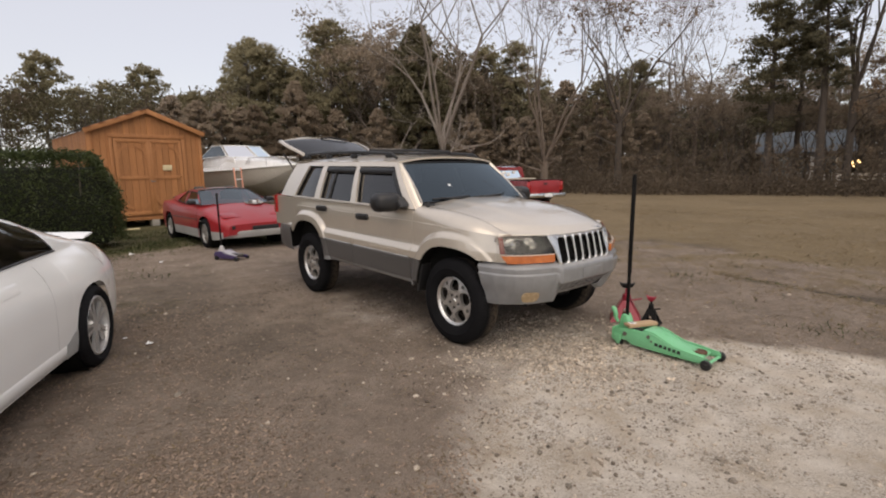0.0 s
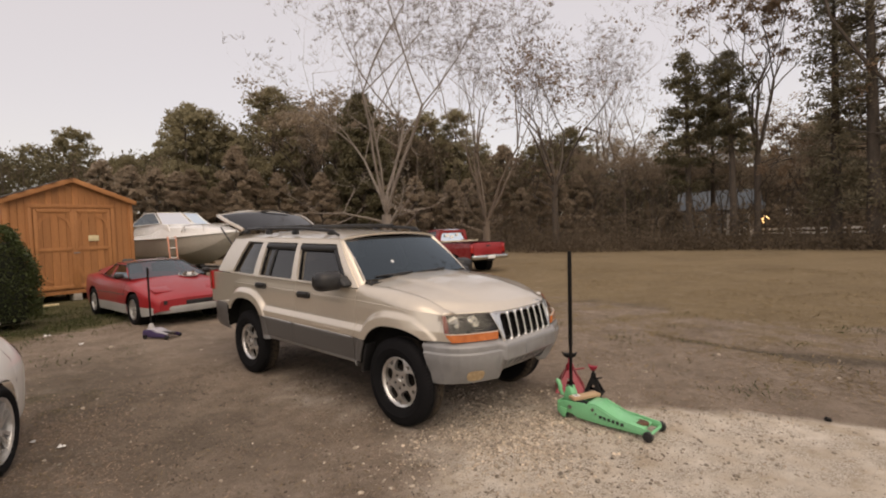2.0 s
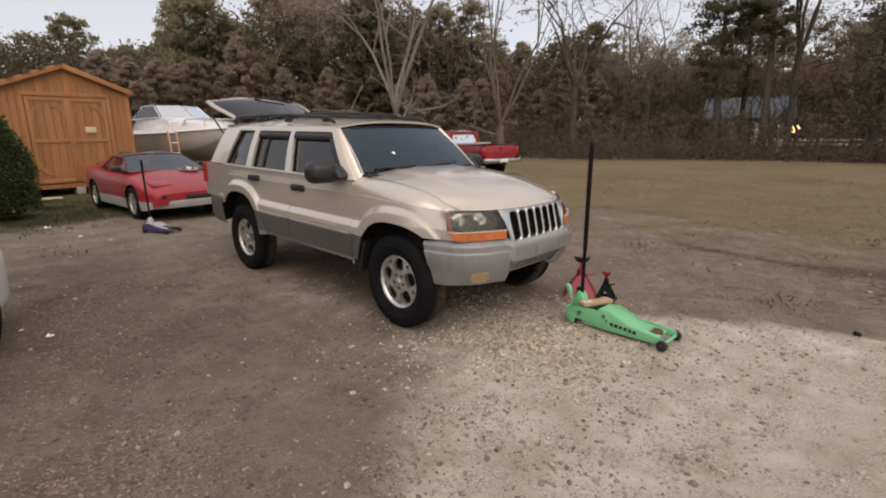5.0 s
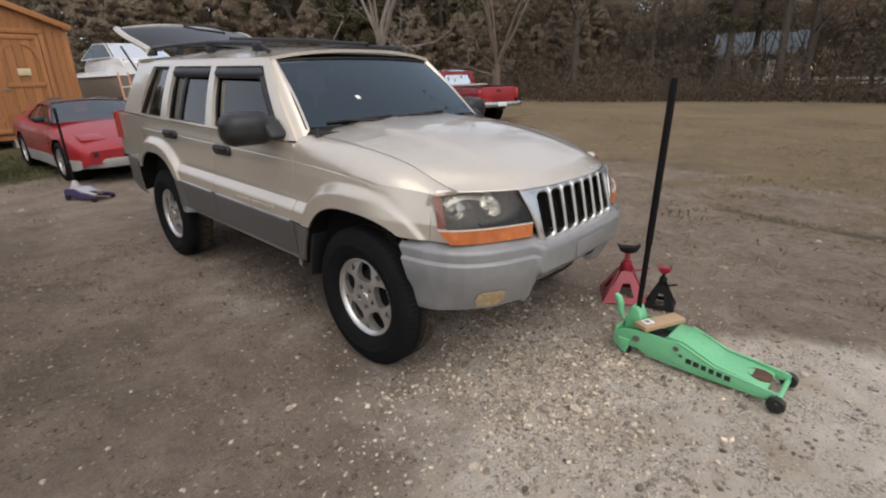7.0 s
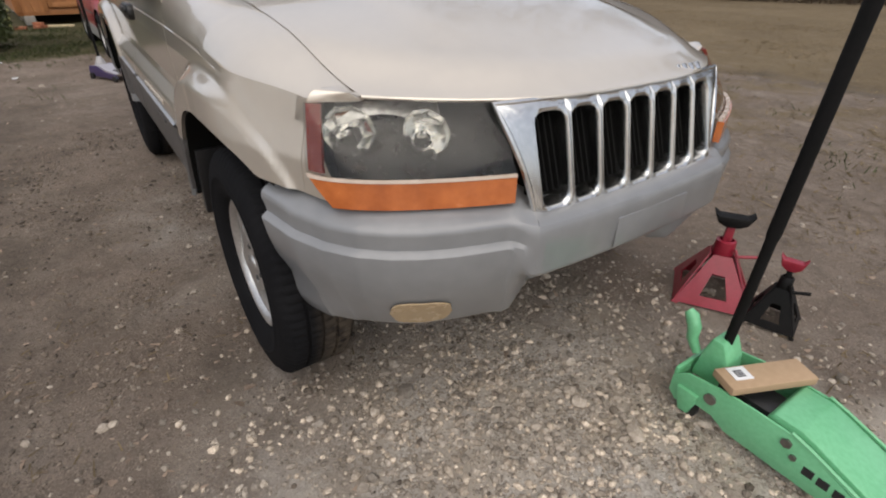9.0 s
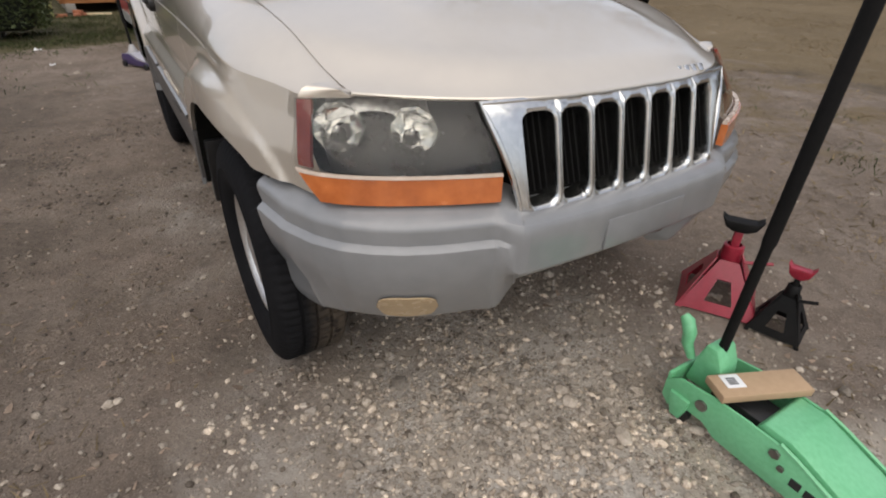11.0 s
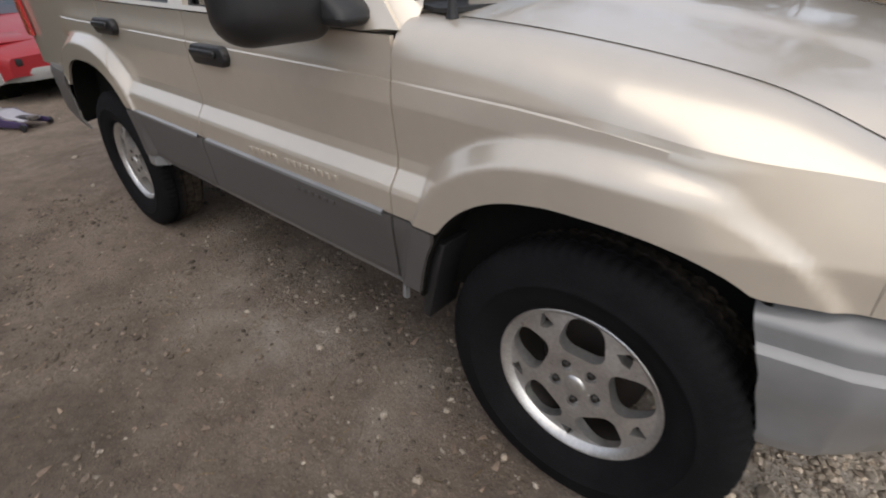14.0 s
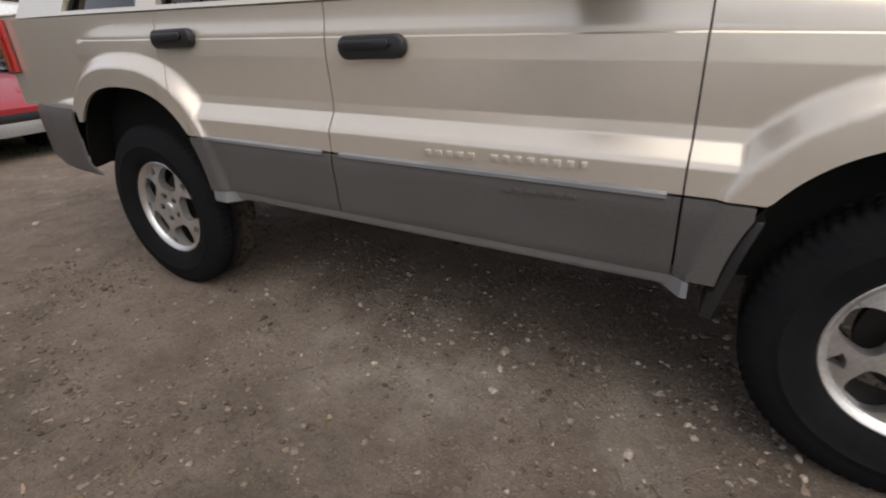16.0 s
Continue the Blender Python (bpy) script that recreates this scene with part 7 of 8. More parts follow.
def hedge(m, L, D, H):
    """A clipped evergreen hedge of many small leaves over woody stems."""
    root = thing("hedge", m, "dense dark-green clipped evergreen hedge beside the white car", "hedge")
    rnd = random.Random(11)
    st = bmesh.new()
    for k in range(26):
        x, y = rnd.uniform(0.6, L - 0.3), rnd.uniform(-D * 0.25, D * 0.25)
        tube([(x, y, 0), (x + rnd.uniform(-0.2, 0.2), y + rnd.uniform(-0.2, 0.2), H * 0.5), (x + rnd.uniform(-0.3, 0.3), y + rnd.uniform(-0.3, 0.3), H * 0.9)], [0.035, 0.022, 0.008], bm=st, seg=5)
    part("stems", st, mats["bark"], root)["kind"] = "stuff"
    vs, fs = [], []
    N = 36000
    for k in range(N):
        shell = rnd.random() < 0.86
        x, y, z = rnd.uniform(-0.05, L), rnd.uniform(-1, 1), rnd.uniform(0.10, 1)
        lump = 0.09 * noise.noise((x * 1.6, y * 2, z * 3.2)) + 0.05 * noise.noise((x * 5, y * 4, z * 8))
        if shell:
            f = rnd.random()
            if f < 0.40:
                y = (1 if rnd.random() < 0.7 else -1)
            elif f < 0.72:
                z = 1
            elif f < 0.88:
                x = L if rnd.random() < 0.5 else 0
        e = 1 - 0.22 * max(0, z - 0.75) / 0.25 if abs(y) > 0.5 else 1
        px = x + rnd.gauss(0, 0.04) + (lump if x >= L else 0)
        py = (y * D / 2) * (1 - 0.14 * z**6) * (0.86 + 0.14 * min(1, z * 2.2)) + (lump if y > 0 else -lump) + rnd.gauss(0, 0.035)
        pz = z * H * (1 - 0.05 * y * y) + (lump if z > 0.95 else 0) + rnd.gauss(0, 0.03)
        # rounded shoulders at the near end and along the top
        if x < 0.5 and z > 0.45:
            k = (0.5 - x) / 0.5 * (z - 0.45) / 0.55
            px += 0.30 * k * k
            pz -= 0.22 * k * k
        pz = max(0.06, pz)
        u = Vector((rnd.gauss(0, 1), rnd.gauss(0, 1), rnd.gauss(0, 0.7))).normalized()
        v = u.orthogonal().normalized()
        s = rnd.uniform(0.022, 0.042)
        p = Vector((px, py, pz))
        b = len(vs)
        vs += [tuple(p - u * s), tuple(p + v * s * 0.5), tuple(p + u * s), tuple(p - v * s * 0.5)]
        fs.append((b, b + 1, b + 2, b + 3))
    o = raw("leaves", vs, fs, mats["hedge_leaf"], root)
    # near-black box added inside, standing in for shade between the leaves
    dark_filler = box((L - 0.25, D * 0.62, H * 0.80), (L / 2, 0, H * 0.46), 0.15)
    part("dark_filler", dark_filler, mats["hedge_shade"], root)
    return root


mats["bark"] = mat("grey_bark", (0.10, 0.085, 0.07), (0.20, 0.175, 0.15), rough=0.95, s1=3, s2=25, bump=0.5, bscale=20, stretch=(2, 2, 0.5))
mats["hedge_leaf"] = leaf_light(islands(mat("hedge_leaf", (0.040, 0.056, 0.020), (0.105, 0.130, 0.052), rough=0.5, s1=2.5, s2=14), 0.5), 0.3)
mats["hedge_shade"] = mat("hedge_inner_shade", (0.006, 0.009, 0.004), (0.012, 0.015, 0.007), rough=0.9)

HANDLE_TOP = (0.045, -0.13, 1.43)
JACK = pose(1.075, 0.290, 0, 0, 0, -1) @ Matrix.Diagonal((1.04, 0.90, 1.02, 1.0))
floor_jack(JACK)
parcel(JACK @ pose(0.085, 0.02, 0.172, 0, 0, 66))
jack_stand(pose(0.712, 0.888, 0, 0, 0, 30), "jack_stand", "large red steel jack stand with black saddle", STANDRED, STANDBLK, 0.378, 0.150)
jack_stand(pose(0.958, 0.906, 0, 0, 0, 15), "jack_stand", "small black jack stand with red saddle", STANDBLK, STANDRED, 0.285, 0.092)
purple_jack(pose(-6.0, -0.75, 0, 0, 0, 28))
SHED = pose(-13.95, -0.34, 0, 0, 0, 5.0)
shed(SHED)
BOAT = pose(-13.61, 4.17, 0, 0, 0, 10) @ Matrix.Scale(1.04, 4)
boat(BOAT)
boat_trailer(BOAT)
ladder(pose(-13.73, 2.22, 0, 0, -4, 26))
bike_and_bin()
parts_pile(pose(-8.14, 0.52, 0.858, 0, 8, 0))
jack_stand(pose(-6.50, 0.74, 0, 0, 0, 20), "jack_stand", "grey jack stand under the red car's nose", STEEL, STEEL, 0.30, 0.11)
wood = thing("timber_block", pose(-6.57, 0.72, 0.31, 0, 0, 15), "raw timber block set on a jack stand", "wood block")
part("block", box((0.14, 0.42, 0.11), (0, 0, 0.055), 0.006), WOODRAW, wood)
hedge(pose(-9.75, -1.88, 0, 0, 0, -90), 5.3, 1.5, 1.98)

lump = thing("rag", pose(2.75, 1.45, ground_z(2.75, 1.45)), "small crumpled black rag on the gravel", "rag")
lb = lathe([(0, 0.030), (0.015, 0.027), (0.027, 0.017), (0.030, 0.006), (0.025, -0.004)], 14)
for v in lb.verts:
    v.co += 0.008 * Vector((noise.noise(v.co * 40), noise.noise(v.co * 40 + Vector((5, 0, 0))), noise.noise(v.co * 40 + Vector((0, 9, 0)))))
part("cloth", lb, STANDBLK, lump, smooth=30)


def bucket(m):
    root = thing("bucket", m, "yellow-green plastic bucket beside the shed", "bucket")
    part("shell", lathe([(0.0, 0.01), (0.13, 0.0), (0.135, 0.02), (0.165, 0.36), (0.175, 0.36), (0.178, 0.385), (0.165, 0.39), (0.155, 0.36), (0.125, 0.03), (0.0, 0.03)], 28), mat("lime_plastic", (0.40, 0.44, 0.16), (0.52, 0.55, 0.24), rough=0.5), root, smooth=50)
    part("handle", tube([(0.0, 0.178, 0.36), (0.12, 0.14, 0.30), (0.16, 0.0, 0.27), (0.12, -0.14, 0.30), (0.0, -0.178, 0.36)], 0.005, seg=6), STEEL, root)
    return root


bucket(pose(-13.40, -2.13, ground_z(-13.40, -2.13)))
BRICK = mat("orange_clay_brick", (0.36, 0.13, 0.07), (0.48, 0.20, 0.11), rough=0.9, s1=6, s2=60, bump=0.25, bscale=90)
for bx, by, bz, turn in ((-13.20, -1.56, 0.0, 20), (-13.27, -1.44, 0.0, -15), (-13.23, -1.52, 0.066, 48), (-13.10, -1.84, 0.0, 70)):
    b = thing("brick", pose(bx, by, bz + ground_z(bx, by), 0, 0, turn), "loose orange clay brick by the shed's foot", "brick", "loose bricks")
    part("body", box((0.20, 0.095, 0.064), (0, 0, 0.032), 0.006), BRICK, b)
pk = thing("plank", pose(-13.35, -1.14, ground_z(-13.35, -1.14), 0, 0, 78), "short cream-painted plank lying by the shed", "plank")
part("board", box((0.52, 0.14, 0.045), (0, 0, 0.0225), 0.005), mat("cream_board", (0.60, 0.50, 0.30), (0.68, 0.58, 0.38), rough=0.7, s1=5, s2=50), pk)


def scrap(m, seed, size):
    rnd = random.Random(seed)
    root = thing("paper_scrap", m, "small crumpled white paper scrap on the dirt", "litter", "paper scraps")
    n = 5
    pts = [[(size * (i / n - 0.5) + rnd.gauss(0, 0.004), 0.7 * size * (j / n - 0.5) + rnd.gauss(0, 0.004), 0.008 + abs(rnd.gauss(0, 0.009))) for j in range(n + 1)] for i in range(n + 1)]
    part("sheet", grid(pts, thick=0.0008), DOT, root, smooth=40)


for k, (sx, sy, sz) in enumerate(((-2.17, -2.98, 0.035), (-1.85, -2.84, 0.06), (-7.93, -1.98, 0.09), (-6.6, -1.75, 0.06))):
    scrap(pose(sx, sy, ground_z(sx, sy), 0, 0, 40 * k), k, sz)

# ---- trees and the far side of the field ----
NEEDLE = leaf_light(islands(mat("pine_needles", (0.215, 0.190, 0.112), (0.305, 0.268, 0.165), rough=0.8, s1=0.3, s2=2), 0.15))
OAKLEAF = leaf_light(islands(mat("dry_brown_leaves", (0.165, 0.110, 0.070), (0.24, 0.168, 0.11), rough=0.8, s1=0.6, s2=5), 0.35))
BRUSH = leaf_light(islands(mat("dull_brush", (0.27, 0.215, 0.158), (0.36, 0.29, 0.218), rough=0.9, s1=0.3, s2=3), 0.15))
WEEDS = leaf_light(islands(mat("dead_weeds", (0.115, 0.088, 0.062), (0.165, 0.128, 0.092), rough=0.9, s1=0.3, s2=3), 0.2))
IVY = leaf_light(islands(mat("dark_evergreen", (0.155, 0.134, 0.088), (0.215, 0.188, 0.125), rough=0.8, s1=0.4, s2=3), 0.2))
PALEBARK = mat("pale_smooth_bark", (0.155, 0.130, 0.110), (0.26, 0.225, 0.195), rough=0.9, s1=2, s2=18, bump=0.35, bscale=25, stretch=(2, 2, 0.6))
TWIGBARK = mat("brown_twig_bark", (0.115, 0.088, 0.068), (0.19, 0.15, 0.12), rough=0.9, s1=2, s2=18, bump=0.35, bscale=25, stretch=(2, 2, 0.6))
DARKBARK = mat("dark_pine_bark", (0.050, 0.040, 0.033), (0.105, 0.084, 0.068), rough=0.95, s1=3, s2=22, bump=0.5, bscale=18, stretch=(2, 2, 0.6))


def tufts(rnd, centres, per, size, spread, flat=0.7):
    """Small leaf blades scattered about each centre."""
    vs, fs = [], []
    for c, r in centres:
        for _ in range(per):
            d = Vector((rnd.gauss(0, 1), rnd.gauss(0, 1), rnd.gauss(0, flat)))
            if d.length > 1.5:
                d *= 1.5 * rnd.random() / d.length
            p = Vector(c) + d * r * spread
            u = Vector((rnd.gauss(0, 1), rnd.gauss(0, 1), rnd.gauss(0, 1))).normalized()
            v = u.orthogonal().normalized()
            s = size * rnd.uniform(0.6, 1.4)
            b = len(vs)
            vs += [tuple(p - u * s), tuple(p + v * s * 0.55), tuple(p + u * s), tuple(p - v * s * 0.45)]
            fs.append((b, b + 1, b + 2, b + 3))
    return vs, fs


def grow(rnd, bm, p, d, length, r, depth, tips, spread=32, segs=4, fork=(2, 3), droop=0.0, seg=5, ratio=0.74, mids=None):
    """A limb that forks again and again; tips gathers its ends."""
    pts, rs = [Vector(p)], [r]
    d = Vector(d).normalized()
    for k in range(segs):
        d = (d + Vector((rnd.gauss(0, 0.10), rnd.gauss(0, 0.10), rnd.gauss(0.03 - droop, 0.07)))).normalized()
        pts.append(pts[-1] + d * length / segs)
        rs.append(lerp(r, r * 0.62, (k + 1) / segs))
    tube(pts, rs, bm=bm, seg=seg, cap=False)
    if mids is not None:
        mids.append((tuple(pts[len(pts) // 2]), length * 0.3))
    if depth == 0:
        tips.append((tuple(pts[-1]), length * 0.5))
        return
    for k in range(rnd.randint(*fork)):
        a = rnd.uniform(0, 360)
        nd = d.copy()
        nd.rotate(Euler((radians(rnd.gauss(0, spread)), radians(rnd.gauss(0, spread)), radians(a))))
        nd.z += 0.12
        grow(rnd, bm, pts[-1] if k < 2 else pts[-2], nd, length * ratio * rnd.uniform(0.8, 1.15), rs[-1] * (0.85 if k == 0 else 0.66), depth - 1, tips, spread, max(2, segs - 1), fork, droop, max(3, seg - 1), ratio, mids)


def bare_tree(name, m, seed, h, r, limbs, depth, leaves=None, label="", lean=(0, 0), trunk_h=0.22, bark=None, spread=26, up=1.2, per=14, size=0.07, fork=(2, 3), wide=(0.28, 0.62), slim=(0.42, 0.62)):
    rnd = random.Random(seed)
    root = thing(name, m, label, "tree")
    bm, tips = bmesh.new(), []
    th = h * trunk_h
    top = Vector((lean[0], lean[1], th))
    tube([(0, 0, -0.1), (0, 0, 0.15), tuple(top * 0.5), tuple(top)], [r * 1.55, r * 1.12, r, r * 0.92], bm=bm, seg=12, cap=False)
    for k in range(limbs):
        a = 2 * math.pi * (k + rnd.uniform(-0.25, 0.25)) / limbs
        tilt = rnd.uniform(*wide)
        d = Vector((math.cos(a) * tilt, math.sin(a) * tilt, up))
        grow(rnd, bm, top, d, h * 0.30 * rnd.uniform(0.85, 1.15), r * rnd.uniform(*slim), depth, tips, spread, fork=fork)
    for k in range(4):
        a = rnd.uniform(0, 6.28)
        z = th * rnd.uniform(0.55, 0.98)
        grow(rnd, bm, (0, 0, z), (math.cos(a), math.sin(a), 0.35), h * 0.13, r * 0.25, 2, tips, 30, droop=0.0)
    part("trunk", bm, bark or PALEBARK, root, smooth=60)
    if leaves:
        vs, fs = tufts(rnd, tips, per, size, 0.55)
        raw("crown", vs, fs, leaves, root)
    else:
        # fine twigs at the ends
        tw = bmesh.new()
        for c, ln in tips:
            for _ in range(4):
                d = Vector((rnd.gauss(0, 0.6), rnd.gauss(0, 0.6), rnd.uniform(0.2, 1.0))).normalized()
                c2 = Vector(c) + d * ln * rnd.uniform(0.5, 1.1)
                tube([c, tuple(lerp(Vector(c), c2, 0.5) + Vector((rnd.gauss(0, 0.05), rnd.gauss(0, 0.05), 0))), tuple(c2)], [0.010, 0.007, 0.003], bm=tw, seg=3, cap=False)
        part("twigwork", tw, bark or PALEBARK, root)["kind"] = "stuff"
    return root


def pine(name, m, seed, h, r, crown0=0.42, width=0.20, leaf=None, label="", n=60, per=55, size=0.11, bark=None, top_round=1.0):
    """A tall trunk with clumps of needles on short limbs."""
    rnd = random.Random(seed)
    root = thing(name, m, label or "tall dark pine in the far woods", "tree")
    bm = bmesh.new()
    bend = (rnd.uniform(-0.03, 0.03) * h, rnd.uniform(-0.03, 0.03) * h)
    P = lambda t: Vector((bend[0] * t * t, bend[1] * t * t, h * t))
    tube([tuple(P(t)) for t in (0, 0.15, 0.4, 0.7, 0.95)], [r * 1.2, r, r * 0.8, r * 0.5, r * 0.15], bm=bm, seg=8, cap=False)
    cs = []
    for k in range(n):
        t = lerp(crown0, 1.0, rnd.random() ** 0.8)
        s = (t - crown0) / (1 - crown0)
        reach = h * width * (math.sin(math.pi * (0.18 + 0.80 * s ** top_round)) ** 0.8) * rnd.uniform(0.35, 1.0)
        a = rnd.uniform(0, 6.28)
        b = P(t)
        e = b + Vector((math.cos(a) * reach, math.sin(a) * reach, reach * rnd.uniform(0.0, 0.4)))
        tube([tuple(b), tuple(b.lerp(e, 0.5) + Vector((0, 0, -0.03 * reach))), tuple(e)], [r * 0.16, r * 0.10, r * 0.04], bm=bm, seg=4, cap=False)
        cs.append((tuple(e), h * rnd.uniform(0.028, 0.055)))
        if reach > h * 0.08:
            cs.append((tuple(b.lerp(e, 0.62)), h * rnd.uniform(0.022, 0.04)))
    part("trunk", bm, bark or DARKBARK, root, smooth=60)
    vs, fs = tufts(rnd, cs, per, size, 0.62, 0.55)
    raw("crown", vs, fs, leaf or NEEDLE, root)
    return root


EYE0 = (3.15, -3.65)


def spot(az, dist):
    """A place on the ground by bearing (degrees from +x) and distance from the start of the walk."""
    a = radians(az - 1.2)
    return EYE0[0] + dist * math.cos(a), EYE0[1] + dist * math.sin(a)


def at(az, dist, turn=0.0, s=1.0):
    x, y = spot(az, dist)
    return pose(x, y, ground_z(x, y) - 0.03, 0, 0, turn)


# the trees that stand out
OLIVE = leaf_light(islands(mat("olive_leaves", (0.085, 0.076, 0.040), (0.135, 0.118, 0.066), rough=0.8, s1=0.6, s2=5), 0.3), 0.3)
bare_tree("bare_tree", at(140.0, 22.6, 20), 5, 15.5, 0.23, 6, 6, label="tall bare pale-barked tree with spreading limbs", trunk_h=0.155, up=1.2, wide=(0.25, 0.75), slim=(0.26, 0.40), spread=24)
bare_tree("bare_tree", at(128.6, 28.5, 50), 8, 13.4, 0.22, 6, 6, fork=(2, 3), label="tall bare tree with many upright limbs", trunk_h=0.15, up=1.25, spread=22, wide=(0.25, 0.70), slim=(0.26, 0.40), bark=TWIGBARK)
bare_tree("oak_tree", at(120.8, 33, 0), 21, 12.6, 0.19, 6, 5, leaves=OAKLEAF, label="tall tree with sparse dry brown leaves", trunk_h=0.34, bark=DARKBARK, per=5, size=0.085, wide=(0.4, 1.1), spread=32)
bare_tree("bare_tree", at(113.5, 44, 0), 31, 14.0, 0.14, 4, 5, label="slender bare tree at the wood's edge", trunk_h=0.3, up=1.8, spread=20, bark=TWIGBARK)
bare_tree("bare_tree", at(115.8, 47, 90), 33, 15.0, 0.13, 4, 5, label="slender bare tree at the wood's edge", trunk_h=0.35, up=1.9, spread=18, bark=TWIGBARK)
pine("pine_tree", at(107.2, 35, 0), 41, 12.0, 0.20, 0.26, 0.17, leaf=OLIVE, label="dark pine with clumped crown at the field's edge", top_round=1.3, n=95, per=55, size=0.09)
pine("pine_tree", at(103.2, 33.5, 40), 43, 11.2, 0.21, 0.50, 0.15, leaf=OLIVE, label="dark pine with a dense round crown", top_round=1.3, n=90, per=80, size=0.085)
pine("pine_tree", at(105.0, 40, 40), 44, 12.6, 0.18, 0.32, 0.16, leaf=OLIVE, label="dark pine with clumped crown at the field's edge", top_round=1.4, n=85, per=55, size=0.10)
bare_tree("oak_tree", at(101.2, 34, 0), 61, 13.2, 0.18, 5, 4, leaves=OAKLEAF, label="tall slender tree with thin tan leaves", trunk_h=0.40, bark=DARKBARK, per=34, size=0.09, wide=(0.15, 0.4))
bare_tree("oak_tree", at(90.5, 31, 0), 63, 18.0, 0.24, 5, 4, leaves=OAKLEAF, label="tall tree with thin tan leaves", trunk_h=0.35, bark=DARKBARK, per=34, size=0.10)
pine("ivy_covered_tree", at(95.2, 33, 0), 71, 15.0, 0.24, 0.10, 0.11, leaf=IVY, label="tall trunk thickly covered in dull olive leaves", n=170, per=48, size=0.09, top_round=0.9)
pine("ivy_covered_tree", at(92.6, 32, 0), 72, 19.0, 0.28, 0.08, 0.10, leaf=IVY, label="tall trunk thickly covered in dull olive leaves", n=220, per=48, size=0.09, top_round=0.9)
pine("ivy_covered_tree", at(89.6, 33, 0), 73, 15.0, 0.24, 0.08, 0.12, leaf=IVY, label="tall trunk thickly covered in dull olive leaves", n=180, per=48, size=0.09, top_round=0.8)
pine("cedar_tree", at(142.5, 40, 0), 75, 12.4, 0.22, 0.10, 0.24, leaf=OLIVE, label="dense olive-brown tree behind the bare one", n=230, per=110, size=0.10, top_round=0.7)

# the woods: a few kinds, copied
rw = random.Random(77)
kinds = [
    pine("pine_tree", at(152, 44, 0), 101, 13.6, 0.20, 0.26, 0.20, n=95, per=60, size=0.12, top_round=1.7),
    pine("pine_tree", at(160, 48, 0), 102, 13.0, 0.18, 0.34, 0.19, n=85, per=60, size=0.12, top_round=2.2),
    pine("pine_tree", at(170, 78, 0), 103, 15.5, 0.20, 0.42, 0.19, n=80, per=50, size=0.16, top_round=2.2),
    bare_tree("oak_tree", at(147, 42, 0), 104, 12.5, 0.18, 5, 3, leaves=BRUSH, label="half-bare brown tree in the far woods", bark=DARKBARK, per=46, size=0.11, trunk_h=0.25),
    pine("cedar_tree", at(156, 41, 0), 105, 8.2, 0.16, 0.05, 0.30, leaf=BRUSH, label="dull brown thicket tree at the wood's edge", n=120, per=95, size=0.10, top_round=0.6),
]


def wood(k, az, dist, s=1.0):
    x, y = spot(az, dist)
    c = copy_thing(kinds[k], pose(x, y, -0.05, 0, 0, rw.uniform(0, 360)))
    c.scale = (s, s, s * rw.uniform(0.92, 1.08))
    return c


az = 196.0
while az > 158:
    wood(2, az, rw.uniform(72, 95), rw.uniform(0.72, 0.95))
    az -= rw.uniform(1.5, 2.6)
az = 166.0
while az > 132:
    t = (166 - az) / 34
    wood(rw.choice((0, 1, 3)), az, rw.uniform(44, 56), rw.uniform(0.82, 1.0) * lerp(0.80, 1.04, min(1, t * 1.6)))
    az -= rw.uniform(1.3, 2.2)
az = 168.0
while az > 84:
    wood(4 if az > 118 else 3, az, rw.uniform(37, 44) if az > 118 else rw.uniform(37, 43), rw.uniform(0.55, 0.85) if az > 118 else rw.uniform(0.40, 0.60))
    az -= rw.uniform(1.6, 2.4)
az = 134.0
while az > 78:
    wood(rw.choice((0, 1, 3, 3)), az, rw.uniform(48, 66), rw.uniform(0.62, 0.86))
    az -= rw.uniform(1.6, 2.8)
az = 150.0
while az > 80:
    wood(4, az, rw.uniform(54, 68), rw.uniform(1.05, 1.45) if az > 117 else rw.uniform(0.8, 1.05))
    az -= rw.uniform(1.3, 2.1)


SKYLINE = [(84, 9.0), (90, 9.5), (96, 9.5), (100, 6.5), (104, 7.0), (108, 8.0), (112, 7.0), (116, 8.0), (119, 10.5), (122, 11.5), (125, 9.0), (129, 9.0), (134, 11.0), (138, 15.0), (142, 15.5), (147, 14.6), (151, 15.6), (154, 13.5), (158, 12.4), (162, 10.0), (166, 9.0), (172, 8.8), (180, 8.8), (192, 9.0)]


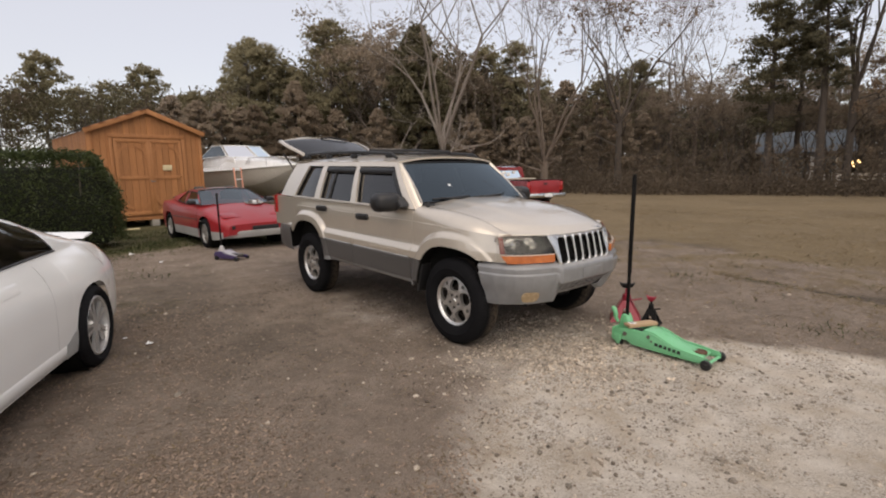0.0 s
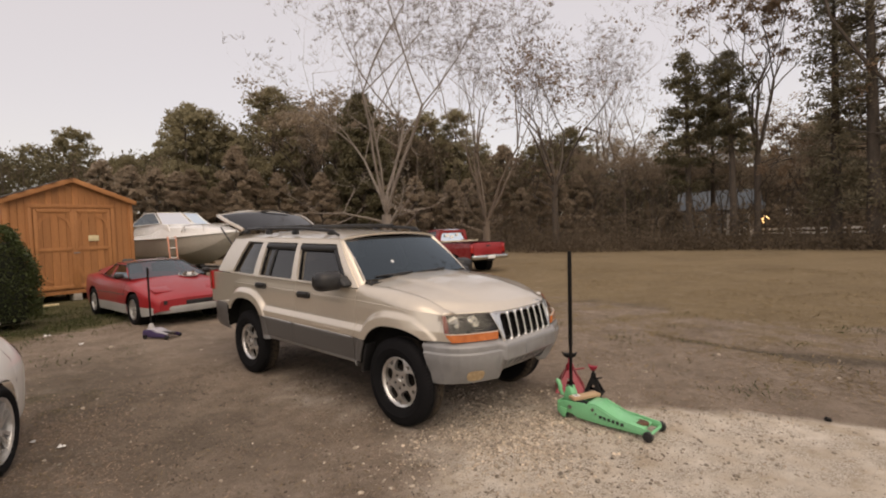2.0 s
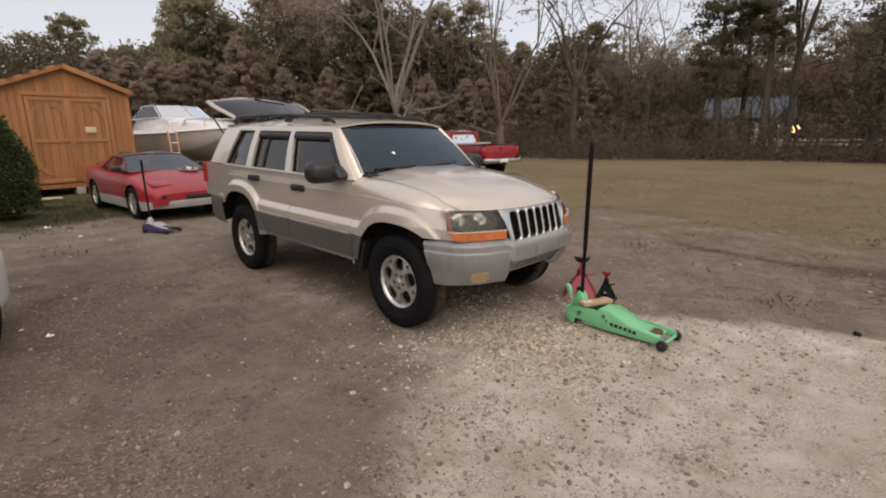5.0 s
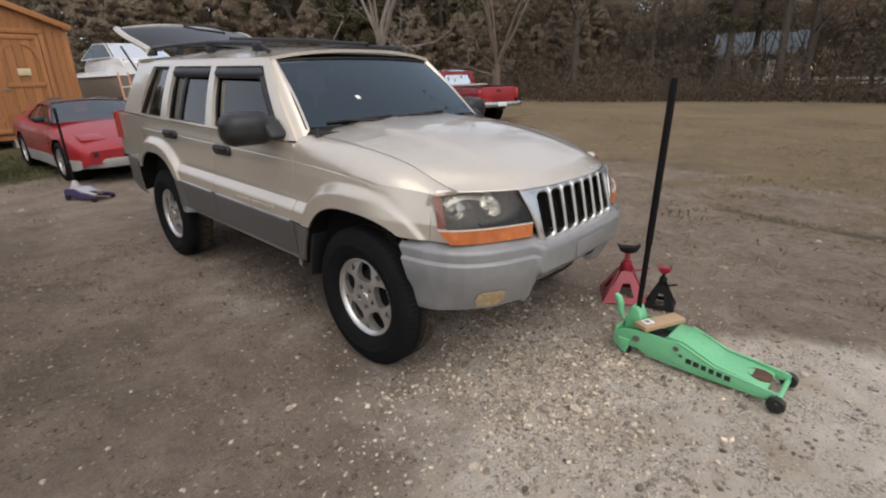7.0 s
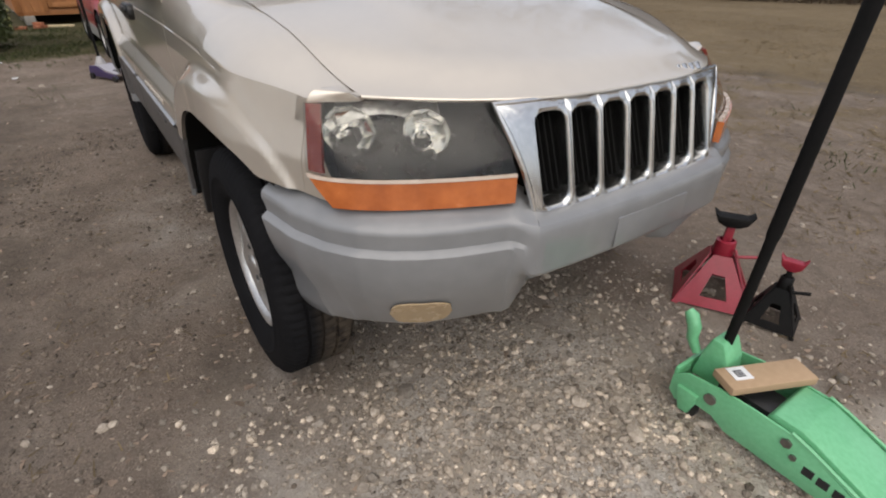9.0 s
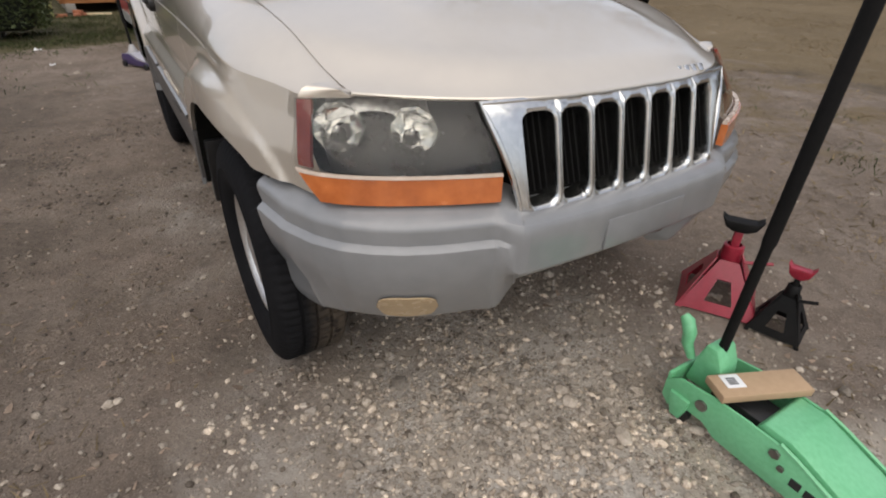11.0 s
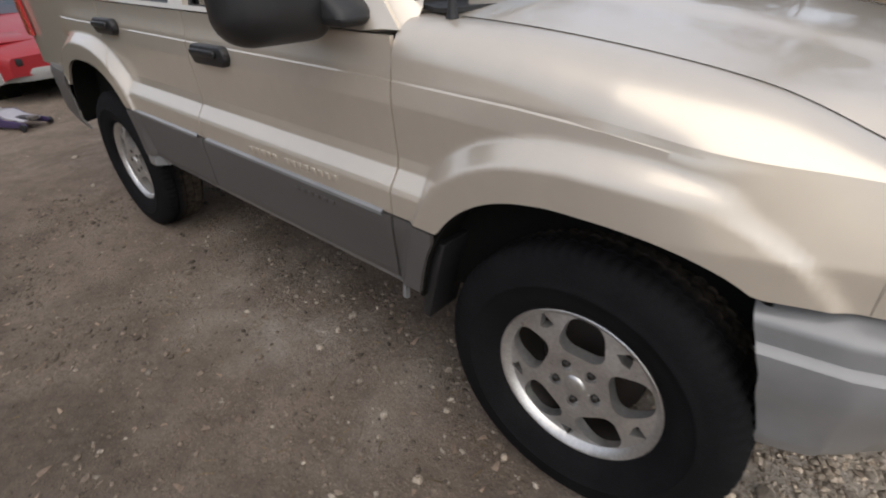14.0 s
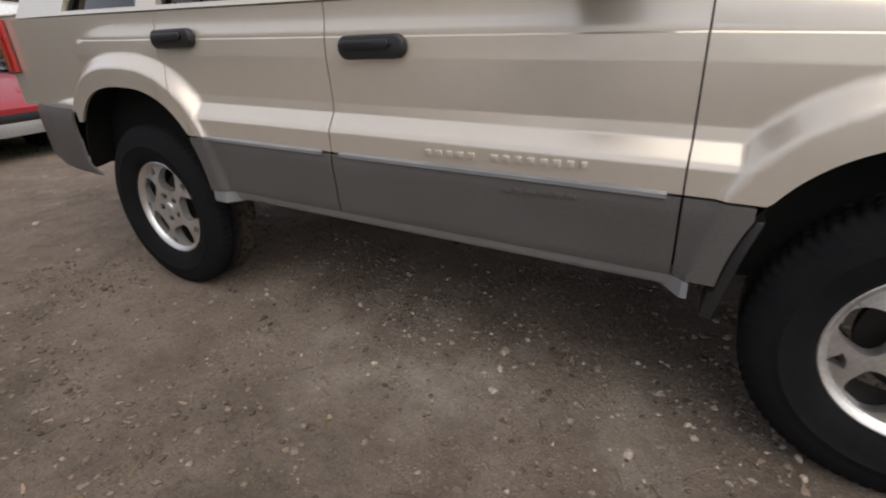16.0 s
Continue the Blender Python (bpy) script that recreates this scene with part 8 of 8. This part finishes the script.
def far_woods():
    """The closed mass of brown and dull green trees behind those that stand out: stems, twigs and leaf clumps."""
    rnd = random.Random(55)
    leaf_v, leaf_f, dry_v, dry_f, stem = [], [], [], [], []
    sv, sf = [], []
    for k in range(4300):
        a = rnd.uniform(86, 190)
        d = rnd.uniform(47, 60) + 18 * step(158, 170, a)
        h = curve(a, SKYLINE) * d / 52 * (0.84 + 0.26 * noise.noise((a * 0.55, d * 0.12, 2.0)))
        x, y = spot(a, d)
        z = h * (1 - rnd.random() ** 1.6 * 0.97)
        r = rnd.uniform(0.5, 1.15)
        green = noise.noise((a * 0.25, d * 0.2, 7.0)) + 0.25 * (a > 140) > 0.12
        vs, fs = (leaf_v, leaf_f) if green else (dry_v, dry_f)
        for _ in range(34):
            p = Vector((x + rnd.gauss(0, r), y + rnd.gauss(0, r), max(0.1, z + rnd.gauss(0, r * 0.6))))
            u = Vector((rnd.gauss(0, 1), rnd.gauss(0, 1), rnd.gauss(0, 1))).normalized()
            v = u.orthogonal().normalized()
            q = rnd.uniform(0.09, 0.22)
            b = len(vs)
            vs += [tuple(p - u * q), tuple(p + v * q * 0.55), tuple(p + u * q), tuple(p - v * q * 0.45)]
            fs.append((b, b + 1, b + 2, b + 3))
    for k in range(620):
        a = rnd.uniform(86, 190)
        d = rnd.uniform(43, 56) + 18 * step(158, 170, a)
        h = curve(a, SKYLINE) * d / 52 * rnd.uniform(0.55, 1.05)
        x, y = spot(a, d)
        lx, ly = rnd.gauss(0, 0.05) * h, rnd.gauss(0, 0.05) * h
        w = rnd.uniform(0.03, 0.10)
        t = rnd.uniform(0, 3.14)
        rings = []
        for f in (0.0, 0.5, 1.0):
            b = len(sv)
            for q in range(3):
                g = t + q * 2.09
                sv.append((x + lx * f * f + w * (1 - 0.85 * f) * math.cos(g), y + ly * f * f + w * (1 - 0.85 * f) * math.sin(g), h * f - 0.1))
            rings.append(b)
        for b0, b1 in zip(rings, rings[1:]):
            sf += [(b0 + q, b0 + (q + 1) % 3, b1 + (q + 1) % 3, b1 + q) for q in range(3)]
    tagged(raw("far_woods", leaf_v, leaf_f, OLIVE), "dull green mass of distant woodland foliage", "woods", kind="stuff")
    tagged(raw("far_woods", dry_v, dry_f, WEEDS), "brown half-bare mass of distant woodland", "woods", kind="stuff")
    tagged(raw("far_stems", sv, sf, DARKBARK), "thin dark trunks standing in the distant woods", "trunks", kind="stuff")


far_woods()


def undergrowth():
    """Twigs, saplings and dead weeds along the foot of the woods."""
    rnd = random.Random(5)
    vs, fs = [], []
    for _ in range(3200):
        a = rnd.uniform(80, 172)
        edge = 30.5 if a < 122 else lerp(30.5, 38, min(1, (a - 122) / 20))
        d = edge + abs(rnd.gauss(0, 3.0))
        x, y = spot(a, d)
        h = rnd.uniform(0.3, 1.0) + 2.6 * rnd.random() ** 3
        lean = (rnd.gauss(0, 0.35), rnd.gauss(0, 0.35))
        w = rnd.uniform(0.008, 0.022)
        t = rnd.uniform(0, 3.14)
        c, s = math.cos(t) * w, math.sin(t) * w
        b = len(vs)
        vs += [(x - c, y - s, -0.05), (x + c, y + s, -0.05), (x + lean[0] * h + c * 0.3, y + lean[1] * h + s * 0.3, h), (x + lean[0] * h - c * 0.3, y + lean[1] * h - s * 0.3, h)]
        fs.append((b, b + 1, b + 2, b + 3))
        for _ in range(17):
            f = rnd.uniform(0.1, 1.0)
            p = Vector((x + lean[0] * h * f + rnd.gauss(0, 0.28), y + lean[1] * h * f + rnd.gauss(0, 0.28), h * f + rnd.gauss(0, 0.1)))
            u = Vector((rnd.gauss(0, 1), rnd.gauss(0, 1), rnd.gauss(0, 1))).normalized() * rnd.uniform(0.03, 0.085)
            v = u.orthogonal() * 0.5
            b = len(vs)
            vs += [tuple(p - u), tuple(p + v), tuple(p + u), tuple(p - v)]
            fs.append((b, b + 1, b + 2, b + 3))
    o = raw("undergrowth", vs, fs, WEEDS)
    tagged(o, "brown leafless undergrowth along the edge of the woods", "undergrowth", kind="stuff")


undergrowth()


# ---- houses ----
SIDING = mat("grey_siding", (0.20, 0.195, 0.19), (0.26, 0.25, 0.245), rough=0.8, s1=1, s2=20)
TIN = mat("pale_blue_metal_roof", (0.075, 0.095, 0.115), (0.11, 0.13, 0.155), rough=0.85, s1=0.6, s2=10)
BEIGE = mat("beige_siding", (0.40, 0.34, 0.27), (0.46, 0.40, 0.32), rough=0.8, s1=1, s2=20)


def house(m, L, D, wall_h, ridge, wall_mat, roof_mat, label, lamp=None):
    root = thing("house", m, label, "house")
    part("wall", box((L, D, wall_h), (0, 0, wall_h / 2), 0.0), wall_mat, root)
    for k in range(int(wall_h / 0.2)):
        part("siding_board", box((L + 0.03, D + 0.03, 0.012), (0, 0, 0.2 + 0.2 * k), 0.0), wall_mat, root)
    for s in (-1, 1):
        ang = math.degrees(math.atan2(ridge - wall_h, D / 2))
        Ls = math.hypot(D / 2 + 0.4, (ridge - wall_h) * (D / 2 + 0.4) / (D / 2))
        part("roof", box((L + 0.8, Ls, 0.10), (0, s * (D / 2 + 0.4) / 2, (ridge + wall_h - 0.4 * (ridge - wall_h) / (D / 2)) / 2 + 0.04), 0.0, rot=(-s * ang, 0, 0)), roof_mat, root)
        part("gable", prism([(-D / 2, wall_h), (D / 2, wall_h), (0, ridge)], 0.08, m=pose(s * (L / 2 - 0.05), 0, 0, 0, 0, 90)), wall_mat, root)
        for x in (-0.28, 0.0, 0.28):
            w = part("window", box((1.0, 0.06, 1.2), (x * L, s * (D / 2 + 0.01), 1.55), 0.01), DOT, root)
            part("pane", box((0.86, 0.02, 1.06), (x * L, s * (D / 2 + 0.045), 1.55), 0.0), CARGLASS, w)
    part("door", box((0.95, 0.06, 2.05), (0.12 * L, -D / 2 - 0.02, 1.03), 0.01), DOT, root)
    return root


hx, hy = spot(104.6, 46)
house(pose(hx, hy, 0, 0, 0, 16), 5.0, 6.0, 2.5, 3.9, SIDING, TIN, "low grey house with pale metal roof behind the trees")
# lit globe added for a warm glow among the far trees
lx, ly = spot(100.6, 42.0)
lamp = thing("porch_lamp", pose(lx, ly, 0), "lit warm globe on a short post", "lamp")
part("post", tube([(0, 0, 0), (0, 0, 1.35)], 0.05, seg=10), SIDING, lamp)
LIT = bpy.data.materials.new("warm_globe_glow")
LIT.use_nodes = True
LIT.node_tree.nodes["Principled BSDF"].inputs["Emission Color"].default_value = (1.0, 0.62, 0.25, 1)
LIT.node_tree.nodes["Principled BSDF"].inputs["Emission Strength"].default_value = 4.0
part("globe", lathe([(0.0, 1.85), (0.16, 1.80), (0.24, 1.62), (0.18, 1.42), (0.07, 1.35), (0, 1.35)], 20), LIT, lamp, "glowing warm globe", smooth=60)
fx, fy = spot(97.0, 43)
fence = thing("fence", pose(fx, fy, 0, 0, 0, 8), "low white board fence beyond the trees", "fence")
for k in range(6):
    part("post", box((0.12, 0.12, 1.0), (-6 + 2.4 * k, 0, 0.5), 0.01), DOT, fence)
for z in (0.55, 0.85):
    part("rail", box((12.2, 0.05, 0.16), (0, 0, z), 0.01), DOT, fence)

# the house across the drive, which shows in the vehicle's windows
house(pose(-11.5, -12.5, 0, 0, 0, 4), 13.0, 8.0, 2.7, 4.9, BEIGE, SHINGLE, "beige ranch house with shingle gable roof across the drive")

# ---- stones, leaves and grass on the ground ----
STONE = islands(mat("pale_gravel", (0.20, 0.165, 0.127), (0.40, 0.348, 0.29), rough=0.9, s1=8, s2=120, bump=0.2, bscale=200), 0.45)
PALE = islands(mat("cream_gravel", (0.26, 0.208, 0.155), (0.56, 0.475, 0.38), rough=0.9, s1=30, s2=120, bump=0.2, bscale=200), 0.6)
LEAF = leaf_light(islands(mat("dead_leaves", (0.20, 0.145, 0.105), (0.36, 0.275, 0.210), rough=0.85, s1=6, s2=60), 0.5), 0.3)
CRUMB = islands(mat("dirt_crumbs", (0.085, 0.066, 0.050), (0.20, 0.160, 0.124), rough=0.95, s1=8, s2=120), 0.5)
STRAW = leaf_light(islands(mat("dry_grass", (0.17, 0.125, 0.066), (0.27, 0.205, 0.115), rough=0.85, s1=3, s2=40), 0.5), 0.4)
GRASS = leaf_light(islands(mat("thin_green_grass", (0.050, 0.066, 0.022), (0.088, 0.100, 0.038), rough=0.8, s1=3, s2=40), 0.5), 0.4)


def pebble_shape(rnd, fine=1):
    bm = bmesh.new()
    bmesh.ops.create_icosphere(bm, subdivisions=fine, radius=1)
    sx, sy, sz = rnd.uniform(0.8, 1.3), rnd.uniform(0.7, 1.0), rnd.uniform(0.45, 0.75)
    for v in bm.verts:
        v.co *= rnd.uniform(0.72, 1.22)
        v.co = Vector((v.co.x * sx, v.co.y * sy, v.co.z * sz))
    bm.verts.ensure_lookup_table()
    vs = np.array([v.co[:] for v in bm.verts])
    fs = np.array([[v.index for v in f.verts] for f in bm.faces])
    bm.free()
    return vs, fs


def under_tyre(x, y):
    return (abs(x) < 0.16 or abs(x + 2.69) < 0.16) and (0.62 < abs(y - 0.04) < 0.90)


def gravel(name, count, size, seed, region, label, density, stone=STONE, fine=1):
    rnd = random.Random(seed)
    shapes = [pebble_shape(rnd, fine) for _ in range(8)]
    V, F, n = [], [], 0
    made = 0
    tries = 0
    while made < count and tries < count * 12:
        tries += 1
        x, y = rnd.uniform(region[0], region[1]), rnd.uniform(region[2], region[3])
        if rnd.random() > density(x, y) or under_tyre(x, y):
            continue
        s = size * math.exp(min(1.15, rnd.gauss(-0.1, 0.62)))
        vs, fs = shapes[made % 8]
        a = rnd.uniform(0, 6.28)
        c, sn = math.cos(a) * s, math.sin(a) * s
        p = np.empty_like(vs)
        p[:, 0] = vs[:, 0] * c - vs[:, 1] * sn + x
        p[:, 1] = vs[:, 0] * sn + vs[:, 1] * c + y
        p[:, 2] = vs[:, 2] * s + ground_z(x, y) + s * rnd.uniform(0.0, 0.35)
        V.append(p)
        F.append(fs + n)
        n += len(vs)
        made += 1
    ob = raw(name, np.concatenate(V).tolist(), np.concatenate(F).tolist(), stone)
    tagged(ob, label, "gravel", kind="stuff")


def near_front(x, y):
    g = zone(x, y)[0]
    bed = math.exp(-(((x - 0.75) / 0.75) ** 2 + ((y + 0.15) / 0.8) ** 2))
    side = 0.08 * math.exp(-(((x + 1.0) / 0.8) ** 2 + ((y + 0.72) / 0.22) ** 2))
    return min(1.0, 0.011 + 0.16 * g + 0.9 * bed + side) * (0.45 + 0.55 * step(-0.2, 0.35, noise.noise((x * 1.7, y * 1.7, 4.0))))


gravel("gravel", 11000, 0.0050, 1, (-2.6, 2.6, -2.4, 2.0), "small pale stones scattered over the dirt", near_front)
gravel("gravel", 650, 0.0085, 2, (-1.8, 2.6, -2.2, 1.8), "larger pale stones loose on the ground", near_front, fine=2)
bed_stones = lambda x, y: math.exp(-(((x - 0.80) / 0.55) ** 2 + ((y + 0.30) / 0.60) ** 2)) * (0.25 + 0.75 * step(-0.25, 0.25, noise.noise((x * 2.2, y * 2.2, 8.0))))
gravel("gravel", 5200, 0.0056, 7, (-0.4, 2.2, -1.8, 1.4), "loose pale stones in front of the bumper", bed_stones, PALE)
gravel("gravel", 6500, 0.0065, 3, (0.2, 7.0, -3.6, 2.4), "grey stones over the gravel drive", lambda x, y: zone(x, y)[0])
gravel("gravel", 600, 0.009, 4, (-7.0, 3.0, -4.5, 4.5), "odd stones lying in the yard", lambda x, y: 0.5, fine=2)
crumbly = lambda x, y: (1 - 0.8 * zone(x, y)[0]) * (0.15 + 0.85 * step(-0.2, 0.3, noise.noise((x * 2.4, y * 2.4, 6.0))))
gravel("dirt_crumbs", 13000, 0.0050, 9, (-3.6, 2.2, -2.9, 0.2), "small brown clods and crumbs of dirt", crumbly, CRUMB)


def blades(name, count, seed, region, material, label, density, length, width, flat):
    rnd = random.Random(seed)
    vs, fs = [], []
    made = tries = 0
    while made < count and tries < count * 14:
        tries += 1
        x, y = rnd.uniform(region[0], region[1]), rnd.uniform(region[2], region[3])
        if rnd.random() > density(x, y) or under_tyre(x, y):
            continue
        made += 1
        a = rnd.uniform(0, 6.28)
        ln = length * rnd.uniform(0.5, 1.5)
        up = rnd.uniform(*flat) * ln
        z = ground_z(x, y) + 0.002
        d = Vector((math.cos(a), math.sin(a), 0)) * math.sqrt(max(0.0, ln * ln - up * up))
        w = Vector((-math.sin(a), math.cos(a), 0)) * width * rnd.uniform(0.6, 1.4)
        p = Vector((x, y, z))
        b = len(vs)
        vs += [tuple(p - w), tuple(p + w), tuple(p + d * 0.6 + w * 0.7 + Vector((0, 0, up * 0.75))), tuple(p + d + Vector((0, 0, up))), tuple(p + d * 0.6 - w * 0.7 + Vector((0, 0, up * 0.75)))]
        fs.append((b, b + 1, b + 2, b + 3, b + 4))
    tagged(raw(name, vs, fs, material), label, "litter", kind="stuff")


patchy = lambda x, y, f=1.1, o=0.0: step(-0.15 + o, 0.35 + o, noise.noise((x * f, y * f, 12.0)))
leafy = lambda x, y: (1 - zone(x, y)[0]) * (0.25 + 0.75 * patchy(x, y)) * max(0.03, step(-2.0, -3.2, y), step(0.9, 1.6, x))
blades("fallen_leaves", 30000, 21, (-3.5, 4.5, -5.0, -0.9), LEAF, "dead brown leaves strewn over the dirt", leafy, 0.020, 0.0055, (0.02, 0.30))
blades("fallen_leaves", 4000, 22, (-9, 6, -4.5, 6), LEAF, "dead brown leaves strewn over the dirt", lambda x, y: 0.5 * leafy(x, y) + 0.12 * (1 - zone(x, y)[0]), 0.030, 0.009, (0.02, 0.18))
blades("dry_grass", 16000, 23, (-5, 7, -5.5, 5), STRAW, "short dry grass bits lying over the dirt", lambda x, y: (1 - 0.985 * zone(x, y)[0]) * (0.15 + 0.85 * patchy(x, y, 0.9)) * (0.3 + 0.7 * max(step(-2.0, -3.2, y), step(0.8, 1.6, x), step(0.5, 1.5, y))), 0.045, 0.0022, (0.02, 0.25))
blades("dry_grass", 22000, 24, (-9, 9, 2.0, 16), STRAW, "short dry straw-coloured field grass", lambda x, y: 0.25 + 0.75 * patchy(x, y, 0.5), 0.07, 0.006, (0.05, 0.35))
blades("green_grass", 9000, 25, (-13, -5, -2.5, 2.5), GRASS, "thin green grass in front of the shed", lambda x, y: zone(x, y)[2] * (0.2 + 0.8 * patchy(x, y)), 0.06, 0.005, (0.3, 0.9))
blades("green_grass", 900, 26, (-4.5, 4, 1.6, 6), GRASS, "small tufts of green grass in the field", lambda x, y: patchy(x, y, 1.3, 0.22), 0.05, 0.004, (0.3, 0.9))
